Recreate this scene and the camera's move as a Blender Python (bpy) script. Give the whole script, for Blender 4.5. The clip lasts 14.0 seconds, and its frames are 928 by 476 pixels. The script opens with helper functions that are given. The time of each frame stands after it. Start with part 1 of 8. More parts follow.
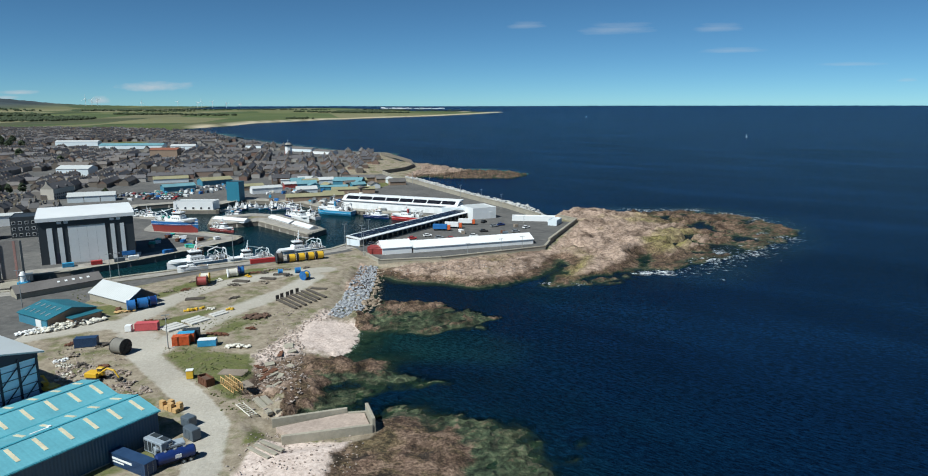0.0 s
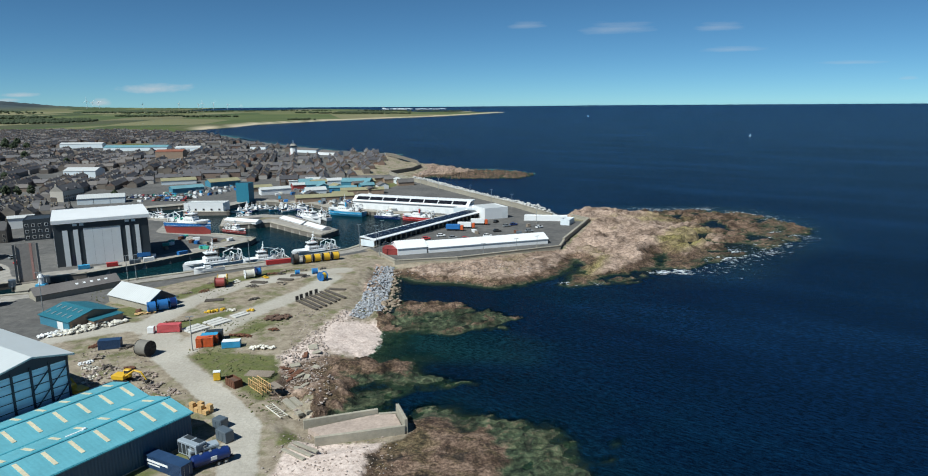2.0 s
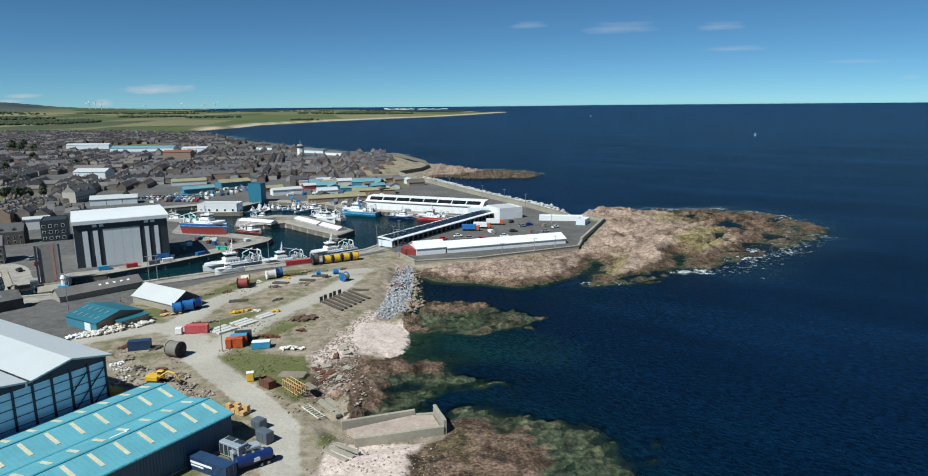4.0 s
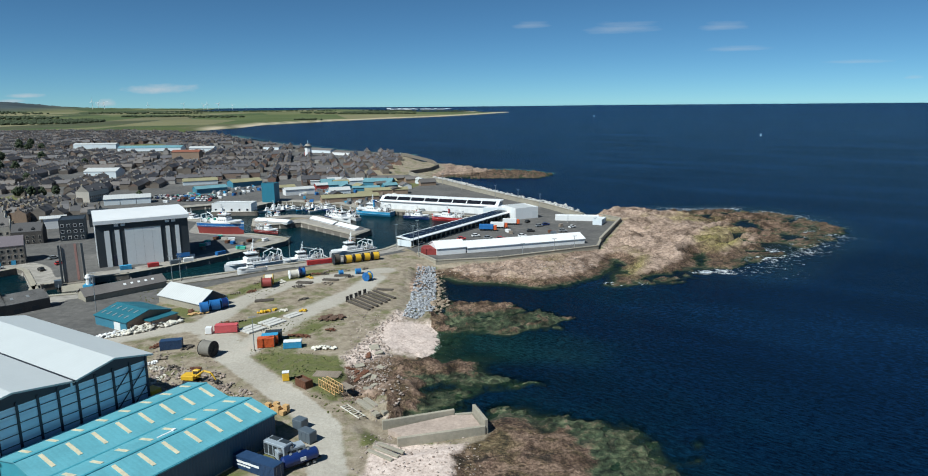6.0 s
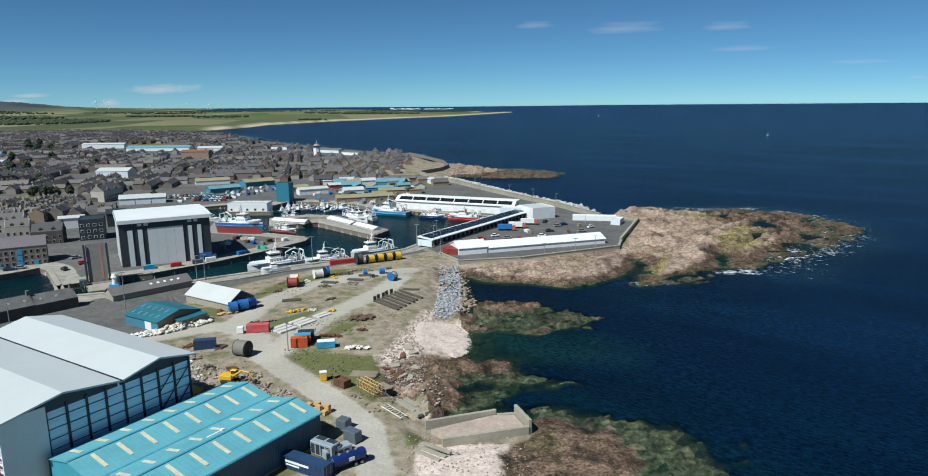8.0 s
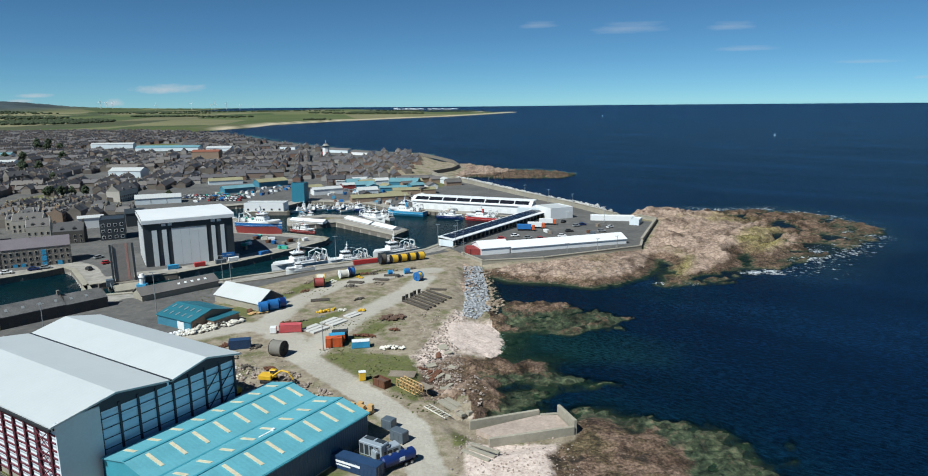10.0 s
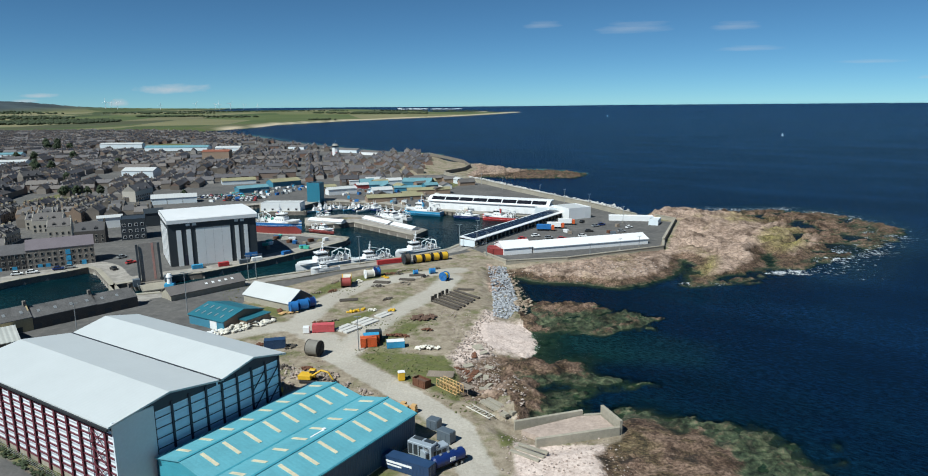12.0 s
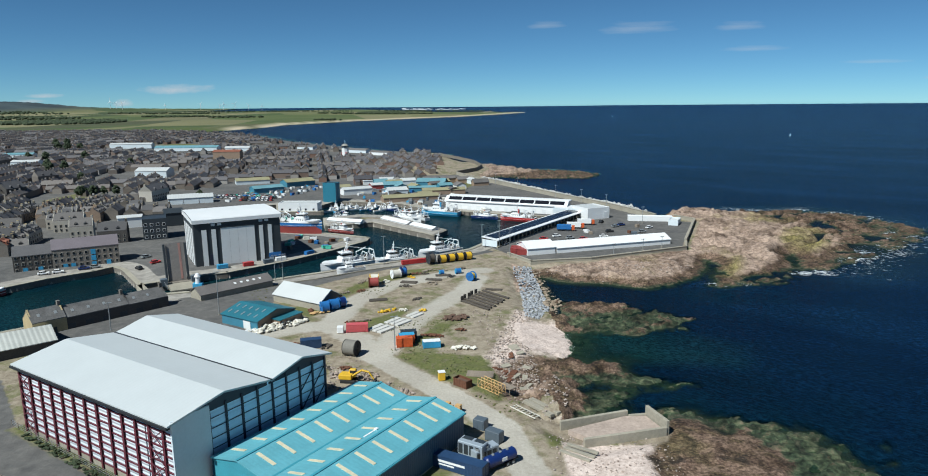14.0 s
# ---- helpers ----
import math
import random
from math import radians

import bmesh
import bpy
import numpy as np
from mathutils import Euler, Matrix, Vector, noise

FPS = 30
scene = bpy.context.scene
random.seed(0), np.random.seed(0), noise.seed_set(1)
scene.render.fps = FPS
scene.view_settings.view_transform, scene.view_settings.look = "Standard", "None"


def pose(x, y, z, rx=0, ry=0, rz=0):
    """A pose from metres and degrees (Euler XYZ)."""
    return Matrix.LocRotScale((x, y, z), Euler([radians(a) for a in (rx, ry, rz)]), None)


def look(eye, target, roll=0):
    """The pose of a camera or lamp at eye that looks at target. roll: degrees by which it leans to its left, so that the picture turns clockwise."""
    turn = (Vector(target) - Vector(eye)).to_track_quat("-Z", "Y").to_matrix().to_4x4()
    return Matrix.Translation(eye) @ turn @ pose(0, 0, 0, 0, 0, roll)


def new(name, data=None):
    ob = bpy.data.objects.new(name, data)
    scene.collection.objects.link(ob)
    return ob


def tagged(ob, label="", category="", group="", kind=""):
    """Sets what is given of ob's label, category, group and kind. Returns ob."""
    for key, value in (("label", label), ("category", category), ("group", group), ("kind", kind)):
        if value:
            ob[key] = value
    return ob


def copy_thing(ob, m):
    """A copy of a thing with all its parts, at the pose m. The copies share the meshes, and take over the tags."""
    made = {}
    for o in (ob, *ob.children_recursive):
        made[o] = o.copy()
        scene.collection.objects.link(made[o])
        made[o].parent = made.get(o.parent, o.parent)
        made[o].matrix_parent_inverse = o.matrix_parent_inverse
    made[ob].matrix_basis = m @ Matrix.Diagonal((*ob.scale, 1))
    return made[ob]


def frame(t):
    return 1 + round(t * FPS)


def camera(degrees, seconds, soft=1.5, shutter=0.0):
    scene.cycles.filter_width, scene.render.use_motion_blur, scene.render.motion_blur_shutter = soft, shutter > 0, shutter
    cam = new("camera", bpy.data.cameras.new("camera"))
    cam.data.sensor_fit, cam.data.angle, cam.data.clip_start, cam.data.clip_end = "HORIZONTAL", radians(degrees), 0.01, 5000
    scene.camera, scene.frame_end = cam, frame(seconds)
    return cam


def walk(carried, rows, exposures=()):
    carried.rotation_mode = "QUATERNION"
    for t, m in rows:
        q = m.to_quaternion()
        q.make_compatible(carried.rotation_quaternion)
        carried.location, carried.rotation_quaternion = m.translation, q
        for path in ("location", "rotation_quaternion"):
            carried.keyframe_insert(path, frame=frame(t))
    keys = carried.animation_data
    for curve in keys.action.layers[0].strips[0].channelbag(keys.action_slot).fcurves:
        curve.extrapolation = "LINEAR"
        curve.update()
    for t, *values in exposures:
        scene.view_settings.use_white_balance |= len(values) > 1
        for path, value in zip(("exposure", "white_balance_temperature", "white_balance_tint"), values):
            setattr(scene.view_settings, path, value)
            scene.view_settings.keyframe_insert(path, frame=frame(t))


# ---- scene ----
cam = camera(69.9, 14.0, soft=1.0)
PATH = [
    (0, (-1.202, -0.699, 67.753), (-1.212, 1.261, 67.356), -0.1),
    (0.5, (-2.69, -0.787, 67.88), (-2.699, 1.174, 67.483), -0.2),
    (1, (-4.249, -0.506, 67.673), (-4.26, 1.455, 67.277), -0.2),
    (1.5, (-5.965, -0.453, 67.671), (-5.975, 1.508, 67.275), -0.3),
    (2, (-7.635, -0.151, 67.539), (-7.647, 1.809, 67.143), -0.4),
    (2.5, (-9.513, -0.224, 67.612), (-9.526, 1.737, 67.215), -0.4),
    (3, (-11.426, -0.082, 67.596), (-11.439, 1.878, 67.2), -0.5),
    (5.5, (-21.576, 0.228, 67.561), (-21.594, 2.189, 67.165), -0.5),
    (6, (-23.688, 0.163, 67.585), (-23.707, 2.123, 67.189), -0.5),
    (6.5, (-25.887, 0.296, 67.521), (-25.908, 2.256, 67.125), -0.5),
    (7, (-28.038, 0.413, 67.482), (-28.06, 2.373, 67.086), -0.5),
    (7.5, (-30.19, 0.29, 67.557), (-30.213, 2.25, 67.161), -0.5),
    (8, (-32.282, 0.364, 67.543), (-32.307, 2.324, 67.147), -0.5),
    (10.5, (-43.387, 0.246, 67.66), (-43.42, 2.206, 67.264), -0.5),
    (11, (-45.558, 0.233, 67.66), (-45.593, 2.193, 67.264), -0.5),
    (11.5, (-47.667, 0.367, 67.628), (-47.705, 2.327, 67.232), -0.5),
    (12, (-49.979, 0.216, 67.72), (-50.018, 2.176, 67.324), -0.5),
    (12.5, (-52.187, 0.387, 67.659), (-52.229, 2.347, 67.263), -0.5),
    (13, (-54.563, 0.186, 67.721), (-54.606, 2.146, 67.325), -0.5),
    (13.5, (-56.769, 0.132, 67.707), (-56.814, 2.092, 67.311), -0.5),
    (14, (-59.04, 0.019, 67.738), (-59.087, 1.978, 67.343), -0.5),
]
walk(cam, [(t, look(eye, target, roll)) for t, eye, target, roll in PATH], [(0.0, 0.42, 6150, 6), (14.0, 0.42, 6150, 6)])

# ---------------------------------------------------------------- light
SUN_AZ, SUN_EL = radians(224), radians(50)   # compass-like: measured from +y towards +x
world = bpy.data.worlds.new("world")
scene.world = world
world.use_nodes = True
wn = world.node_tree
sky = wn.nodes.new("ShaderNodeTexSky")
sky.sky_type = "NISHITA"
sky.sun_disc = False
sky.sun_elevation, sky.sun_rotation = SUN_EL, SUN_AZ
sky.air_density, sky.dust_density, sky.ozone_density, sky.altitude = 0.47, 0.0, 5.6, 60
tint = wn.nodes.new("ShaderNodeMix")
tint.data_type, tint.blend_type = "RGBA", "MULTIPLY"
tint.inputs[0].default_value, tint.inputs[7].default_value = 1.0, (0.685, 0.955, 0.94, 1)
wn.links.new(sky.outputs[0], tint.inputs[6])
wn.links.new(tint.outputs[2], wn.nodes["Background"].inputs[0])
wn.nodes["Background"].inputs[1].default_value = 0.06
sun = new("sun", bpy.data.lights.new("sun", "SUN"))
sun.data.energy, sun.data.angle, sun.data.color = 4.6, radians(0.5), (0.96, 0.955, 0.9)
sun_from = Vector((math.sin(SUN_AZ) * math.cos(SUN_EL), math.cos(SUN_AZ) * math.cos(SUN_EL), math.sin(SUN_EL)))
sun.matrix_world = look(sun_from * 500, (0, 0, 0))

# ---------------------------------------------------------------- material kit


def material(name):
    m = bpy.data.materials.new(name)
    m.use_nodes = True
    return m, m.node_tree.nodes, m.node_tree.links, m.node_tree.nodes["Principled BSDF"]


def noise_tex(nodes, links, coords, scale, detail=4.0, rough=0.55):
    n = nodes.new("ShaderNodeTexNoise")
    n.inputs["Scale"].default_value, n.inputs["Detail"].default_value, n.inputs["Roughness"].default_value = scale, detail, rough
    links.new(coords, n.inputs["Vector"])
    return n.outputs["Fac"]


def ramp(nodes, links, fac, stops):
    r = nodes.new("ShaderNodeValToRGB")
    while len(r.color_ramp.elements) < len(stops):
        r.color_ramp.elements.new(0.5)
    for e, (p, c) in zip(r.color_ramp.elements, stops):
        e.position, e.color = p, (*c, 1)
    links.new(fac, r.inputs[0])
    return r.outputs[0]


def mix(nodes, links, fac, a, b, mode="MIX"):
    n = nodes.new("ShaderNodeMix")
    n.data_type, n.blend_type = "RGBA", mode
    for v, k in ((fac, 0), (a, 6), (b, 7)):
        if isinstance(v, (int, float)):
            n.inputs[k].default_value = v
        elif isinstance(v, tuple):
            n.inputs[k].default_value = (*v, 1)
        else:
            links.new(v, n.inputs[k])
    return n.outputs[2]


def calc(nodes, links, op, a, b=0.0, clamp=False):
    n = nodes.new("ShaderNodeMath")
    n.operation, n.use_clamp = op, clamp
    for k, v in enumerate((a, b)):
        if isinstance(v, (int, float)):
            n.inputs[k].default_value = v
        else:
            links.new(v, n.inputs[k])
    return n.outputs[0]


def bump(nodes, links, bsdf, height, strength, distance):
    b = nodes.new("ShaderNodeBump")
    b.inputs["Strength"].default_value, b.inputs["Distance"].default_value = strength, distance
    links.new(height, b.inputs["Height"])
    links.new(b.outputs[0], bsdf.inputs["Normal"])


def place(nodes, kind="Object"):
    return nodes.new("ShaderNodeTexCoord").outputs[kind]


def shade(c, k):
    return tuple(min(1.0, v * k) for v in c)


def plain(name, colour, rough=0.6, metal=0.0, vary=0.18, grain=1.2, stain=0.12, relief=0.02, each=0.0):
    """A weathered surface: fine grain, broad stains, and a tint that differs from piece to piece."""
    m, nodes, links, bsdf = material(name)
    co = place(nodes)
    fine = noise_tex(nodes, links, co, grain, 6)
    broad = noise_tex(nodes, links, co, stain, 5, 0.65)
    c = ramp(nodes, links, broad, [(0.3, shade(colour, 1 - vary)), (0.52, colour), (0.72, shade(colour, 1 + vary))])
    c = mix(nodes, links, 0.5, c, ramp(nodes, links, fine, [(0.3, shade(colour, 1 - vary)), (0.7, shade(colour, 1 + vary * 0.7))]))
    if each:
        info = nodes.new("ShaderNodeObjectInfo").outputs["Random"]
        c = mix(nodes, links, 1.0, c, ramp(nodes, links, info, [(0.0, (1 - each,) * 3), (1.0, (1.0, 1.0, 1.0))]), "MULTIPLY")
    links.new(c, bsdf.inputs["Base Color"])
    links.new(ramp(nodes, links, broad, [(0.2, (max(rough - 0.12, 0.05),) * 3), (0.8, (min(rough + 0.12, 1.0),) * 3)]), bsdf.inputs["Roughness"])
    bsdf.inputs["Metallic"].default_value = metal
    if relief:
        bump(nodes, links, bsdf, fine, 0.5, relief)
    return m


def ribbed(name, colour, pitch, axis=0, depth=0.04, rough=0.45, vary=0.1, metal=0.0, seam=0.6):
    """Profiled sheet metal with ribs across one axis."""
    m, nodes, links, bsdf = material(name)
    co = place(nodes)
    sep = nodes.new("ShaderNodeSeparateXYZ")
    links.new(co, sep.inputs[0])
    wave = calc(nodes, links, "SINE", calc(nodes, links, "MULTIPLY", sep.outputs[axis], 2 * math.pi / pitch))
    broad = noise_tex(nodes, links, co, 0.15, 5, 0.65)
    fine = noise_tex(nodes, links, co, 2.5, 4)
    c = ramp(nodes, links, broad, [(0.3, shade(colour, 1 - vary)), (0.7, shade(colour, 1 + vary))])
    c = mix(nodes, links, 0.25, c, ramp(nodes, links, fine, [(0.3, shade(colour, 1 - vary * 2)), (0.7, shade(colour, 1 + vary))]))
    groove = ramp(nodes, links, calc(nodes, links, "MULTIPLY_ADD", wave, 0.5), [(0.0, (0.82,) * 3), (0.35, (1.0,) * 3)])
    links.new(mix(nodes, links, seam, c, groove, "MULTIPLY"), bsdf.inputs["Base Color"])
    bsdf.inputs["Roughness"].default_value, bsdf.inputs["Metallic"].default_value = rough, metal
    bump(nodes, links, bsdf, wave, 0.6, depth)
    return m


# ---------------------------------------------------------------- mesh kit


def mesh_of(name, bm, mat):
    me = bpy.data.meshes.new(name)
    bm.to_mesh(me)
    bm.free()
    me.materials.append(mat)
    return me


def part(name, bm, mat, parent, label=""):
    """Links a bmesh, given in the parent's space, as one mesh under it."""
    ob = new(name, mesh_of(name, bm, mat))
    ob.parent = parent
    if label:
        ob["label"] = label
    return ob


def again(name, me, parent, m=None, label=""):
    """One more object on a mesh that exists already."""
    ob = new(name, me)
    ob.parent = parent
    if m is not None:
        ob.matrix_basis = m
    if label:
        ob["label"] = label
    return ob


def thing(name, label, category, m=None, group="", kind=""):
    ob = new(name)
    ob.empty_display_size = 0.5
    if m is not None:
        ob.matrix_basis = m
    return tagged(ob, label, category, group, kind)


def solo(name, bm, mat, label, category="", group="", kind="", m=None):
    ob = new(name, mesh_of(name, bm, mat))
    if m is not None:
        ob.matrix_basis = m
    return tagged(ob, label, category, group, kind)


def box(bm, x0, x1, y0, y1, z0, z1):
    v = [bm.verts.new(p) for p in ((x0, y0, z0), (x1, y0, z0), (x1, y1, z0), (x0, y1, z0), (x0, y0, z1), (x1, y0, z1), (x1, y1, z1), (x0, y1, z1))]
    for f in ((3, 2, 1, 0), (4, 5, 6, 7), (0, 1, 5, 4), (1, 2, 6, 5), (2, 3, 7, 6), (3, 0, 4, 7)):
        bm.faces.new([v[k] for k in f])
    return bm


def boxes(*rows):
    bm = bmesh.new()
    for r in rows:
        box(bm, *r)
    return bm


def bevel(bm, width, segments=1):
    bmesh.ops.bevel(bm, geom=bm.edges[:], offset=width, segments=segments, affect="EDGES", profile=0.5)
    return bm


def extrude(bm, ring, way):
    """A solid from a closed ring of points and the way it is drawn along."""
    a = [bm.verts.new(p) for p in ring]
    b = [bm.verts.new(Vector(p) + Vector(way)) for p in ring]
    n = len(ring)
    bm.faces.new(a[::-1])
    bm.faces.new(b)
    for k in range(n):
        bm.faces.new((a[k], a[(k + 1) % n], b[(k + 1) % n], b[k]))
    return bm


def mended(bm):
    bmesh.ops.recalc_face_normals(bm, faces=bm.faces[:])
    return bm


def rod(bm, a, b, r0, r1=None, sides=8):
    """A round bar from a to b."""
    a, b = Vector(a), Vector(b)
    r1 = r0 if r1 is None else r1
    q = (b - a).to_track_quat("Z", "Y")
    ra, rb = [], []
    for k in range(sides):
        d = q @ Vector((math.cos(2 * math.pi * k / sides), math.sin(2 * math.pi * k / sides), 0))
        ra.append(bm.verts.new(a + d * r0))
        rb.append(bm.verts.new(b + d * r1))
    for k in range(sides):
        bm.faces.new((ra[k], ra[(k + 1) % sides], rb[(k + 1) % sides], rb[k]))
    bm.faces.new(ra[::-1])
    bm.faces.new(rb)
    return bm


def gable(bm, x0, x1, y0, y1, z0, z1, over=0.0, thick=0.2):
    """A pitched roof, ridge along x, as a solid slab of two slopes."""
    ym = (y0 + y1) / 2
    run = (y1 - y0) / 2
    drop = (z1 - z0) * over / run
    ring = [(x0 - over, y0 - over, z0 - drop), (x0 - over, ym, z1), (x0 - over, y1 + over, z0 - drop),
            (x0 - over, y1 + over, z0 - drop + thick), (x0 - over, ym, z1 + thick), (x0 - over, y0 - over, z0 - drop + thick)]
    return mended(extrude(bm, ring, (x1 - x0 + 2 * over, 0, 0)))


# ---------------------------------------------------------------- lie of the land


def lift(r):
    """The far sheet curves up to the height of the horizon that the clip range cuts short."""
    return 47.5 * np.clip((np.asarray(r, float) - 1500) / 3350, 0, 2) ** 2


def hash2(ix, iy, seed):
    n = (ix * 374761393 + iy * 668265263 + seed * 1274126177) & 0xFFFFFFFF
    n = ((n ^ (n >> 13)) * 1274126177) & 0xFFFFFFFF
    return ((n ^ (n >> 16)) & 0xFFFF) / 65535.0


def vnoise(x, y, seed=0):
    ix, iy = np.floor(x).astype(np.int64), np.floor(y).astype(np.int64)
    fx, fy = x - ix, y - iy
    fx, fy = fx * fx * (3 - 2 * fx), fy * fy * (3 - 2 * fy)
    a, b = hash2(ix, iy, seed), hash2(ix + 1, iy, seed)
    c, d = hash2(ix, iy + 1, seed), hash2(ix + 1, iy + 1, seed)
    return (a + (b - a) * fx) * (1 - fy) + (c + (d - c) * fx) * fy


def fbm(x, y, octaves=5, seed=0, ridged=False):
    total, amp, norm = 0.0, 1.0, 0.0
    for k in range(octaves):
        n = vnoise(x * 2 ** k + 17.3 * k, y * 2 ** k - 9.1 * k, seed + k)
        total = total + amp * (1 - np.abs(2 * n - 1) if ridged else n)
        norm, amp = norm + amp, amp * 0.5
    return total / norm


def signed(poly, x, y):
    """Distance to a polygon's edge, positive inside."""
    p = np.array(poly, float)
    q = np.roll(p, -1, axis=0)
    best = np.full(x.shape, 1e18)
    inside = np.zeros(x.shape, bool)
    for (ax, ay), (bx, by) in zip(p, q):
        dx, dy = bx - ax, by - ay
        t = np.clip(((x - ax) * dx + (y - ay) * dy) / (dx * dx + dy * dy), 0, 1)
        best = np.minimum(best, (x - ax - t * dx) ** 2 + (y - ay - t * dy) ** 2)
        if ay != by:
            inside ^= ((ay > y) != (by > y)) & (x < (bx - ax) * (y - ay) / (by - ay) + ax)
    return np.where(inside, 1, -1) * np.sqrt(best)


COAST_NEAR = [(40, -300), (30, 0), (12, 85), (3, 108), (2.5, 121), (0.5, 124.7), (-0.1, 129), (-6.7, 131), (-12.2, 137), (-17.5, 136.5), (-20.5, 134.5), (-27, 135), (-38, 133),
              (-40, 139), (-37, 141.5), (-37.8, 151), (-40, 155), (-37, 157.8), (-29.8, 155.6), (-22, 158.6), (-23.5, 165.2), (-29.5, 166.4), (-34.5, 168.6), (-33, 182), (-34.4, 189.8),
              (-33, 195), (-33.8, 203), (-36, 211), (-35.5, 218), (-36, 240), (-35.5, 256), (-33.5, 254.8), (-28.4, 248.5), (-16, 246.7), (-5.6, 243.2), (2.4, 240), (12.5, 244.8),
              (24.4, 254), (34.9, 268), (39.7, 284), (42, 277), (34, 258), (30.5, 243), (39.8, 246), (53.8, 253), (66, 266)]
COAST_PIER = [(70, 271), (73, 283.7), (82, 296), (80, 279), (76, 269), (91, 276), (97.5, 291), (114, 305), (134, 320.6), (150, 341), (159, 364), (160, 383), (152.6, 402), (137.7, 413), (112, 407),
              (94, 415), (73.5, 410), (58, 404), (47, 398), (38, 432), (23, 458), (8, 485), (-8, 520), (-27, 558), (-48, 602), (-48, 628), (-20, 640), (4, 664), (-4, 690), (-45, 755), (-72, 776), (-98, 850)]
COAST_FAR = [(-100, 915), (-200, 985), (-405, 1250), (-556, 1510), (-690, 1640), (-835, 1720), (-765, 1840), (-720, 2080), (-720, 2260), (-545, 2640),
             (-350, 2900), (-150, 3130), (40, 3420), (200, 3700), (-30, 3760), (60, 4000), (300, 4200), (640, 4420), (900, 4560), (700, 4900), (-4900, 4900), (-4900, -300)]
COAST = COAST_NEAR + COAST_PIER + COAST_FAR
BASIN = [(-164, 229), (-155, 233), (-146, 239.5), (-135.5, 248), (-119.5, 258.5), (-110.6, 266), (-94, 275.5), (-77.5, 287.5), (-64, 299), (-50, 327), (-8, 384), (-41, 394.5),
         (-70, 408), (-93, 418), (-112, 441), (-158, 456), (-166, 432), (-157, 410), (-186, 410), (-196, 440), (-216, 427), (-212, 396), (-173, 381), (-163.6, 347),
         (-136, 338), (-114.3, 327), (-114.3, 318), (-127, 296), (-142, 275), (-160, 256), (-171, 250), (-186, 238), (-178, 224)]
INNER = [(-212, 266), (-205.6, 261), (-186, 236), (-178, 226), (-172, 220), (-198, 189), (-205, 182), (-225, 150), (-275, 178), (-262, 205), (-245, 222), (-236, 233), (-227.5, 247), (-216, 259)]
COVE = [(-36, 168), (-34, 196), (-24, 198), (4, 190), (20, 180), (10, 164), (-20, 167)]
JETTY = [(-151, 383), (-143.6, 357), (-119.5, 369), (-82, 330), (-76, 345), (-112, 391), (-131, 396)]
PIER = [(-47, 283), (-38, 267), (-12, 273), (35, 299), (38, 308), (59, 363), (42, 374), (26, 412), (0, 460), (-26, 511), (-42, 543), (-66, 592), (-80, 624), (-200, 600), (-120, 440)]
# reefs and weed beds in the shallows: outline, height of the top, relief
REEFS = [
    ([(-31, 220), (-20, 221.5), (-9, 218), (-4.5, 211.6), (-14, 205), (-27, 203), (-32.5, 206)], 0.2, 0.9),
    ([(-27.7, 193), (-16, 200), (-2.4, 212), (4.7, 203), (2.2, 195), (-11, 191), (-25.7, 189)], -0.25, 1.0),
    ([(-33, 208), (-20, 208), (-4, 212), (5, 204), (0, 196), (-14, 193), (-28, 193), (-33, 198)], -0.6, 1.0),
    ([(-44, 168), (-35, 168), (-29.5, 166), (-23.5, 165), (-22, 159), (-30, 156), (-37, 158), (-44, 162)], 0.9, 0.8),
    ([(-37, 156), (-30, 157), (-21.7, 159.4), (-16, 157), (-9, 156.5), (-7, 154), (-12, 151), (-20, 152.5), (-29, 153), (-36, 154)], -0.35, 0.6),
    ([(-36.7, 148), (-31, 151), (-25, 149.8), (-25.5, 140.5), (-34.5, 136), (-41, 134), (-39, 140)], -0.2, 0.5),
    ([(-43.4, 154), (-37.8, 151), (-37, 141), (-41, 134), (-46, 134), (-46, 144)], 2.2, 1.0),
    ([(-17, 138), (-8, 137), (-2.8, 138), (2, 133.5), (6, 131.5), (8, 128), (12, 125.7), (14, 121), (16, 119), (14, 110), (0, 108), (-8, 120)], -0.35, 0.75),
    ([(14, 119), (18, 119.5), (22.2, 123.4), (23, 120), (20, 115.7), (14, 113)], -0.3, 0.7),
    ([(-42.8, 195.8), (-39, 206.4), (-33.8, 202.7), (-33, 194.7), (-39.4, 193.6)], 1.1, 0.8),
    ([(60, 262), (84, 268), (104, 284), (128, 300), (158, 326), (176, 356), (172, 392), (158, 410), (146, 405), (155, 372), (140, 334), (110, 312), (84, 290), (70, 272)], -0.5, 1.0),
    ([(30, 243), (42, 243), (56, 249), (70, 262), (66, 268), (50, 256)], -0.3, 0.9),
    ([(60, 410), (80, 416), (112, 414), (140, 420), (150, 412), (112, 406), (74, 408)], -0.1, 0.9),
    ([(-62, 640), (-20, 610), (40, 612), (60, 650), (30, 690), (-30, 700)], -0.15, 1.2)]


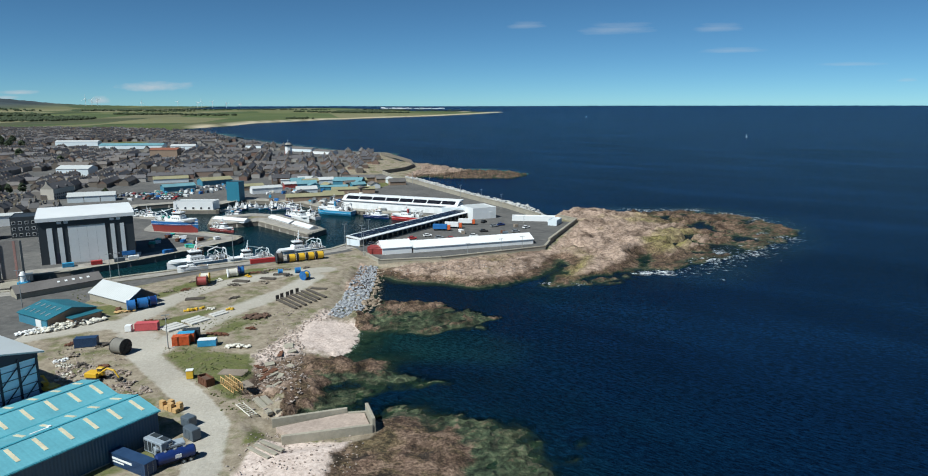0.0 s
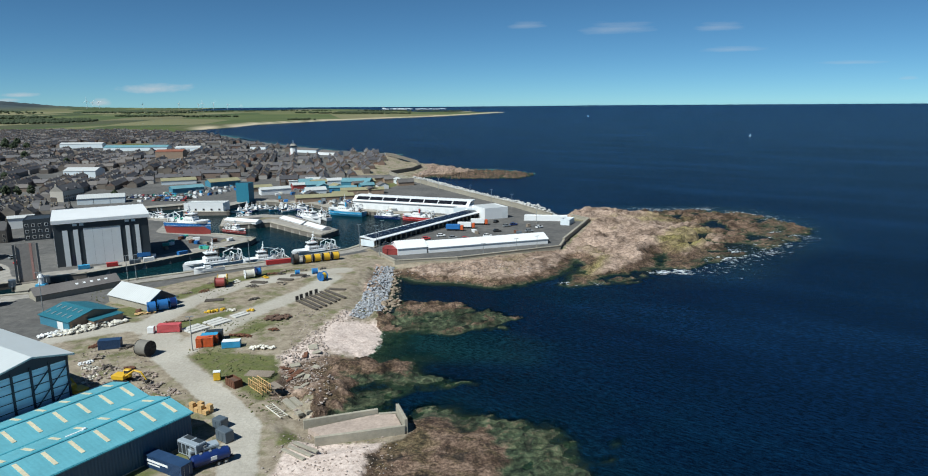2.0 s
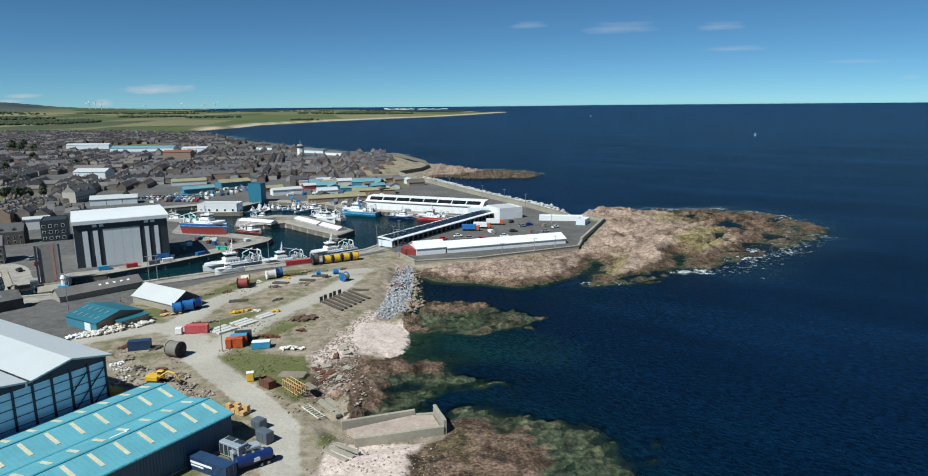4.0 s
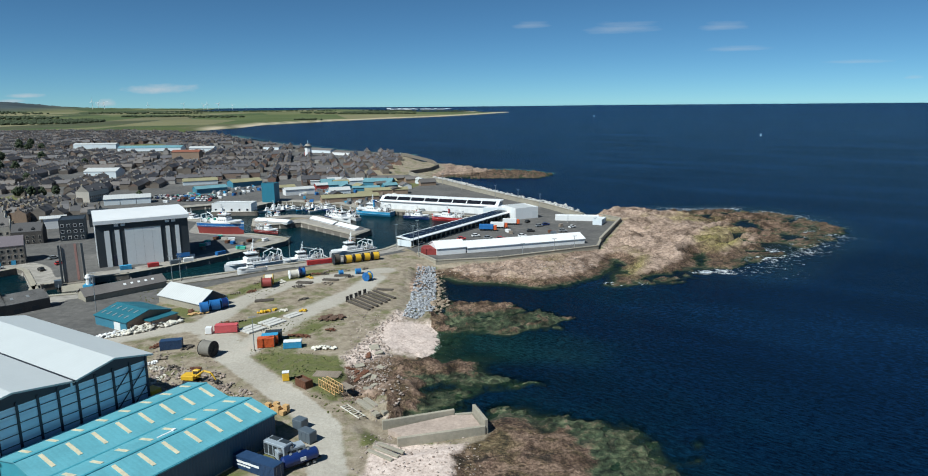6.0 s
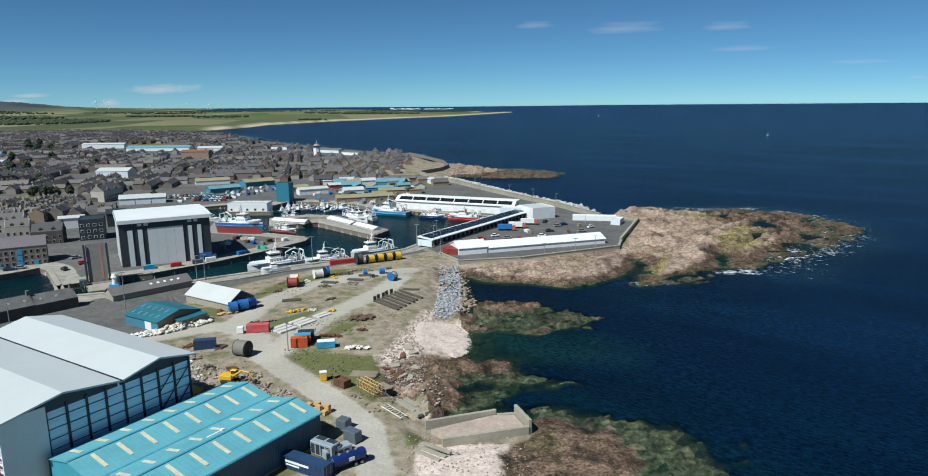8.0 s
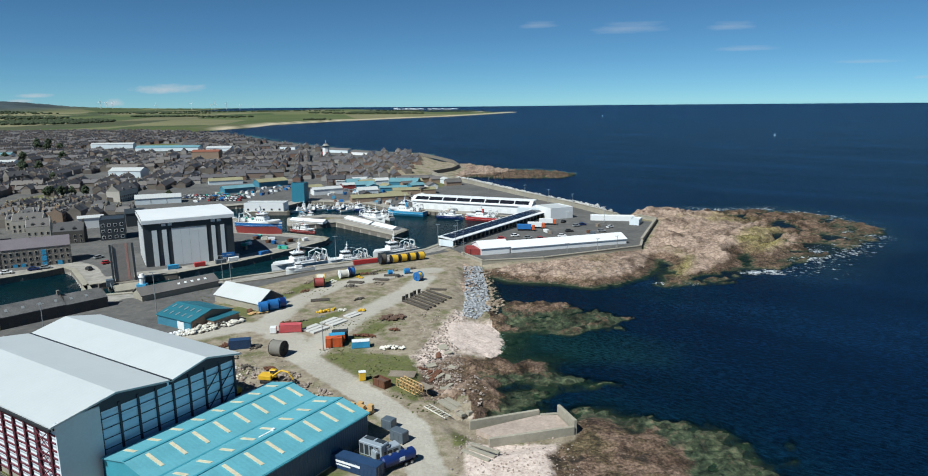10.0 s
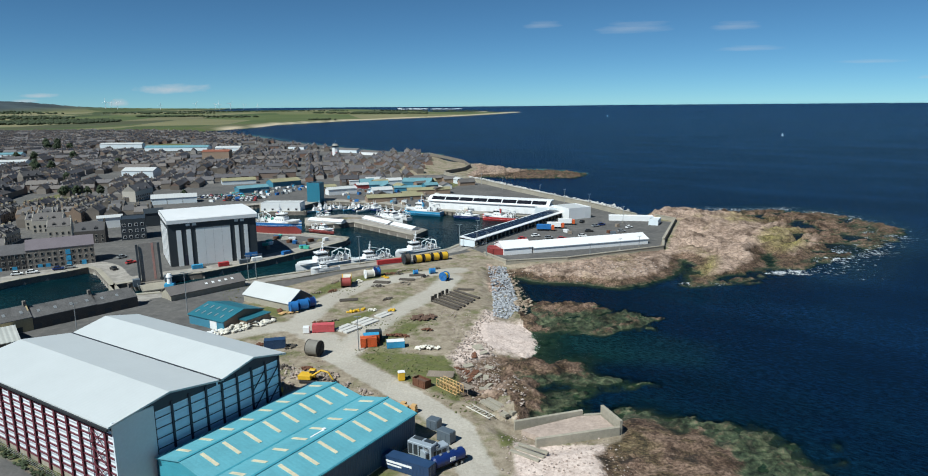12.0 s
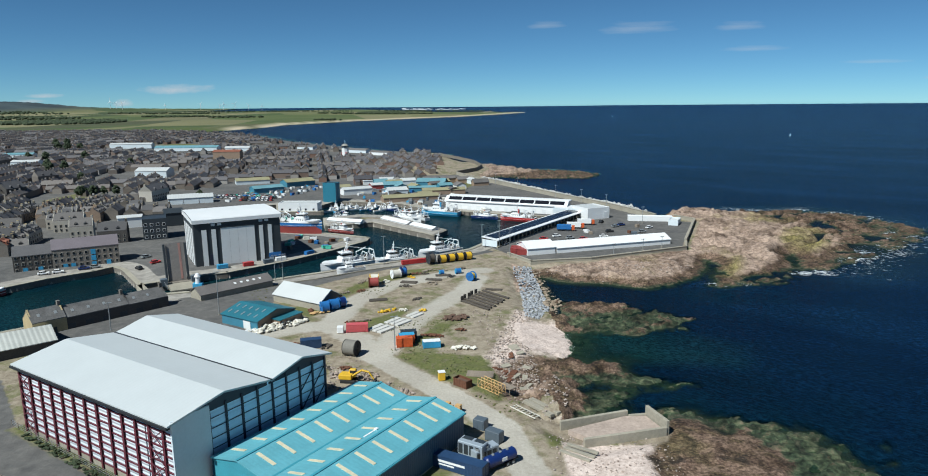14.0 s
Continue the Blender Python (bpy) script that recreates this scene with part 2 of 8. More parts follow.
def heights(x, y):
    sd = signed(COAST, x, y)
    warp = (fbm(x / 11, y / 11, 4, 3) - 0.5) * (4 + 7 * np.clip((x - 50) / 60, 0, 1)) + (fbm(x / 2.6, y / 2.6, 3, 5) - 0.5) * 2.2
    wild = np.clip((sd + 60) / 60, 0, 1) * np.where(y > 1000, 2.5, 1.0)
    s = sd + warp * np.clip(wild, 0, 6)
    deep = np.where(s < 0, np.maximum(-9, np.maximum(s, -12) * 0.2 + np.minimum(s + 12, 0) * 0.3 - 0.1), 0)
    deep = np.where((s < 0) & (s > -9), np.maximum(deep, -0.25 - 1.6 * np.clip(1.6 - 2.4 * fbm(x / 5, y / 5, 4, 67) - s / 6, 0, 1.5)), deep)
    sandy = np.clip(signed(COVE, x, y) / 6 + 0.6, 0, 1)
    deep = np.where((s < 0) & (sandy > 0), deep * (1 - sandy) + sandy * np.maximum(-6, -0.05 + s * 0.09), deep)
    rocky = rock_zone(x, y)
    crag = fbm(x / 14, y / 14, 6, 11, True)
    crag2 = fbm(x / 5, y / 5, 4, 21, True)
    tip = np.clip((x - 36) / 20, 0, 1) * np.clip((430 - y) / 20, 0, 1) * np.clip(1 - (x - 85) / 60, 0.12, 1) * np.clip((y - 262) / 22, 0.1, 1)
    fine = fbm(x / 2.2, y / 2.2, 3, 27, True)
    su, sv = x * 0.82 + y * 0.57, -x * 0.57 + y * 0.82
    strata = fbm(su / 16, sv / 3.2, 4, 47, True)
    outer = np.clip((x - 70) / 60, 0, 1) * (y > 240)
    shelf = 0.9 * np.clip((x + 40) / 20, 0, 1) * np.clip((36 - x) / 10, 0, 1) * (y > 236)
    plateau = 0.5 - 1.15 * outer + (crag - 0.45) * (2.2 + 3.6 * tip) + (crag2 - 0.5) * 1.5 + (strata - 0.5) * (2.6 + outer) + (fine - 0.5) * 0.8 + (fbm(x / 1.1, y / 1.1, 2, 29, True) - 0.5) * 0.5 + tip * 1.3 + shelf
    low = np.clip((190 - y) / 15, 0, 1)
    plateau = plateau * (1 - 0.68 * low) + 0.5 * low
    # gullies with sea in them on the outer rocks
    gully = np.clip(1 - np.abs(fbm(x / 34 + 0.3 * y / 34, y / 26, 3, 61) - 0.5) / 0.07, 0, 1) * np.clip((x - 35) / 25, 0, 1) * (y > 235) * (y < 440)
    gully = gully * np.clip(1.25 - np.clip(s - 8, 0, 99) / 32 + outer * 0.6, 0, 1)
    rockz = np.clip(plateau, -0.7, 6) * np.clip(s / 6, 0, 1) + 0.05
    base = land(x, y)
    smooth = np.minimum(base, 0.05 + np.clip(s, 0, 1e9) * 0.22)
    z = np.where(s < 0, deep, smooth * (1 - rocky) + np.minimum(rockz, base + 3) * rocky)
    for poly, top, relief in REEFS:
        p = np.array(poly, float)
        m = (x > p[:, 0].min() - 9) & (x < p[:, 0].max() + 9) & (y > p[:, 1].min() - 9) & (y < p[:, 1].max() + 9)
        if not m.any():
            continue
        d = np.clip((signed(poly, x[m], y[m]) + (fbm(x[m] / 6, y[m] / 6, 5, 31) - 0.5) * 11 + 2.2) / 4.5, 0, 1)
        lump = -2.2 + (top + 2.2) * np.sqrt(d) + ((crag2[m] - 0.5) * 1.2 + (strata[m] - 0.5) * 2.4 + (fine[m] - 0.5) * 1.5 + (fbm(x[m] / 1.3, y[m] / 1.3, 2, 37, True) - 0.5) * 0.8) * relief * (d > 0)
        z[m] = np.where(d > 0, np.maximum(z[m], lump), z[m])
    z = np.where(gully > 0, np.maximum(np.minimum(z, -0.75), z - 5.5 * gully), z)
    slip = signed([(-44, 127), (-27, 134.5), (-21, 134), (-18.5, 125), (-37, 119.5)], x, y)
    z = np.where(slip > -5, np.minimum(z, 0.7 + 0.35 * np.clip(-slip, 0, 5)), z)
    hole = np.maximum(signed(BASIN, x, y), signed(INNER, x, y))
    isle = signed(JETTY, x, y)
    hole = np.where(isle > 0, -isle, hole)
    z = np.where(hole > 0, -6.0, z)
    return z, s, hole


def land(x, y):
    """Height of the made ground and the country behind."""
    z = 2.2 + np.clip((y - 120) / 50, 0, 1) * 0.8
    quay = np.clip(1 - np.abs(np.maximum(signed(BASIN, x, y), signed(INNER, x, y))) / 14, 0, 1)
    z = z - 0.8 * np.clip(quay * 1.6, 0, 1)
    r = np.hypot(x + 30, y)
    z = z + 7 * np.clip((-x - 280) / 600, 0, 1) * np.clip((y - 200) / 120, 0, 1)
    far = np.clip((r - 1500) / 3200, 0, 1)
    west = np.clip((-x - 1400) / 2200, 0, 1) ** 2
    hill = 30 * np.exp(-((np.minimum(x, -2900) + 2900) / 900) ** 2) * np.exp(-((np.maximum(x, -2900) + 2900) / 260) ** 2) * np.clip((y - 3100) / 600, 0, 1)
    z = z + hill + far * (1 + 46 * west) + far * 5 * (fbm(x / 700, y / 700, 3, 41) - 0.5) - 12 * np.clip((r - 3600) / 1000, 0, 1) * (1 - west)
    return z


def rock_zone(x, y):
    """1 on the bare rocks of the shore, 0 on made ground."""
    a = np.clip((signed([(-20, 60), (60, 60), (60, 138), (-20, 141), (-19, 127), (-27, 116), (-26, 100)], x, y) + 3) / 5, 0, 1)
    b = np.clip((signed([(-54, 140), (-20, 140), (-20, 168), (-46, 169), (-56, 160)], x, y) + 2) / 5, 0, 1)
    c = np.clip((signed([(-46, 268), (-38, 263), (-12, 270), (37, 296), (40, 307), (62, 362), (56, 372), (44, 378), (34, 425), (180, 425), (180, 230), (-46, 230)], x, y) + 2) / 4, 0, 1)
    d = np.clip((signed([(-66, 610), (40, 600), (40, 700), (-40, 790), (-62, 740), (-52, 690), (-58, 655)], x, y)) / 8, 0, 1)
    return np.maximum(np.maximum(a, b), np.maximum(c, d))

# ---------------------------------------------------------------- ground and sea


def stretch(dense0, dense1, step, lo, hi, grow=1.09):
    """Grid lines that lie close together in the middle and widen outwards."""
    mid = list(np.arange(dense0, dense1, step))
    up, d = [], step
    while (up[-1] if up else mid[-1]) < hi:
        d = min(d * grow, 32)
        up.append((up[-1] if up else mid[-1]) + d)
    down, d = [], step
    while (down[-1] if down else mid[0]) > lo:
        d = min(d * grow, 32)
        down.append((down[-1] if down else mid[0]) - d)
    return np.array(down[::-1] + mid + up)


def sheet(name, xs, ys, z, keep):
    """A mesh over grid lines, without the cells that are not kept."""
    ny, nx = z.shape
    gx, gy = np.meshgrid(xs, ys)
    ids = np.arange(ny * nx).reshape(ny, nx)
    cell = keep[:-1, :-1] | keep[1:, :-1] | keep[:-1, 1:] | keep[1:, 1:]
    quads = np.stack([ids[:-1, :-1], ids[:-1, 1:], ids[1:, 1:], ids[1:, :-1]], -1)[cell]
    used = np.unique(quads)
    back = np.full(ny * nx, -1)
    back[used] = np.arange(len(used))
    quads = back[quads]
    pts = np.stack([gx.ravel(), gy.ravel(), z.ravel()], -1)[used]
    me = bpy.data.meshes.new(name)
    me.vertices.add(len(pts))
    me.vertices.foreach_set("co", pts.ravel().astype(np.float32))
    me.loops.add(quads.size)
    me.loops.foreach_set("vertex_index", quads.ravel().astype(np.int32))
    me.polygons.add(len(quads))
    me.polygons.foreach_set("loop_start", np.arange(0, quads.size, 4, dtype=np.int32))
    me.polygons.foreach_set("use_smooth", np.ones(len(quads), bool))
    me.update()
    me.validate()
    return me, used


def attribute(me, name, values):
    a = me.attributes.new(name, "FLOAT_COLOR", "POINT")
    a.data.foreach_set("color", values.astype(np.float32).ravel())


def along(path, x, y):
    """Distance to an open line."""
    best = np.full(x.shape, 1e18)
    for (ax, ay), (bx, by) in zip(path, path[1:]):
        dx, dy = bx - ax, by - ay
        t = np.clip(((x - ax) * dx + (y - ay) * dy) / (dx * dx + dy * dy), 0, 1)
        best = np.minimum(best, (x - ax - t * dx) ** 2 + (y - ay - t * dy) ** 2)
    return np.sqrt(best)


ROAD = [(-40, 60), (-47, 95), (-50, 110), (-54.5, 127), (-66, 141.5), (-77, 153.5), (-86, 163.5), (-94, 178)]
TRACKS = [[(-94, 178), (-104, 190), (-114, 186), (-128, 176)], [(-104, 190), (-101, 215), (-92, 234), (-72, 250), (-58, 256)], [(-86, 165), (-82, 184), (-76, 203), (-64, 226), (-60, 245)]]
GRASS = [[(-83, 165), (-77, 168), (-62, 166), (-53, 161), (-48, 147), (-55, 137), (-63, 146), (-69, 150), (-76, 157)],
         [(-97, 192), (-82, 207), (-82, 192), (-94, 184)], [(-79, 174), (-72, 192), (-66, 190), (-74, 172)],
         [(-113, 213), (-105, 236), (-88, 258), (-70, 262), (-84, 247), (-100, 218)], [(-125, 205), (-112, 196), (-106, 205), (-112, 214)],
         [(-109, 101), (-155, 129), (-158, 125), (-111, 96.5)], [(-76, 108), (-62, 118), (-60, 112), (-74, 100)], [(-47, 129), (-43, 126), (-40, 120), (-46, 118)], [(-75, 500), (-50, 580), (-62, 612), (-100, 560), (-95, 520)], [(-570, 1012), (-485, 1004), (-529, 1118), (-604, 1110)], [(-352, 408), (-338, 412), (-350, 505), (-368, 498)], [(-340, 606), (-303, 596), (-318, 634)]]
SHINGLE = [(-50, 192.5), (-43, 194), (-37, 195.3), (-34, 190), (-33, 182), (-34.6, 169), (-40, 170.7), (-46, 170.7), (-50, 176)]
RUBBLY = [(-58, 164), (-52, 185), (-48, 204), (-43, 206), (-43, 195), (-49, 190), (-49, 176), (-45, 170), (-44, 160), (-45, 148), (-52, 148)]

gx_lines = np.concatenate([[q for q in stretch(-240, -61, 1.1, -4880, -62, 1.10) if q < -61], np.arange(-61, 20, 0.62), [q for q in stretch(20, 175, 0.95, 19, 900, 1.10) if q >= 20]])
gy_lines = np.concatenate([[q for q in stretch(92, 93, 0.7, -300, 93, 1.10) if q < 92], np.arange(92, 170, 0.62), [q for q in stretch(170, 425, 0.95, 169, 4880, 1.05) if q >= 170]])
X, Y = np.meshgrid(gx_lines, gy_lines)
Z, SHORE, HOLE = heights(X, Y)
far_r = np.hypot(X + 30, Y)
yard = (X > -165) & (X < -30) & (Y < 275) & (Y > 80)
Z = Z + np.where(SHORE > 3, (fbm(X / 3, Y / 3, 3, 61) - 0.5) * 0.25 * yard, 0)
ground_me, used = sheet("ground", gx_lines, gy_lines, Z + lift(far_r), (Z > -7.5) & (far_r < 4950))
ROCK = np.maximum(rock_zone(X, Y), (SHORE < 3) * (Y < 1000) * (1.0 - np.clip(signed(SHINGLE, X, Y) + 1, 0, 1)))
road = np.clip((4.6 - along(ROAD, X, Y)) / 2, 0, 1)
for track in TRACKS:
    road = np.maximum(road, np.clip((6.5 - along(track, X, Y)) / 4, 0, 1))
green = np.zeros_like(X)
for g in GRASS:
    green = np.maximum(green, np.clip(signed(g, X, Y) / 2.5 + 0.5, 0, 1))
green *= (1 - road * 0.8) * 0.66
pebble = np.clip(signed(SHINGLE, X, Y) / 9 + 0.6, 0, 1)
pebble = np.maximum(pebble, np.clip(1 - np.abs(SHORE) / 5, 0, 1) * (1 - ROCK) * (Y < 260))
pebble = np.maximum(pebble, 0.68 * np.clip(signed(RUBBLY, X, Y) / 6 + 0.6, 0, 1))
pebble = np.maximum(pebble, np.clip(signed([(-46, 90), (-44, 124), (-24, 124), (-22, 108), (-30, 85)], X, Y) / 3, 0, 1))
paved = np.clip((12 - np.minimum(np.abs(HOLE), 30)) / 4, 0, 1) * (Y > 150)
paved = np.maximum(paved, np.clip(signed(PIER, X, Y) / 2, 0, 1) * (Y < 800))
paved = np.maximum(paved, ((X < -128) & (Y > 165)) * 1.0)
paved = np.maximum(paved, np.clip(signed([(-104, 96), (-157, 129), (-175, 150), (-240, 175), (-240, 60), (-92, 60)], X, Y) / 2, 0, 1) * 1.0)
paved = np.maximum(paved, np.clip(signed([(-168, 212), (-150, 238), (-95, 280), (-60, 304), (-50, 290), (-62, 280), (-90, 262), (-112, 240), (-130, 218), (-145, 205)], X, Y) / 3, 0, 1))
paved *= 1 - green
field = np.clip((far_r - 1350 - 0.1 * np.abs(X)) / 250, 0, 1)
rgba = lambda *c: np.stack([v.ravel()[used] for v in c] + [np.ones(len(used))], -1)
attribute(ground_me, "surface", rgba(road, green, ROCK))
attribute(ground_me, "cover", rgba(np.clip(pebble, 0, 1), np.clip(paved, 0, 1), field))
beach = np.clip(1.5 - np.abs(SHORE - 12) / 12, 0, 1) * (Y > 1850)
outer = np.clip((X + 0.35 * (Y - 330) - 92) / 40, 0, 1)
bare = np.clip((SHORE - 3) / 6, 0, 1) * (1 - 0.9 * outer)
bare = np.where((X < 40) & (Y > 236), np.clip((SHORE - 1.5) / 6, 0, 1), bare)
bare = np.where(Y < 170, np.where(X < -36, 0.55, 0.36) * np.clip((SHORE - np.where(X < -36, 2, 5)) / 8, 0, 1), bare)
attribute(ground_me, "edge", rgba(beach, bare, np.clip(Z / 4, 0, 1)))
olive = np.zeros_like(X)
for patch, amount in (([(43, 271), (52, 280), (50, 268), (39, 251), (36, 255)], 1.0), ([(106, 350), (122, 350), (106, 309), (86, 288), (80, 309)], 0.75), ([(70, 372), (112, 400), (124, 380), (96, 358)], 0.45), ([(-24, 124), (-18, 126), (-16, 121), (-23, 119)], 0.6)):
    olive = np.maximum(olive, amount * np.clip(signed(patch, X, Y) / 6 + 0.5, 0, 1))
green_weed = np.zeros_like(X)
for poly, top, relief in REEFS:
    if top < 0.0 and poly[0][1] < 230:
        green_weed = np.maximum(green_weed, np.clip(signed(poly, X, Y) / 3 + 0.8, 0, 1) * np.clip(1.2 - SHORE / 4, 0, 1))
quay_deck = np.clip((10 - np.abs(HOLE)) / 2, 0, 1) * (HOLE < 0) * np.clip((-40 - X) / 5, 0, 1) * (Y > 215)
attribute(ground_me, "weed", rgba(green_weed, quay_deck, np.zeros_like(X)))
# olive growth, coastal turf, and the far hill that is coloured for haze
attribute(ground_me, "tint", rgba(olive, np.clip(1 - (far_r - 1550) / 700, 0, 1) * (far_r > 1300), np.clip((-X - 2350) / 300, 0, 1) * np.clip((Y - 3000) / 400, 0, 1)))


def ground_material():
    m, nodes, links, bsdf = material("ground")
    co = place(nodes)

    def chan(name):
        a = nodes.new("ShaderNodeAttribute")
        a.attribute_name = name
        s = nodes.new("ShaderNodeSeparateColor")
        links.new(a.outputs["Color"], s.inputs[0])
        return s.outputs
    sur, cov, edg, tin, wee = chan("surface"), chan("cover"), chan("edge"), chan("tint"), chan("weed")
    big, mid = noise_tex(nodes, links, co, 0.05, 6, 0.6), noise_tex(nodes, links, co, 0.35, 7, 0.62)
    fine, tiny = noise_tex(nodes, links, co, 1.6, 6, 0.6), noise_tex(nodes, links, co, 6.0, 3)
    wide = noise_tex(nodes, links, co, 0.004, 5, 0.6)

    def edge(mask, sharp=3.0, tex=None):
        v = calc(nodes, links, "SUBTRACT", calc(nodes, links, "ADD", mask, tex or mid), 1.0)
        return calc(nodes, links, "ADD", calc(nodes, links, "MULTIPLY", v, sharp), 0.5, True)
    dirt = ramp(nodes, links, mid, [(0.28, (0.13, 0.1, 0.066)), (0.48, (0.25, 0.205, 0.145)), (0.7, (0.4, 0.345, 0.265))])
    dirt = mix(nodes, links, 0.35, dirt, ramp(nodes, links, fine, [(0.3, (0.11, 0.09, 0.068)), (0.7, (0.34, 0.3, 0.245))]))
    gravel = ramp(nodes, links, big, [(0.3, (0.29, 0.265, 0.225)), (0.7, (0.42, 0.395, 0.345))])
    gravel = mix(nodes, links, 0.3, gravel, ramp(nodes, links, fine, [(0.3, (0.25, 0.22, 0.18)), (0.75, (0.54, 0.5, 0.43))]))
    grass = ramp(nodes, links, mid, [(0.25, (0.045, 0.06, 0.016)), (0.5, (0.095, 0.115, 0.032)), (0.75, (0.19, 0.175, 0.08))])
    grass = mix(nodes, links, 0.4, grass, ramp(nodes, links, fine, [(0.3, (0.04, 0.05, 0.014)), (0.7, (0.18, 0.17, 0.075))]))
    pale = ramp(nodes, links, fine, [(0.28, (0.22, 0.17, 0.14)), (0.46, (0.52, 0.42, 0.37)), (0.64, (0.72, 0.61, 0.55))])
    pale = mix(nodes, links, 0.35, pale, ramp(nodes, links, mid, [(0.3, (0.34, 0.265, 0.225)), (0.7, (0.66, 0.56, 0.5))]))
    tar = ramp(nodes, links, mid, [(0.3, (0.06, 0.06, 0.06)), (0.55, (0.115, 0.112, 0.107)), (0.8, (0.2, 0.19, 0.175))])
    tar = mix(nodes, links, 0.4, tar, ramp(nodes, links, big, [(0.35, (0.065, 0.065, 0.066)), (0.7, (0.17, 0.16, 0.148))]))
    # pink granite, weathered: bare above, brown weed lower down, green weed awash
    pink = ramp(nodes, links, mid, [(0.24, (0.14, 0.1, 0.074)), (0.42, (0.3, 0.222, 0.175)), (0.6, (0.4, 0.308, 0.252)), (0.8, (0.5, 0.405, 0.34))])
    pink = mix(nodes, links, 0.3, pink, ramp(nodes, links, fine, [(0.3, (0.12, 0.086, 0.066)), (0.65, (0.43, 0.335, 0.275))]))
    lichen = ramp(nodes, links, fine, [(0.3, (0.1, 0.085, 0.035)), (0.7, (0.31, 0.27, 0.115))])
    grown = calc(nodes, links, "ADD", calc(nodes, links, "MULTIPLY", calc(nodes, links, "SUBTRACT", big, 0.56), 4.0), calc(nodes, links, "MULTIPLY", tin[0], 1.1), True)
    pink = mix(nodes, links, grown, pink, lichen)
    weed = ramp(nodes, links, fine, [(0.28, (0.026, 0.018, 0.014)), (0.5, (0.115, 0.074, 0.054)), (0.72, (0.26, 0.19, 0.145))])
    weed = mix(nodes, links, ramp(nodes, links, mid, [(0.35, (0.75, 0.75, 0.75)), (0.6, (0, 0, 0))]), weed, ramp(nodes, links, fine, [(0.3, (0.022, 0.018, 0.012)), (0.7, (0.16, 0.125, 0.06))]))
    kelp = ramp(nodes, links, mid, [(0.38, (0.008, 0.014, 0.009)), (0.5, (0.045, 0.066, 0.038)), (0.66, (0.135, 0.155, 0.092))])
    patchy = noise_tex(nodes, links, co, 0.22, 6, 0.6)
    weed = mix(nodes, links, ramp(nodes, links, patchy, [(0.5, (0, 0, 0)), (0.58, (0.8,) * 3)]), weed, ramp(nodes, links, fine, [(0.3, (0.1, 0.066, 0.048)), (0.7, (0.29, 0.205, 0.155))]))
    weed = mix(nodes, links, ramp(nodes, links, patchy, [(0.36, (0.85,) * 3), (0.44, (0, 0, 0))]), weed, (0.024, 0.02, 0.016))
    pos = nodes.new("ShaderNodeNewGeometry").outputs["Position"]
    sep = nodes.new("ShaderNodeSeparateXYZ")
    links.new(pos, sep.inputs[0])
    level = calc(nodes, links, "ADD", sep.outputs[2], calc(nodes, links, "MULTIPLY", calc(nodes, links, "SUBTRACT", mid, 0.5), 3.4))
    weedy = mix(nodes, links, calc(nodes, links, "MULTIPLY", calc(nodes, links, "SUBTRACT", level, calc(nodes, links, "MULTIPLY", wee[0], 0.85)), 1.5, True), kelp, weed)
    crack = nodes.new("ShaderNodeTexVoronoi")
    crack.feature = "DISTANCE_TO_EDGE"
    crack.inputs["Scale"].default_value = 1.0
    skew = nodes.new("ShaderNodeMapping")
    skew.inputs["Rotation"].default_value, skew.inputs["Scale"].default_value = (0, 0, -0.6), (0.16, 0.42, 0.3)
    bent = nodes.new("ShaderNodeVectorMath")
    bent.operation = "MULTIPLY_ADD"
    bn = nodes.new("ShaderNodeTexNoise")
    bn.inputs["Scale"].default_value = 0.4
    links.new(co, bn.inputs["Vector"])
    links.new(bn.outputs["Color"], bent.inputs[0])
    bent.inputs[1].default_value = (4, 4, 0)
    links.new(co, bent.inputs[2])
    links.new(bent.outputs[0], skew.inputs["Vector"])
    links.new(skew.outputs[0], crack.inputs["Vector"])
    fissure = ramp(nodes, links, crack.outputs["Distance"], [(0.0, (0.22, 0.2, 0.19)), (0.05, (0.6, 0.58, 0.56)), (0.13, (1, 1, 1))])
    high = calc(nodes, links, "ADD", calc(nodes, links, "MULTIPLY", level, 0.55), calc(nodes, links, "MULTIPLY", calc(nodes, links, "SUBTRACT", edg[1], 0.35), 4.0))
    rock = mix(nodes, links, calc(nodes, links, "MULTIPLY", calc(nodes, links, "SUBTRACT", high, 1.0), 0.9, True), weedy, pink)
    weedy_olive = calc(nodes, links, "MULTIPLY", tin[0], ramp(nodes, links, mid, [(0.35, (0.2,) * 3), (0.6, (0.9,) * 3)]))
    rock = mix(nodes, links, weedy_olive, rock, lichen)
    rock = mix(nodes, links, 0.6, rock, fissure, "MULTIPLY")
    rock = mix(nodes, links, 0.8, rock, ramp(nodes, links, noise_tex(nodes, links, co, 0.085, 7, 0.66), [(0.37, (0.26, 0.22, 0.19)), (0.47, (0.85, 0.82, 0.78)), (0.56, (1.1, 1.08, 1.05)), (0.7, (1.3, 1.25, 1.2))]), "MULTIPLY")
    rock = mix(nodes, links, 0.3, rock, ramp(nodes, links, noise_tex(nodes, links, co, 0.8, 6, 0.7), [(0.36, (0.35, 0.32, 0.3)), (0.5, (1.05, 1.05, 1.05)), (0.7, (1.25, 1.25, 1.25))]), "MULTIPLY")
    c = mix(nodes, links, edge(sur[0]), dirt, gravel)
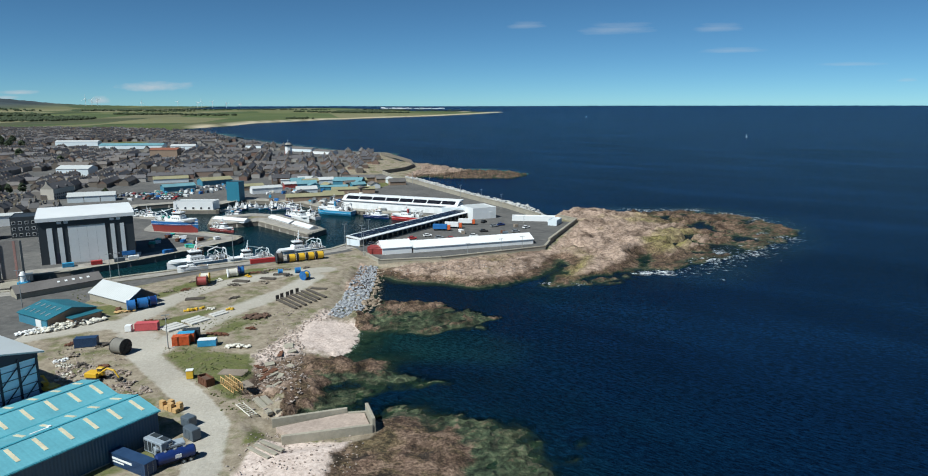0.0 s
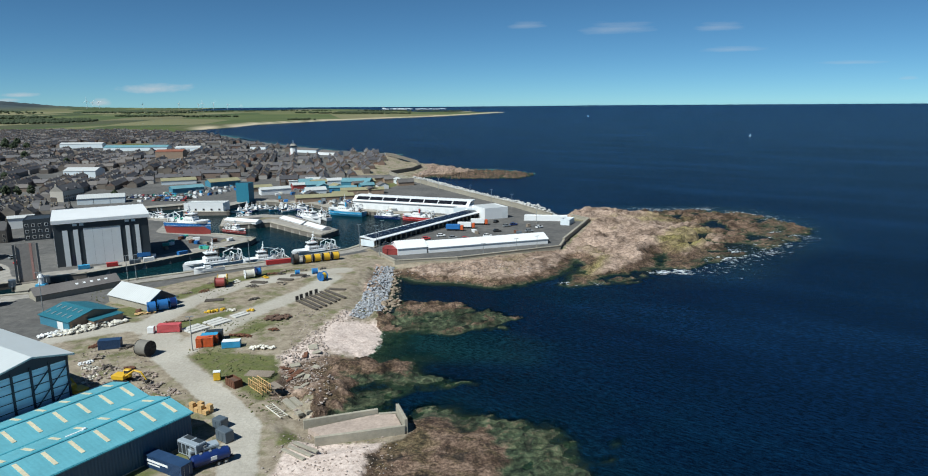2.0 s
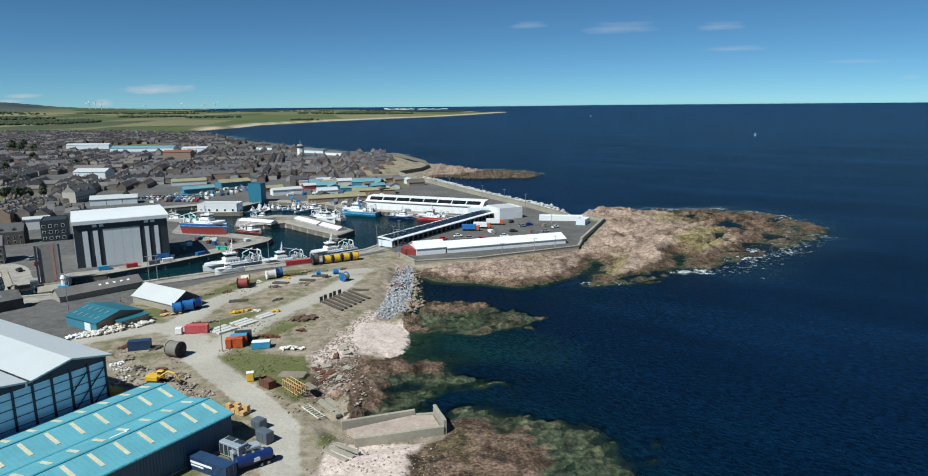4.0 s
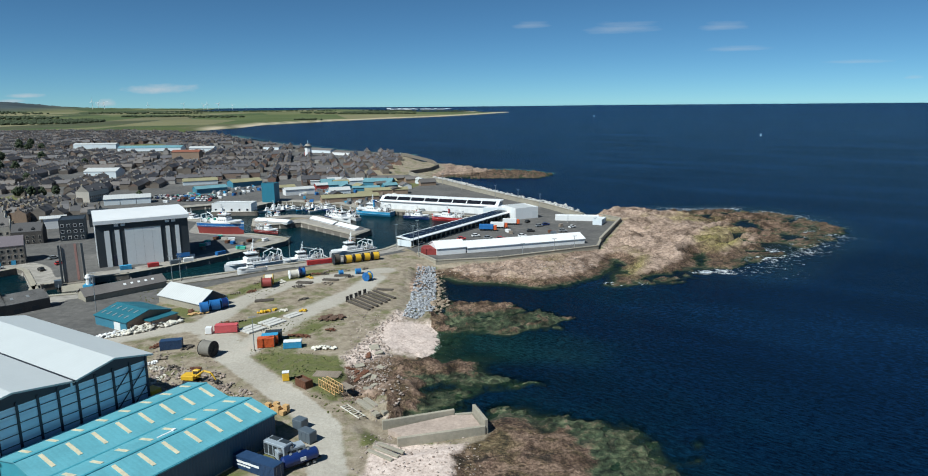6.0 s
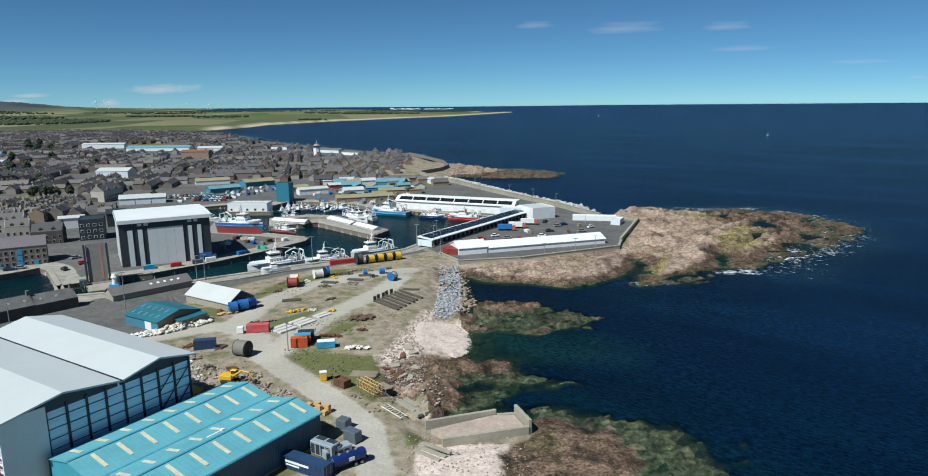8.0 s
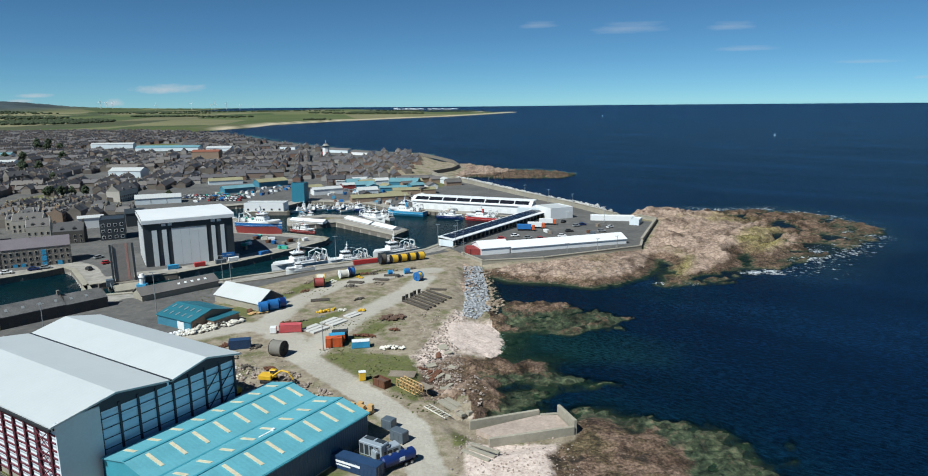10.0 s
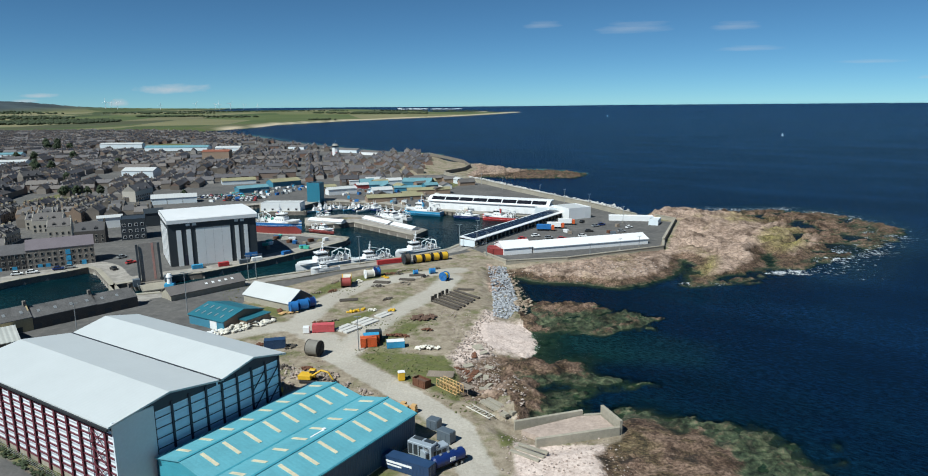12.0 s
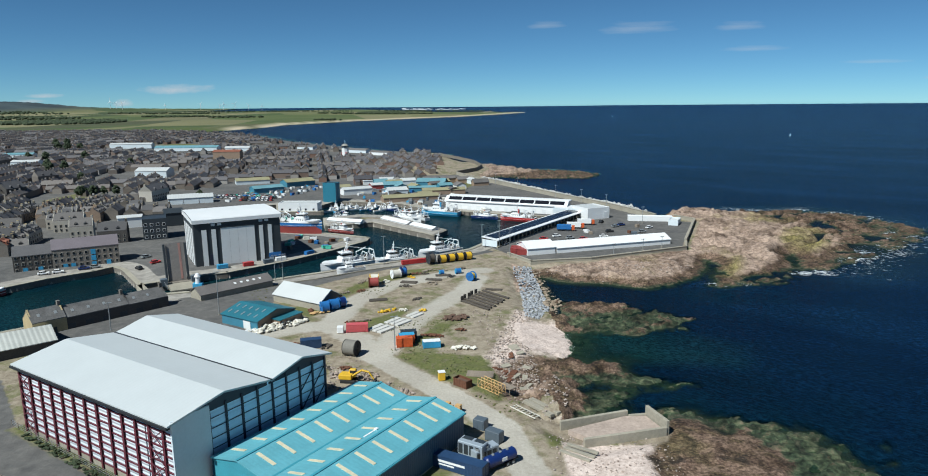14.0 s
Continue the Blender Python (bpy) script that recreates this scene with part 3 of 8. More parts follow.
    turf = calc(nodes, links, "MULTIPLY", ramp(nodes, links, noise_tex(nodes, links, co, 0.11, 7, 0.7), [(0.5, (0, 0, 0)), (0.6, (0.75,) * 3)]), calc(nodes, links, "SUBTRACT", 1.0, sur[0], True))
    c = mix(nodes, links, turf, c, grass)
    c = mix(nodes, links, edge(cov[1], 4), c, tar)
    deck = ramp(nodes, links, mid, [(0.3, (0.2, 0.185, 0.165)), (0.55, (0.3, 0.28, 0.25)), (0.8, (0.38, 0.355, 0.32))])
    c = mix(nodes, links, edge(wee[1], 5, big), c, deck)
    c = mix(nodes, links, edge(sur[1]), c, grass)
    c = mix(nodes, links, edge(cov[0], 3), c, pale)
    c = mix(nodes, links, edge(sur[2], 4), c, rock)
    under = calc(nodes, links, "MULTIPLY", calc(nodes, links, "SUBTRACT", 0.15, level), 2.0, True)
    near = calc(nodes, links, "SUBTRACT", 1.0, cov[2], True)
    c = mix(nodes, links, calc(nodes, links, "MULTIPLY", under, near), c, mix(nodes, links, ramp(nodes, links, big, [(0.42, (0, 0, 0)), (0.55, (1, 1, 1))]), kelp, (0.09, 0.088, 0.058)))
    # farmland in strips
    tilt = nodes.new("ShaderNodeMapping")
    tilt.inputs["Rotation"].default_value, tilt.inputs["Scale"].default_value = (0, 0, 0.5), (0.0042, 0.0016, 0.0)
    links.new(co, tilt.inputs["Vector"])
    vor = nodes.new("ShaderNodeTexVoronoi")
    vor.inputs["Scale"].default_value = 1.0
    links.new(tilt.outputs[0], vor.inputs["Vector"])
    sc = nodes.new("ShaderNodeSeparateColor")
    links.new(vor.outputs["Color"], sc.inputs[0])
    farm = ramp(nodes, links, sc.outputs[0], [(0.0, (0.022, 0.038, 0.02)), (0.25, (0.05, 0.078, 0.028)), (0.45, (0.072, 0.1, 0.036)), (0.62, (0.15, 0.145, 0.075)), (0.8, (0.21, 0.19, 0.11)), (1.0, (0.018, 0.03, 0.018))])
    farm = mix(nodes, links, 0.25, farm, ramp(nodes, links, wide, [(0.3, (0.04, 0.06, 0.02)), (0.7, (0.2, 0.19, 0.08))]))
    links_turf = ramp(nodes, links, noise_tex(nodes, links, co, 0.012, 6, 0.6), [(0.32, (0.055, 0.08, 0.024)), (0.55, (0.095, 0.13, 0.038)), (0.72, (0.15, 0.15, 0.06))])
    farm = mix(nodes, links, tin[1], farm, links_turf)
    # blue-grey of distance haze, put into the far hill's base colour
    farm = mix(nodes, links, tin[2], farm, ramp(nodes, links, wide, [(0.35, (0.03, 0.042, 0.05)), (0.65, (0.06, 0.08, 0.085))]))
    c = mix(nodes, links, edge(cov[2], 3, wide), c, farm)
    c = mix(nodes, links, edg[0], c, (0.5, 0.42, 0.3))
    links.new(c, bsdf.inputs["Base Color"])
    bsdf.inputs["Roughness"].default_value = 0.9
    bsdf.inputs["Specular IOR Level"].default_value = 0.25
    rough = calc(nodes, links, "ADD", calc(nodes, links, "MULTIPLY", sur[2], 0.9), 0.35)
    bump(nodes, links, bsdf, calc(nodes, links, "MULTIPLY", calc(nodes, links, "ADD", mid, calc(nodes, links, "MULTIPLY", fine, 0.6)), rough), 0.7, 0.8)
    return m


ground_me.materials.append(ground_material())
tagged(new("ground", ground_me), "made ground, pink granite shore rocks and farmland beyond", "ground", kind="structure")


def water_material():
    m, nodes, links, bsdf = material("water")
    co = place(nodes)
    a = nodes.new("ShaderNodeAttribute")
    a.attribute_name = "depth"
    s = nodes.new("ShaderNodeSeparateColor")
    links.new(a.outputs["Color"], s.inputs[0])
    patch = noise_tex(nodes, links, co, 0.006, 5, 0.6)
    deep = ramp(nodes, links, patch, [(0.35, (0.0014, 0.0108, 0.036)), (0.65, (0.0025, 0.0162, 0.052))])
    c = mix(nodes, links, s.outputs[0], (0.003, 0.016, 0.022), deep)
    bay = nodes.new("ShaderNodeAttribute")
    bay.attribute_name = "bay"
    c = mix(nodes, links, calc(nodes, links, "MULTIPLY", bay.outputs["Fac"], ramp(nodes, links, noise_tex(nodes, links, co, 0.05, 4, 0.6), [(0.3, (0.35,) * 3), (0.65, (1,) * 3)])), c, (0.0022, 0.0165, 0.025))
    c = mix(nodes, links, s.outputs[1], c, (0.0028, 0.0165, 0.022))
    cove = nodes.new("ShaderNodeAttribute")
    cove.attribute_name = "cove"
    c = mix(nodes, links, cove.outputs["Fac"], c, (0.009, 0.042, 0.037))
    stretchy = nodes.new("ShaderNodeMapping")
    stretchy.inputs["Scale"].default_value = (1.25, 3.4, 1.0)
    turned = nodes.new("ShaderNodeMapping")
    turned.inputs["Rotation"].default_value = (0, 0, 0.62)
    links.new(co, turned.inputs["Vector"])
    links.new(turned.outputs[0], stretchy.inputs["Vector"])
    long_streak = nodes.new("ShaderNodeMapping")
    long_streak.inputs["Scale"].default_value = (0.004, 0.018, 1.0)
    links.new(turned.outputs[0], long_streak.inputs["Vector"])
    streaks = noise_tex(nodes, links, long_streak.outputs[0], 1.0, 6, 0.65)
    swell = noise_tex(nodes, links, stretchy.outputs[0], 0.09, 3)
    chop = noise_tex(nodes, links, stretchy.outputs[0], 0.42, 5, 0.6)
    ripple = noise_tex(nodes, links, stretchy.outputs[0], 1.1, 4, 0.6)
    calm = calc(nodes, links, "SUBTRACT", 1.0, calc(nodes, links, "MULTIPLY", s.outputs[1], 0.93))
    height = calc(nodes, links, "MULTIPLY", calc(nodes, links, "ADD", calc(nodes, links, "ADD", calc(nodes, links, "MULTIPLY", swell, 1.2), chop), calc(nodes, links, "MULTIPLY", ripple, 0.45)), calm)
    # light and shade on the wave faces, put into the base colour
    wave_shading = calc(nodes, links, "ADD", calc(nodes, links, "MULTIPLY", chop, 0.6), calc(nodes, links, "MULTIPLY", ripple, 0.4))
    c = mix(nodes, links, 1.0, c, ramp(nodes, links, wave_shading, [(0.4, (0.34, 0.42, 0.48)), (0.5, (0.94, 0.94, 0.94)), (0.6, (2.1, 1.85, 1.7))]), "MULTIPLY")
    # long brighter and darker streaks, multiplied into the colour as well
    c = mix(nodes, links, 1.0, c, ramp(nodes, links, streaks, [(0.35, (0.68, 0.72, 0.76)), (0.5, (1.0, 1.0, 1.0)), (0.66, (1.7, 1.55, 1.42))]), "MULTIPLY")
    # broken water on the rocks
    foamy = noise_tex(nodes, links, co, 0.4, 9, 0.78)
    lace = noise_tex(nodes, links, co, 0.07, 4, 0.6)
    foam = calc(nodes, links, "ADD", calc(nodes, links, "MULTIPLY", foamy, 3.6), calc(nodes, links, "MULTIPLY", lace, 1.0))
    foam = calc(nodes, links, "MULTIPLY", calc(nodes, links, "SUBTRACT", calc(nodes, links, "ADD", foam, s.outputs[2]), 3.02), 3.0, True)
    # aerated green water behind the breaking edge
    c = mix(nodes, links, calc(nodes, links, "MULTIPLY", s.outputs[2], calc(nodes, links, "MULTIPLY", calc(nodes, links, "SUBTRACT", foamy, 0.4), 4.0, True)), c, (0.03, 0.075, 0.075))
    c = mix(nodes, links, foam, c, (0.75, 0.78, 0.8))
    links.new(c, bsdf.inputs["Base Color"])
    bsdf.inputs["IOR"].default_value = 1.33
    links.new(ramp(nodes, links, s.outputs[1], [(0.0, (0.007,) * 3), (1.0, (0.018,) * 3)]), bsdf.inputs["Specular IOR Level"])
    bsdf.inputs["Specular Tint"].default_value = (0.14, 0.52, 1.0, 1)
    links.new(ramp(nodes, links, s.outputs[1], [(0.0, (0.22,) * 3), (1.0, (0.06,) * 3)]), bsdf.inputs["Roughness"])
    bump(nodes, links, bsdf, height, 1.0, 1.5)
    clear = nodes.new("ShaderNodeBsdfTransparent")
    clear.inputs[0].default_value = (0.62, 0.76, 0.7, 1)
    both = nodes.new("ShaderNodeMixShader")
    solid = calc(nodes, links, "ADD", calc(nodes, links, "ADD", s.outputs[0], s.outputs[1]), foam, True)
    links.new(solid, both.inputs[0])
    links.new(clear.outputs[0], both.inputs[1])
    links.new(bsdf.outputs[0], both.inputs[2])
    links.new(both.outputs[0], nodes["Material Output"].inputs[0])
    return m


sx_lines = stretch(-60, 200, 1.6, -4880, 4880, 1.07)
sy_lines = stretch(95, 425, 1.6, -400, 4880, 1.05)
X, Y = np.meshgrid(sx_lines, sy_lines)
Z, SHORE, HOLE = heights(X, Y)
far_r = np.hypot(X + 30, Y)
sea_me, used = sheet("sea", sx_lines, sy_lines, lift(far_r), (far_r < 4950) & ((Z < 0.6) | (SHORE < 12)))
depth = np.clip(0.12 + np.clip(-Z, 0, 9) / 1.25, 0, 1)
harbour = np.clip(np.maximum(signed(BASIN, X, Y), signed(INNER, X, Y)) + 4, 0, 4) / 4
surf = np.zeros_like(X)
for fx, fy, fr, amount in ((153, 347, 9, 1.0), (150, 335, 9, 1.0), (166, 372, 10, 0.8), (117, 300, 8, 1.0), (135, 313, 9, 1.0), (104, 286, 9, 1.0), (96, 283, 6, 0.9), (71, 261, 6, 1.0), (79, 262, 7, 1.0), (31, 244, 5, 1.0), (42, 246, 5, 0.9), (189, 371, 5, 0.9), (196, 396, 7, 0.6), (5.5, 125, 2.0, 1.1), (10.4, 117.8, 1.2, 0.9), (-19, 206, 2.5, 0.75), (-13, 204, 2.2, 0.75), (-15, 197.5, 2.2, 0.7), (150, 420, 16, 0.4), (104, 415, 12, 0.4)):
    surf = np.maximum(surf, amount * np.exp(-((X - fx) ** 2 + (Y - fy) ** 2) / fr ** 2))
wash = np.clip((X - 55) / 50, 0, 1) * np.clip(1 - np.abs(SHORE + 12) / 26, 0, 1) * (Y < 440) * (Y > 235) * 0.78
surf = np.maximum(surf * np.clip(1.5 - np.abs(SHORE + 4) / 16, 0.4, 1), wash) * 0.85
lap = np.exp(-((SHORE + 0.8) / 0.9) ** 2) * (X > -38) * (X < -28) * (Y > 176) * (Y < 190)
surf = np.maximum(surf, lap * 0.85)
attribute(sea_me, "cove", np.repeat((0.95 * np.clip(signed(COVE, X, Y) / 8 + 0.45, 0, 1) * np.exp(np.minimum(SHORE, 0) / 24)).ravel()[used][:, None], 4, 1))
attribute(sea_me, "bay", np.repeat((0.9 * np.exp(np.minimum(SHORE, 0) / 45) * np.clip((90 - X) / 60, 0, 1) * np.clip((270 - Y) / 40, 0, 1) * np.clip((X + 200) / 60, 0, 1)).ravel()[used][:, None], 4, 1))
attribute(sea_me, "depth", rgba(depth, harbour, surf))
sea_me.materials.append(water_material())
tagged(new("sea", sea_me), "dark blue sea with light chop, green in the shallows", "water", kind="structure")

# ---------------------------------------------------------------- paints
WHITE_ROOF = ribbed("white_roof_sheet", (0.49, 0.505, 0.5), 1.0, 0, 0.02, 0.45, 0.05)
HALL_ROOF = ribbed("smooth_white_roof", (0.475, 0.505, 0.51), 1.0, 0, 0.002, 0.5, 0.04, seam=0.12)
PALE = plain("pale_cladding", (0.6, 0.66, 0.69), 0.45, 0, 0.08, 2.0, 0.2, 0.004)
SHEET = ribbed("translucent_sheet", (0.62, 0.66, 0.7), 0.7, 2, 0.08, 0.4, 0.06)
BLUE_SHEET = ribbed("pale_blue_sheet", (0.58, 0.74, 0.87), 1.5, 2, 0.03, 0.35, 0.08)
STEEL_RED = plain("maroon_steel", (0.11, 0.02, 0.032), 0.5, 0, 0.2, 3, 0.4, 0.003)
STEEL_NAVY = plain("navy_steel", (0.02, 0.022, 0.04), 0.5, 0, 0.2, 3, 0.4, 0.003)
DARK_FLASH = plain("black_flashing", (0.018, 0.02, 0.024), 0.5, 0, 0.2, 3, 0.4, 0.003)
TURQ = ribbed("turquoise_roof", (0.115, 0.345, 0.41), 0.9, 1, 0.006, 0.55, 0.16, seam=0.25)
TURQ_TRIM = plain("turquoise_trim", (0.05, 0.26, 0.33), 0.5, 0, 0.15, 3, 0.3, 0.003)
NAVY_WALL = ribbed("navy_cladding", (0.018, 0.07, 0.125), 0.6, 1, 0.05, 0.5, 0.12)
ROOFLIGHT = plain("yellowed_rooflight", (0.58, 0.53, 0.38), 0.5, 0, 0.25, 2.5, 0.5, 0.004)
TEAL = ribbed("teal_roof", (0.022, 0.135, 0.18), 0.8, 0, 0.03, 0.5, 0.15)
TEAL_WALL = ribbed("teal_wall", (0.05, 0.19, 0.27), 0.5, 0, 0.03, 0.5, 0.15)
BRICK = plain("brown_brick", (0.25, 0.18, 0.13), 0.9, 0, 0.25, 4, 0.5, 0.02)
GREY_PANEL = plain("grey_panel", (0.64, 0.66, 0.66), 0.45, 0, 0.07, 1.5, 0.15, 0.004)
CHARCOAL = plain("charcoal_panel", (0.03, 0.038, 0.045), 0.5, 0, 0.2, 1.5, 0.2, 0.004)
CONCRETE = plain("weathered_concrete", (0.3, 0.275, 0.22), 0.9, 0, 0.28, 1.5, 0.12, 0.03)
QUAY_STONE = plain("quay_stone", (0.17, 0.15, 0.125), 0.9, 0, 0.4, 1.2, 0.2, 0.08)
GRANITE = plain("grey_granite_wall", (0.21, 0.185, 0.16), 0.9, 0, 0.3, 2.5, 0.15, 0.03, 0.45)
DARK_STONE = plain("dark_rubble_wall", (0.075, 0.068, 0.062), 0.9, 0, 0.4, 2.0, 0.3, 0.05)
RENDERED = plain("pale_render", (0.42, 0.39, 0.34), 0.85, 0, 0.2, 2.0, 0.2, 0.01, 0.4)
OCHRE = plain("ochre_render", (0.4, 0.32, 0.18), 0.85, 0, 0.25, 2.0, 0.3, 0.01)
SLATE = plain("grey_slate", (0.1, 0.097, 0.102), 0.7, 0, 0.3, 2.2, 0.2, 0.03, 0.45)
STAINED_SLATE = plain("stained_old_slate", (0.115, 0.112, 0.11), 0.75, 0, 0.55, 2.6, 0.35, 0.05)
WARM_SLATE = plain("brown_grey_slate", (0.15, 0.138, 0.132), 0.75, 0, 0.3, 2.2, 0.2, 0.03, 0.4)
RED_TILE = plain("red_tile", (0.24, 0.085, 0.05), 0.8, 0, 0.3, 2.2, 0.2, 0.03, 0.3)
GLASS = plain("dark_window_glass", (0.02, 0.025, 0.03), 0.08, 0, 0.2, 0.5, 0.5, 0)
WHITE = plain("white_paint", (0.7, 0.71, 0.71), 0.45, 0, 0.06, 1.5, 0.3, 0.004)
GREY = plain("galvanised_grey", (0.32, 0.34, 0.35), 0.45, 0.4, 0.12, 2, 0.3, 0.004)
MACHINE_GREY = plain("blue_grey_paint", (0.085, 0.11, 0.135), 0.5, 0, 0.15, 2, 0.5, 0.006)
BLACK = plain("black_rubber", (0.014, 0.014, 0.015), 0.7, 0, 0.2, 3, 0.5, 0.006)
RUST = plain("rusty_steel", (0.13, 0.055, 0.03), 0.85, 0.1, 0.45, 3, 0.6, 0.02)
BROWN_STEEL = plain("brown_grey_steel", (0.085, 0.072, 0.06), 0.8, 0.1, 0.3, 2, 0.4, 0.02)
YELLOW = plain("yellow_paint", (0.62, 0.38, 0.025), 0.5, 0, 0.15, 2, 0.6, 0.006)
ORANGE = plain("orange_red_paint", (0.52, 0.095, 0.025), 0.55, 0, 0.2, 2, 0.5, 0.01)
RED = plain("red_paint", (0.42, 0.035, 0.035), 0.5, 0, 0.15, 2, 0.5, 0.006)
FADED_RED = plain("faded_red_paint", (0.5, 0.09, 0.1), 0.6, 0, 0.25, 2, 0.6, 0.01)
MAROON = plain("maroon_paint", (0.27, 0.045, 0.04), 0.6, 0, 0.2, 2, 0.5, 0.01)
BLUE = plain("blue_paint", (0.02, 0.13, 0.36), 0.5, 0, 0.2, 2, 0.5, 0.006)
SKY_BLUE = plain("sky_blue_paint", (0.05, 0.3, 0.52), 0.5, 0, 0.2, 2, 0.5, 0.006)
DEEP_BLUE = plain("deep_blue_paint", (0.008, 0.025, 0.12), 0.4, 0, 0.2, 2, 0.5, 0.006)
NAVY = plain("navy_paint", (0.02, 0.05, 0.115), 0.5, 0, 0.2, 2, 0.5, 0.01)
GREEN = plain("mint_green_paint", (0.08, 0.45, 0.33), 0.55, 0, 0.15, 2, 0.5, 0.006)
AQUA_NET = plain("aqua_net", (0.1, 0.34, 0.34), 0.9, 0, 0.3, 2, 0.5, 0.02)
TIMBER = plain("fresh_timber", (0.5, 0.32, 0.14), 0.8, 0, 0.25, 4, 1.0, 0.01)
OLD_TIMBER = plain("grey_timber", (0.23, 0.19, 0.15), 0.85, 0, 0.25, 4, 1.0, 0.01)
CANVAS = plain("white_bag_cloth", (0.66, 0.63, 0.55), 0.9, 0, 0.2, 3, 1.0, 0.02, 0.3)
STONE = plain("blue_grey_boulder", (0.31, 0.325, 0.345), 0.85, 0, 0.35, 1.5, 0.4, 0.06, 0.45)
RUBBLE = plain("pink_grey_rubble", (0.4, 0.32, 0.27), 0.9, 0, 0.35, 1.5, 0.4, 0.06, 0.5)
SOLAR = plain("black_solar_glass", (0.012, 0.013, 0.018), 0.25, 0, 0.2, 0.5, 0.3, 0)
LEAF = plain("dark_foliage", (0.03, 0.045, 0.018), 0.9, 0, 0.45, 1.5, 0.05, 0.2)
SOIL = plain("dark_netting_soil", (0.11, 0.065, 0.045), 0.95, 0, 0.4, 1.5, 0.5, 0.08)


def at(x, y, z=None, turn=0.0):
    """A pose standing on the ground."""
    if z is None:
        zz, _, _ = heights(np.array([[float(x)]]), np.array([[float(y)]]))
        z = float(zz[0, 0])
    return pose(x, y, z, 0, 0, turn)


# ---------------------------------------------------------------- great repair hall


def repair_hall():
    hall = thing("industrial_hall", "great white twin-gabled boat hall with maroon steel columns", "hall", pose(-122.0, 127.6, 2.2, 0, 0, -30.8))
    hx, hy, ev, rg, mid = 25.4, 18.4, 14.5, 16.35, 2.7
    part("wall", boxes((-hx + 0.7, hx - 8.0, -hy + 0.45, -hy + 0.7, 1.3, ev - 0.3)), SHEET, hall, "white translucent sheet wall")
    part("wall", boxes((-hx + 0.4, hx - 0.4, -hy + 0.35, -hy + 1.05, 0, 1.3)), CONCRETE, hall, "low concrete plinth")
    part("wall", boxes((hx - 7.6, hx - 0.36, -hy + 0.45, -hy + 0.72, 1.32, ev - 0.3)), SHEET, hall)
    part("wall", boxes((hx - 0.35, hx, -hy + 0.2, -hy + 7.6, 0, ev + 0.6)), PALE, hall, "plain pale grey corner panel")
    part("wall", boxes((hx - 1.0, hx - 0.7, -hy + 7.6, hy - 0.4, 0, ev)), BLUE_SHEET, hall, "pale blue sheet gable wall")
    part("wall", boxes((-hx + 0.4, hx - 1.7, hy - 0.9, hy - 0.5, 0, ev)), PALE, hall)
    part("wall", boxes((-hx + 0.4, -hx + 0.7, -hy + 1.1, hy - 1.0, 0, ev)), PALE, hall)
    # maroon frames on the long side
    col = mesh_of("column", boxes((-0.26, 0.26, -0.06, 0.0, 0, ev - 0.4), (-0.26, 0.26, 0.24, 0.3, 0, ev - 0.4), (-0.05, 0.05, 0.0, 0.24, 0, ev - 0.4)), STEEL_RED)
    for k in range(13):
        again("column", col, hall, pose(-hx + 0.6 + k * (2 * hx - 3.0) / 12, -hy + 0.1, 0))
    rail = mesh_of("rail", boxes((-hx + 0.3, hx - 0.6, 0.22, 0.4, -0.12, 0.12)), STEEL_RED)
    for k in range(9):
        again("rail", rail, hall, pose(0, -hy + 0.0, 1.3 + k * 1.42))
    for x in (-hx + 0.6, hx - 6.4):
        for k in range(4):
            bm = bmesh.new()
            rod(bm, (x, -hy - 0.05, 0.4 + 3.2 * k), (x + 3.9, -hy - 0.05, 3.3 + 3.2 * k), 0.09, sides=6)
            rod(bm, (x + 3.9, -hy - 0.05, 0.4 + 3.2 * k), (x, -hy - 0.05, 3.3 + 3.2 * k), 0.09, sides=6)
            part("brace", bm, STEEL_RED, hall)
    # navy frames on the gable
    col = mesh_of("column", boxes((-0.1, 0.15, -0.2, 0.2, 0, ev - 0.2)), STEEL_NAVY)
    for k in range(9):
        again("column", col, hall, pose(hx - 0.55, -hy + 7.8 + k * (2 * hy - 8.4) / 8, 0), "navy steel column")
    rail = mesh_of("rail", boxes((-0.05, 0.07, -hy + 7.6, hy - 0.5, -0.06, 0.06)), STEEL_NAVY)
    for k in range(7):
        again("rail", rail, hall, pose(hx - 0.65, 0, 0.8 + 1.9 * k))
    for k, y in enumerate((hy - 4.2, hy - 8.0)):
        bm = bmesh.new()
        for q in range(3):
            rod(bm, (hx - 0.35, y, 1 + 4 * q), (hx - 0.35, y + 3.6, 4.8 + 4 * q), 0.12, sides=6)
        part("brace", bm, STEEL_NAVY, hall)
    for y0, y1 in ((-hy, mid), (mid, hy)):
        roof = part("roof", gable(bmesh.new(), -hx - 0.5, hx + 0.4, y0 - (0.7 if y0 < 0 else 0), y1 + (0.7 if y1 > 0 else 0), ev, rg, 0, 0.35), HALL_ROOF, hall, "white sheet roof with a shallow pitch")
        ym = (y0 + y1) / 2
        bm = bmesh.new()
        extrude(bm, [(hx - 0.9, y0 + 0.2, ev - 0.9), (hx - 0.9, y1 - 0.2, ev - 0.9), (hx - 0.9, y1 - 0.2, ev + 0.02), (hx - 0.9, ym, rg - 0.05), (hx - 0.9, y0 + 0.2, ev + 0.02)], (0.25, 0, 0))
        part("gable_panel", mended(bm), STEEL_NAVY, hall, "dark gable panel below the roof")
        bm = bmesh.new()
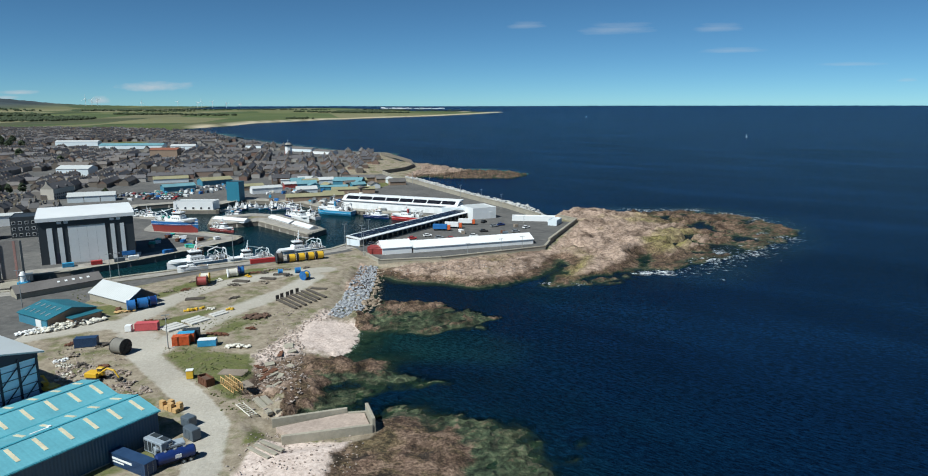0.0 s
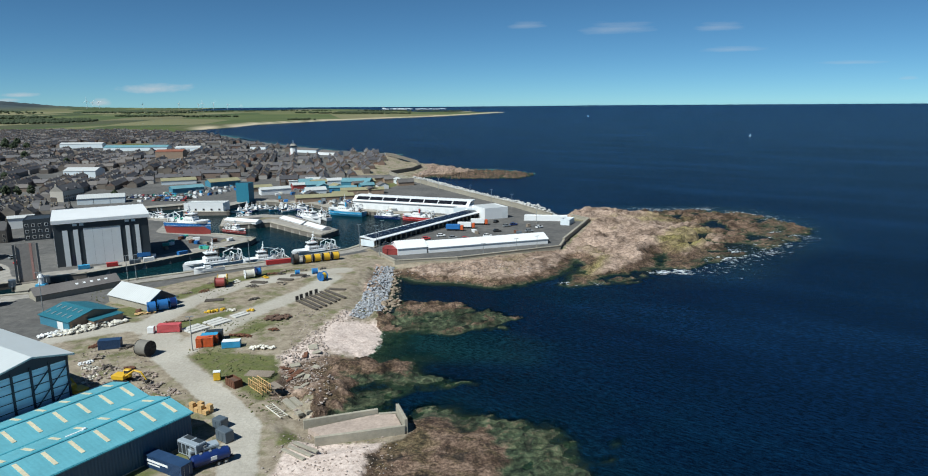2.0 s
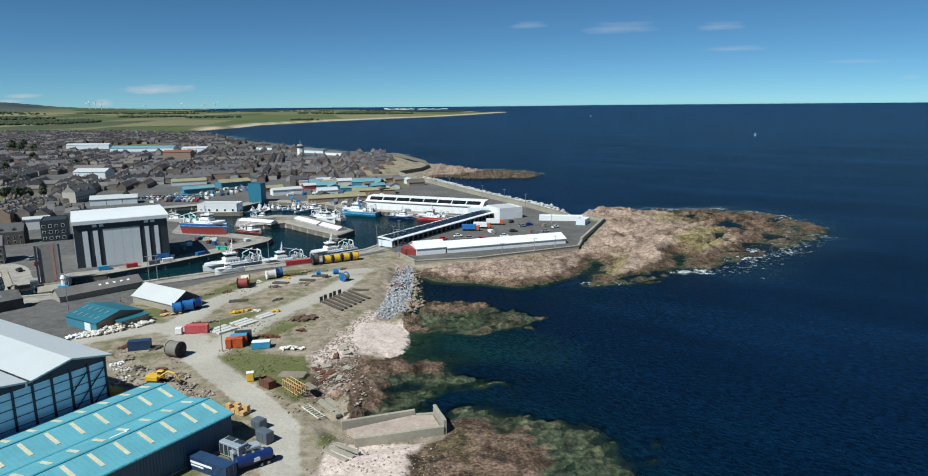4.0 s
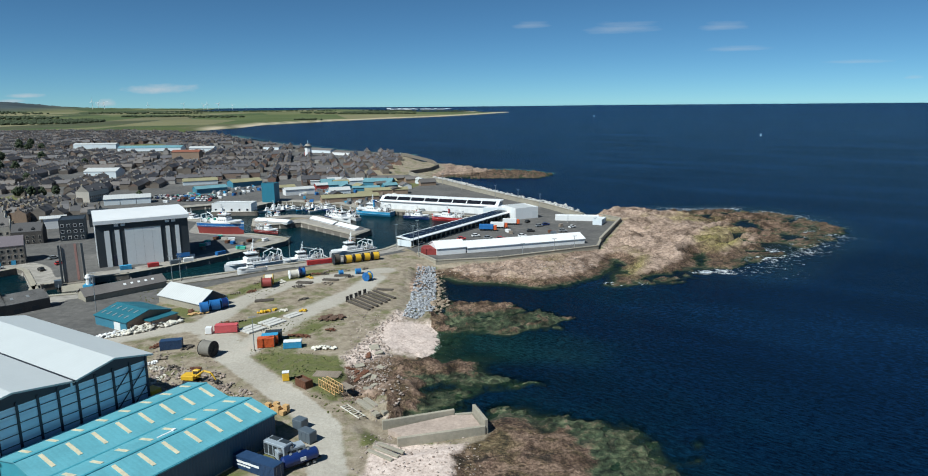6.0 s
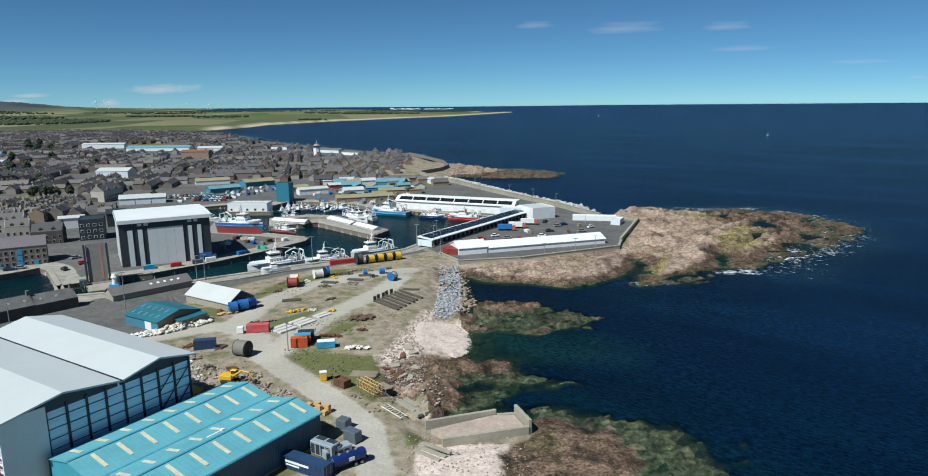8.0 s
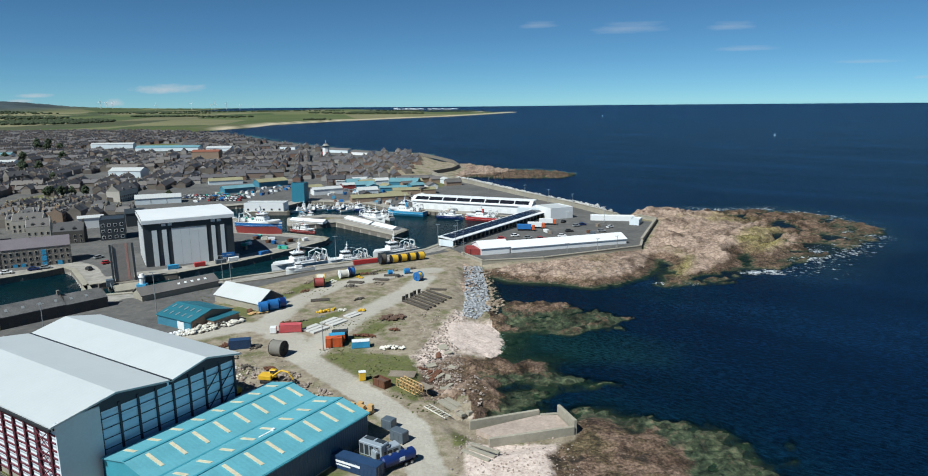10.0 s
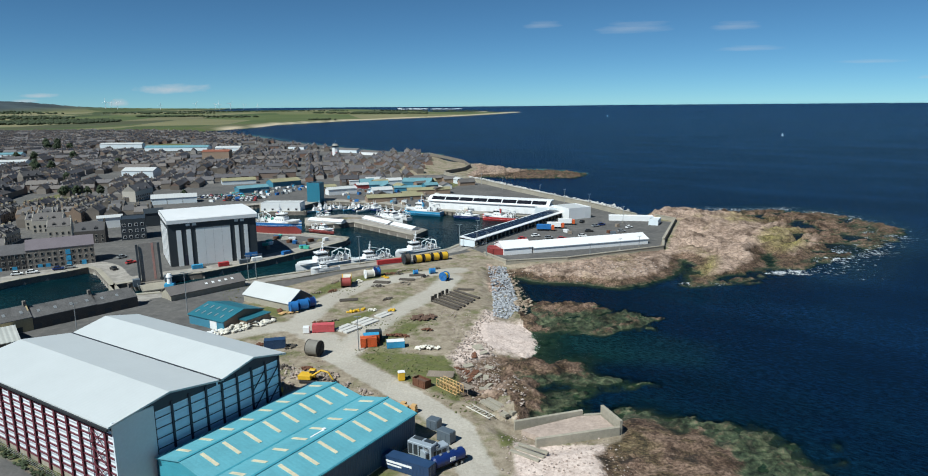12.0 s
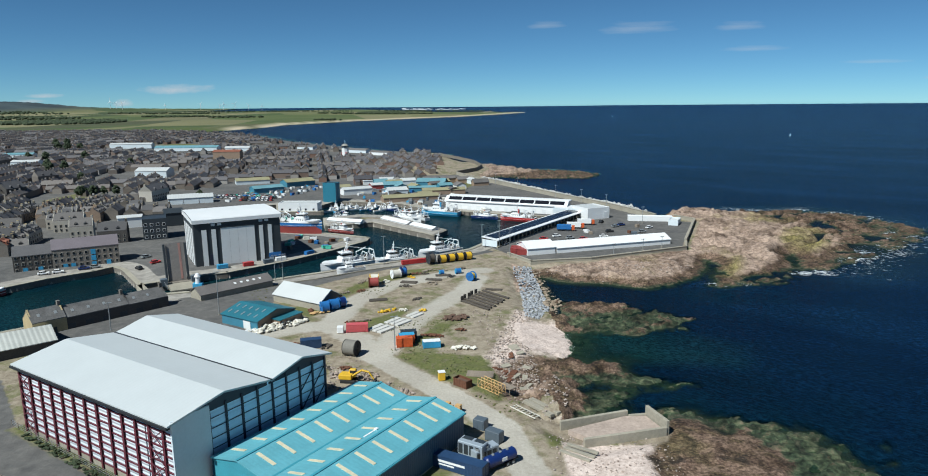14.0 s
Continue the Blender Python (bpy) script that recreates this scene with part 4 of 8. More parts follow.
        extrude(bm, [(-hx + 0.5, y0 + 0.2, ev - 0.9), (-hx + 0.5, y1 - 0.2, ev - 0.9), (-hx + 0.5, y1 - 0.2, ev), (-hx + 0.5, ym, rg - 0.05), (-hx + 0.5, y0 + 0.2, ev)], (0.25, 0, 0))
        part("gable_panel", mended(bm), PALE, hall)
    part("gutter", boxes((-hx - 0.4, hx + 0.4, -hy - 1.0, -hy - 0.6, ev - 0.35, ev + 0.1)), DARK_FLASH, hall, "black eaves gutter")
    part("valley_gutter", boxes((-hx - 0.4, hx + 0.42, mid - 0.25, mid + 0.25, ev + 0.3, ev + 0.5)), DARK_FLASH, hall, "dark gutter between the two roofs")


def turquoise_shed():
    shed = thing("warehouse", "turquoise twin-gabled warehouse with yellowed rooflights and navy walls", "warehouse", pose(-62.1, 120.7, 2.0, 0, 0, -31.6))
    w, l, ev, rg = 28.2, 37.0, 6.35, 7.8
    part("wall", boxes((-0.35, -0.05, -l, -0.3, 0.5, ev)), NAVY_WALL, shed, "ribbed navy sheet wall")
    part("wall", boxes((-w, -0.4, -0.4, -0.1, 0.5, ev)), NAVY_WALL, shed)
    part("wall", boxes((-w + 0.05, -w + 0.3, -l, -0.45, 0.5, ev)), NAVY_WALL, shed)
    part("wall", boxes((-w + 0.35, -0.4, -l + 0.1, -l + 0.4, 0.5, ev)), TURQ_TRIM, shed, "turquoise end wall")
    part("plinth", boxes((-w + 0.1, -0.1, -l + 0.15, -0.15, -0.3, 0.5)), CONCRETE, shed)
    for x0 in (-w, -w / 2):
        xm, x1 = x0 + w / 4, x0 + w / 2
        for xa, za, xb, zb in ((x0, ev, xm, rg), (xm, rg, x1, ev)):
            bm = bmesh.new()
            ring = [(xa, -l - 0.3, za), (xb, -l - 0.3, zb), (xb, -l - 0.3, zb + 0.18), (xa, -l - 0.3, za + 0.18)]
            slope = part("roof", mended(extrude(bm, ring, (0, l + 0.5, 0))), TURQ, shed, "faded turquoise sheet roof")
            k = (zb - za) / (xb - xa)
            for q in range(8):
                yq = -1.7 - q * 4.5 - (0.3 if k > 0 else 0)
                xs, run = (xa + 1.6, 3.6) if k > 0 else (xa + 0.8, 4.3)
                bm = bmesh.new()
                zs = za + k * (xs - xa) + 0.19
                ze = za + k * (xs + run - xa) + 0.19
                extrude(bm, [(xs, yq, zs), (xs, yq - 0.7, zs), (xs, yq - 0.7, zs + 0.06), (xs, yq, zs + 0.06)], (run, 0, ze - zs))
                part("rooflight", mended(bm), ROOFLIGHT, slope, "yellowed rooflight strip")
        part("ridge_cap", boxes((xm - 0.25, xm + 0.25, -l - 0.3, 0.22, rg + 0.1, rg + 0.28)), TURQ_TRIM, shed)
        for yy in (-l - 0.02, -0.34):
            bm = bmesh.new()
            extrude(bm, [(x0 + 0.1, yy, ev - 0.3), (x1 - 0.1, yy, ev - 0.3), (x1 - 0.1, yy, ev + 0.02), (xm, yy, rg - 0.02), (x0 + 0.1, yy, ev + 0.02)], (0, 0.24, 0))
            part("gable_panel", mended(bm), TURQ_TRIM, shed)
    part("valley_gutter", boxes((-w / 2 - 0.22, -w / 2 + 0.22, -l - 0.3, 0.22, ev + 0.13, ev + 0.26)), TURQ_TRIM, shed)
    part("gutter", boxes((0.0, 0.25, -l - 0.3, 0.22, ev - 0.15, ev + 0.1)), TURQ_TRIM, shed)
    # metal flue with a lean frame on the outer slope
    bm = boxes((-9.0, -8.7, -19.4, -16.2, rg - 0.6, rg - 0.1), (-9.1, -8.5, -16.4, -15.8, rg - 0.6, rg + 0.1))
    part("vent", bm, WHITE, shed, "white roof vent")


repair_hall()
turquoise_shed()


def lift_hall():
    hall = thing("ship_lift_hall", "tall grey and charcoal panelled ship hall beside the dock", "hall", pose(-175.5, 263, 1.6, 0, 0, 30.5))
    w, d, h = 35.0, 30.0, 19.2
    part("wall", boxes((0, w, 0, 0.4, 0, h)), CHARCOAL, hall, "charcoal front wall")
    part("wall", boxes((0, 0.4, 0.45, d, 0, h)), CHARCOAL, hall)
    part("wall", boxes((w - 0.4, w, 0.45, d, 0, h)), CHARCOAL, hall)
    part("wall", boxes((0.45, w - 0.45, d - 0.4, d, 0, h)), GREY_PANEL, hall)
    for a, b in ((0.085, 0.14), (0.195, 0.245), (0.745, 0.79), (0.85, 0.895)):
        part("panel", boxes((a * w, b * w, -0.25, 0.0, 0.2, 16.4)), GREY_PANEL, hall, "light grey panel")
        if a < 0.8 and a > 0.1:
            for q in (0.0, 0.07):
                part("vent", boxes(((a + q) * w, (a + q + 0.045) * w, -0.2, 0.0, 17.9, 18.9)), GREY_PANEL, hall)
    part("door", boxes((0.3 * w, 0.69 * w, -0.25, 0.0, 0.2, 16.7)), GREY_PANEL, hall, "tall light grey sliding door")
    for k in range(1, 4):
        part("door_seam", boxes(((0.3 + 0.0975 * k) * w - 0.03, (0.3 + 0.0975 * k) * w + 0.03, -0.262, -0.25, 0.3, 16.6)), GREY, hall)
    part("door_frame", boxes((0.295 * w, 0.695 * w, -0.4, 0.0, 16.75, 17.1)), CHARCOAL, hall)
    for k in range(5):
        part("panel", boxes((-0.2, 0.0, 3 + 5.6 * k, 6.0 + 5.6 * k, 0.2, 16.6)), WHITE, hall, "white side panel")
    bm = bmesh.new()
    ring = [(-0.6, -0.8, h), (-0.6, -0.8, h + 1.5), (-0.6, -0.5, h + 1.9), (-0.6, d / 2, h + 2.3), (-0.6, d + 0.5, h + 1.9), (-0.6, d + 0.8, h + 1.5), (-0.6, d + 0.8, h)]
    part("roof", mended(extrude(bm, ring, (w + 1.2, 0, 0))), WHITE, hall, "white shallow roof with deep fascia")
    part("verge_trim", mended(extrude(bmesh.new(), [(-0.66, -0.9, h + 1.55), (-0.66, -0.55, h + 2.0), (-0.66, d / 2, h + 2.4), (-0.66, d + 0.55, h + 2.0), (-0.66, d + 0.5, h + 1.7), (-0.66, d / 2, h + 2.1), (-0.66, -0.4, h + 1.7)], (0.055, 0, 0))), CHARCOAL, hall, "black verge trim")
    part("side_door", boxes((0.16 * w, 0.19 * w, -0.32, 0.0, 0.1, 6.0)), STEEL_NAVY, hall)
    part("sign", boxes((0.84 * w, 0.99 * w, -0.55, -0.28, 2.2, 4.0)), BLUE, hall, "blue notice board")


lift_hall()


def simple_shed(name, label, category, m, l, w, ev, rg, wall, roof, end=None, group=""):
    """A gabled shed, ridge along its length (x), standing on its base."""
    s = thing(name, label, category, m, group)
    part("wall", boxes((0, l, 0, 0.3, 0, ev)), wall, s)
    part("wall", boxes((0, l, w - 0.3, w, 0, ev)), wall, s)
    for x in (0.02, l - 0.32):
        bm = bmesh.new()
        extrude(bm, [(x, 0.32, 0), (x, w - 0.32, 0), (x, w - 0.32, ev), (x, w / 2, rg - 0.05), (x, 0.32, ev)], (0.3, 0, 0))
        part("gable_wall", mended(bm), end or wall, s)
    part("roof", gable(bmesh.new(), 0, l, 0, w, ev, rg, 0.35, 0.2), roof, s)
    return s


# charcoal on the gable ends stands in for the shade on that side
wshed = simple_shed("storage_shed", "white roofed net store with gable ends coloured dark for shade", "shed", at(-128.8, 214.6, 2.8, -31.5), 21.5, 10.5, 2.7, 5.9, CONCRETE, WHITE_ROOF, CHARCOAL)
for k in range(6):
    part("rooflight", boxes((2.5 + 3.0 * k, 3.0 + 3.0 * k, -0.3, 2.0, 0, 0.05)), GREY_PANEL, wshed).matrix_basis = pose(0, 2.0, 4.05, 31.4)
tshed = simple_shed("workshop", "teal roofed workshop with brick gable walls", "workshop", at(-137.5, 191.6, 2.8, -30), 15.5, 15.0, 3.1, 5.0, TEAL_WALL, TEAL, BRICK)
part("annex", boxes((15.55, 19.0, 5.5, 14.5, 0, 2.5)), BRICK, tshed)
part("annex_roof", boxes((15.4, 19.3, 5.2, 14.8, 2.5, 2.72)), TEAL, tshed)
for k in range(5):
    for q in range(2):
        p = part("rooflight", boxes((1.2 + 2.8 * k, 1.7 + 2.8 * k, 0, 1.6, 0, 0.05)), GREY, tshed)
        p.matrix_basis = pose(0, 1.3 + 3.2 * q, 3.1 + (1.3 + 3.2 * q) * 0.2533 + 0.24, 14.2)
part("door", boxes((9.5, 12.5, -0.08, 0.0, 0, 2.6)), GREY_PANEL, tshed, "grey roller door")
low = simple_shed("quay_shed", "long low grey roofed quayside shed", "shed", at(-153.5, 214.5, 2.4, 47), 27, 8, 2.6, 4.6, CONCRETE, WARM_SLATE)
for k in range(5):
    part("rooflight", boxes((13 + 2.4 * k, 13.9 + 2.4 * k, 0, 0.9, 0, 0.05)), WHITE, low).matrix_basis = pose(0, 1.6, 3.65, 26.6)
simple_shed("storage_shed", "pale grey sheet roofed shed behind the hall", "shed", at(-200, 147, 2.2, 42), 34, 16, 3.4, 5.6, DARK_STONE, ribbed("grey_roof_sheet", (0.42, 0.43, 0.4), 1.2, 0, 0.05, 0.6, 0.15))


def old_store():
    s = thing("stone_store", "long dark stone store with slate roof beside the inner basin", "building", at(-187.5, 179.0, 2.2, 50.2))
    for k, (x0, x1, ev, rg) in enumerate(((0, 9, 4.6, 7.6), (9.0, 27, 4.2, 7.0), (27, 39.5, 4.0, 6.6))):
        bm = boxes((x0, x1, 0, 8.5, 0, ev))
        part("wall", bm, DARK_STONE if k else OCHRE, s, "" if k else "ochre rendered end")
        slope = part("roof", gable(bmesh.new(), x0 + 0.02, x1 - 0.02, 0, 8.5, ev, rg, 0.0, 0.22), STAINED_SLATE, s)
        for q in range(int((x1 - x0) / 4.5)):
            light = part("rooflight", boxes((0, 0.8, 0, 1.1, 0, 0.06)), GREY, slope)
            light.matrix_basis = pose(x0 + 2 + 4.5 * q, 1.6, ev + 1.6 * (rg - ev) / 4.25 + 0.24, math.degrees(math.atan((rg - ev) / 4.25)))
        for x in (x0 + 0.05, x1 - 0.45):
            bm = bmesh.new()
            extrude(bm, [(x, 0.1, ev), (x, 8.4, ev), (x, 4.25, rg + 0.5)], (0.4, 0, 0))
            part("gable_wall", mended(bm), OCHRE if k == 0 else DARK_STONE, s)
        part("chimney", boxes((x1 - 0.9, x1 - 0.1, 3.7, 4.8, rg - 0.6, rg + 1.4)), GRANITE, s)
    for k in range(7):
        part("door", boxes((4 + 5 * k, 6.2 + 5 * k, -0.08, 0.0, 0, 2.4)), CHARCOAL, s)


old_store()


def windowed(b, l, z0, rows, cols, ww, wh, dz, face, mat=None, name="window", x_off=0.0):
    """Panes with pale surrounds set on the wall at y = face."""
    sgn = -1 if face <= 0.1 else 1
    sur = mesh_of("window", boxes((-ww / 2 - 0.14, ww / 2 + 0.14, -0.05, 0.05, -0.14, wh + 0.14)), mat or RENDERED)
    pan = mesh_of("pane", boxes((-ww / 2, ww / 2, -0.03, 0.03, 0, wh)), GLASS)
    for r in range(rows):
        for c in range(cols):
            x = x_off + (c + 0.5) * l / cols
            w = again("window", sur, b, pose(x, face + sgn * 0.05, z0 + r * dz))
            again("pane", pan, w, pose(0, sgn * 0.05, 0))


def warehouse_row():
    b = thing("stone_warehouse", "four-storey dark stone warehouse with pale blue loading doors", "warehouse", at(-246, 254.5, 2.0, 31))
    for x0, l, ev, rg, roof in ((0, 13.5, 7.2, 10.4, SLATE), (13.6, 24.5, 8.4, 11.8, plain("violet_slate", (0.14, 0.12, 0.135), 0.7, 0, 0.2, 2, 0.2, 0.03))):
        part("wall", boxes((x0, x0 + l, 0, 11, 0, ev)), GRANITE if x0 else DARK_STONE, b)
        part("roof", gable(bmesh.new(), x0, x0 + l, 0, 11, ev, rg, 0.15, 0.25), roof, b)
        for x in (x0 + 0.1, x0 + l - 0.5):
            bm = bmesh.new()
            extrude(bm, [(x, 0.1, ev), (x, 10.9, ev), (x, 5.5, rg)], (0.4, 0, 0))
            part("gable_wall", mended(bm), GRANITE, b)
        n = 6 if not x0 else 11
        windowed(b, l, 1.0, 3, n, 0.85, 1.1, 2.45, 0.0, x_off=x0)
    for x in (3.2, 8.4, 17.2, 20.0, 33.0):
        part("door", boxes((x, x + 1.7, -0.2, -0.11, 0.1, 2.3)), SKY_BLUE, b, "pale blue loading door")
    for k in range(3):
        part("door", boxes((27.5, 29.3, -0.2, -0.11, 0.1 + 2.6 * k, 2.2 + 2.6 * k)), SKY_BLUE, b, "pale blue loading door")


warehouse_row()


def bascule():
    b = thing("lifting_bridge", "raised bascule road bridge with dark girders", "bridge", at(-174.5, 243.5, 2.0, 33))
    leaf = part("deck", boxes((-3.2, 3.2, -0.3, 0.3, 0, 14.5)), plain("bridge_deck", (0.22, 0.2, 0.185), 0.8, 0, 0.25, 1.5, 0.3, 0.02), b, "worn tarmac leaf standing on end")
    leaf.matrix_basis = pose(0, 0, 0.6, -8)
    for x in (-3.8, 3.8):
        g = part("girder", boxes((x - 0.35, x + 0.35, -0.9, 0.9, -0.6, 14.2)), CHARCOAL, b)
        g.matrix_basis = pose(0, 0, 0.6, -8)
    line = part("road_marking", boxes((1.2, 2.0, -0.36, -0.3, 0.5, 14.3)), plain("pink_strip", (0.36, 0.2, 0.17), 0.8, 0, 0.3, 2, 0.4, 0.01), b)
    line.matrix_basis = pose(0, 0, 0.6, -8)
    part("pier", boxes((-6, 6, -3.2, 1.5, -5, 0.5)), QUAY_STONE, b)
    for x in (-5.4, 5.4):
        part("control_cabin", boxes((x - 1.2, x + 1.2, -4.5, -2.0, 0, 2.6)), MACHINE_GREY, b)
        bm = bmesh.new()
        for k in range(6):
            rod(bm, (x, -2 - 2.0 * k, 0.4), (x, -2 - 2.0 * k, 1.6), 0.06, sides=5)
        rod(bm, (x, -2, 1.6), (x, -12, 1.6), 0.06, sides=5)
        part("railing", bm, GREY, b)
    part("deck", boxes((-4.6, 4.6, -14, -3.3, -0.1, 0.4)), CONCRETE, b, "fixed approach deck")


bascule()


# ---------------------------------------------------------------- quays and sea walls


def wall_run(name, path, z0, z1, thick, mat, label, closed=False, side=1, coping=None):
    """Straight lengths of wall along a line, each a piece of the setting."""
    pts = path + ([path[0]] if closed else [])
    for (ax, ay), (bx, by) in zip(pts, pts[1:]):
        l = math.hypot(bx - ax, by - ay)
        m = pose(ax, ay, 0, 0, 0, math.degrees(math.atan2(by - ay, bx - ax)))
        y0, y1 = (0, thick) if side > 0 else (-thick, 0)
        w = solo(name, boxes((-0.05, l + 0.05, y0, y1, z0, z1)), mat, label, "wall", kind="structure", m=m)
        if coping:
            part("coping", boxes((-0.1, l + 0.1, y0 - 0.15, y1 + 0.15, z1 + 0.004, z1 + 0.25)), coping, w)


wall_run("quay_wall", BASIN, -5, 2.25, 1.7, QUAY_STONE, "weathered stone quay wall", True, -1, CONCRETE)
wall_run("quay_wall", INNER, -5, 2.25, 1.7, QUAY_STONE, "weathered stone quay wall", True, 1, CONCRETE)
wall_run("quay_wall", JETTY, -5, 2.45, 1.7, QUAY_STONE, "piled concrete jetty wall", True, 1, CONCRETE)
wall_run("sea_wall", [(-47, 283), (-38, 267), (-12, 272.5), (34.3, 294.5), (38, 307)], 0.3, 4.1, 0.8, CONCRETE, "stained concrete harbour wall above the rocks", coping=CONCRETE)
wall_run("sea_wall", [(38, 307.4), (60, 364), (52, 376)], 1.5, 4.9, 0.9, CONCRETE, "stepped concrete wall round the pier head", coping=CONCRETE)
wall_run("sea_wall", [(41, 374), (24, 414), (-2, 462), (-27, 511), (-42.5, 544), (-69, 592), (-80, 622)], 1.5, 5.8, 0.9, CONCRETE, "long concrete breakwater parapet", coping=CONCRETE)
wall_run("sea_wall", [(-80, 622), (-62, 655), (-56, 690), (-64, 742), (-86, 802), (-112, 860)], 3, 6.5, 0.8, QUAY_STONE, "stone sea wall below the houses")
wall_run("quay_road_wall", [(-133.5, 235.4), (-120, 243.6), (-108, 253.4), (-95, 262)], 2.0, 3.3, 0.5, CONCRETE, "low weathered concrete wall beside the quay road")
for a, b in zip(BASIN[9:13], BASIN[10:14]):
    n = int(math.hypot(b[0] - a[0], b[1] - a[1]) / 3.2)
    pile_me = mesh_of("pile", boxes((-0.3, 0.3, -0.3, 0.3, -3, 2.1)), DARK_STONE)
    row = thing("fender_piles", "row of dark timber fender piles on the quay face", "fender", pose(0, 0, 0))
    for k in range(n):
        t = (k + 0.5) / n
        ox, oy = (b[1] - a[1]), -(b[0] - a[0])
        q = math.hypot(ox, oy)
        again("pile", pile_me, row, pose(a[0] + (b[0] - a[0]) * t - ox / q * 0.35, a[1] + (b[1] - a[1]) * t - oy / q * 0.35, 0))


def slipway():
    s = thing("slipway", "old concrete slip basin filled with pink rubble", "slipway", pose(0, 0, 0))
    def seg(a, b, z0, z1, t=0.7):
        l = math.hypot(b[0] - a[0], b[1] - a[1])
        w = part("wall", bevel(boxes((0, l, -t / 2, t / 2, z0, z1)), 0.06), CONCRETE, s)
        w.matrix_basis = pose(a[0], a[1], 0, 0, 0, math.degrees(math.atan2(b[1] - a[1], b[0] - a[0])))
    seg((-42.4, 128.4), (-27.4, 133.6), -0.5, 2.9)
    seg((-27.2, 133.0), (-23.2, 133.6), -0.5, 2.1)
    seg((-23.2, 133.9), (-20.6, 126.6), -0.5, 3.9)
    seg((-20.9, 126.6), (-38.5, 121.6), -0.5, 2.6)
    bm = bmesh.new()
    extrude(bm, [(-41, 126.5, -0.3), (-36.5, 122.6, -0.3), (-21.4, 126.9, -0.3), (-23.6, 133.0, -0.3), (-28, 132.8, -0.3)], (0, 0, 2.2))
    part("floor", mended(bm), RUBBLE, s, "rubble filled floor")


slipway()

# ---------------------------------------------------------------- loose stones


def stone_mesh(seed, mat, name="stone"):
    rng = random.Random(seed)
    bm = bmesh.new()
    bmesh.ops.create_icosphere(bm, subdivisions=1, radius=0.5)
    for v in bm.verts:
        v.co *= 0.7 + 0.55 * rng.random()
        v.co.z *= 0.75
    return mesh_of(name, bm, mat)


def scatter(poly, n, seed):
    rng = random.Random(seed)
    p = np.array(poly)
    lo, hi = p.min(0), p.max(0)
    out = []
    while len(out) < n:
        xs, ys = np.array([[rng.uniform(lo[0], hi[0])]]), np.array([[rng.uniform(lo[1], hi[1])]])
        if signed(poly, xs, ys)[0, 0] > 0:
            out.append((float(xs[0, 0]), float(ys[0, 0])))
    z, _, _ = heights(np.array([[q[0] for q in out]]), np.array([[q[1] for q in out]]))
    return [(q[0], q[1], float(h)) for q, h in zip(out, z[0])]


def joined_stones(name, spots, lo, hi, mat, label, parent, seed, sink=0.1):
    """Many small stones in one mesh."""
    rng = random.Random(seed)
    base = []
    for k in range(6):
        me = stone_mesh(seed * 10 + k, mat)
        base.append((np.array([v.co[:] for v in me.vertices]), [tuple(p.vertices) for p in me.polygons]))
        bpy.data.meshes.remove(me)
    verts, faces = [], []
    for x, y, z in spots:
        v, f = base[rng.randrange(6)]
        d = lo + (hi - lo) * rng.random() ** 2
        a = rng.random() * 6.283
        r = np.array([[math.cos(a), -math.sin(a), 0], [math.sin(a), math.cos(a), 0], [0, 0, 1]])
        w = (v * np.array([1, 0.6 + 0.4 * rng.random(), 0.6 + 0.4 * rng.random()])) @ r.T * d + (x, y, z + d * (0.3 - sink))
        o = len(verts)
        faces += [tuple(k + o for k in q) for q in f]
        verts += w.tolist()
    me = bpy.data.meshes.new(name)
    me.from_pydata(verts, [], faces)
    me.materials.append(mat)
    ob = new(name, me)
    if parent:
        ob.parent = parent
        ob["kind"] = "stuff"
        ob["label"] = label
    else:
        tagged(ob, label, "rocks", kind="stuff")
    return ob


def varied(name, colours, rough=0.85):
    """Stones that differ in tint from lump to lump."""
    m, nodes, links, bsdf = material(name)
    co = place(nodes)
    isl = nodes.new("ShaderNodeNewGeometry").outputs["Random Per Island"]
    step = 1.0 / (len(colours) - 1)
    c = ramp(nodes, links, isl, [(k * step, q) for k, q in enumerate(colours)])
    fine = noise_tex(nodes, links, co, 1.5, 5)
    c = mix(nodes, links, 0.35, c, ramp(nodes, links, fine, [(0.3, shade(colours[0], 0.5)), (0.7, shade(colours[-1], 1.15))]))
    links.new(c, bsdf.inputs["Base Color"])
    bsdf.inputs["Roughness"].default_value = rough
    bump(nodes, links, bsdf, fine, 0.6, 0.08)
    return m


MIXED = varied("mixed_rubble", [(0.15, 0.115, 0.095), (0.36, 0.285, 0.24), (0.26, 0.235, 0.215), (0.5, 0.42, 0.37), (0.3, 0.24, 0.2)])
PALE_STONE = varied("pale_armour", [(0.25, 0.25, 0.25), (0.4, 0.4, 0.39), (0.55, 0.54, 0.52)])
BLUE_STONE = varied("blue_armour", [(0.17, 0.18, 0.195), (0.29, 0.305, 0.33), (0.44, 0.455, 0.48)])
armour = thing("rock_armour", "bank of blue-grey quarried boulders on the shore", "rocks", pose(0, 0, 0))
kinds = [stone_mesh(100 + k, STONE, "boulder") for k in range(8)]
rng = random.Random(5)
ARMOUR = [(-45.5, 265), (-38, 265), (-36.6, 240), (-36, 218), (-36.5, 210), (-40.5, 199), (-45, 199), (-44.5, 218), (-44.5, 240)]
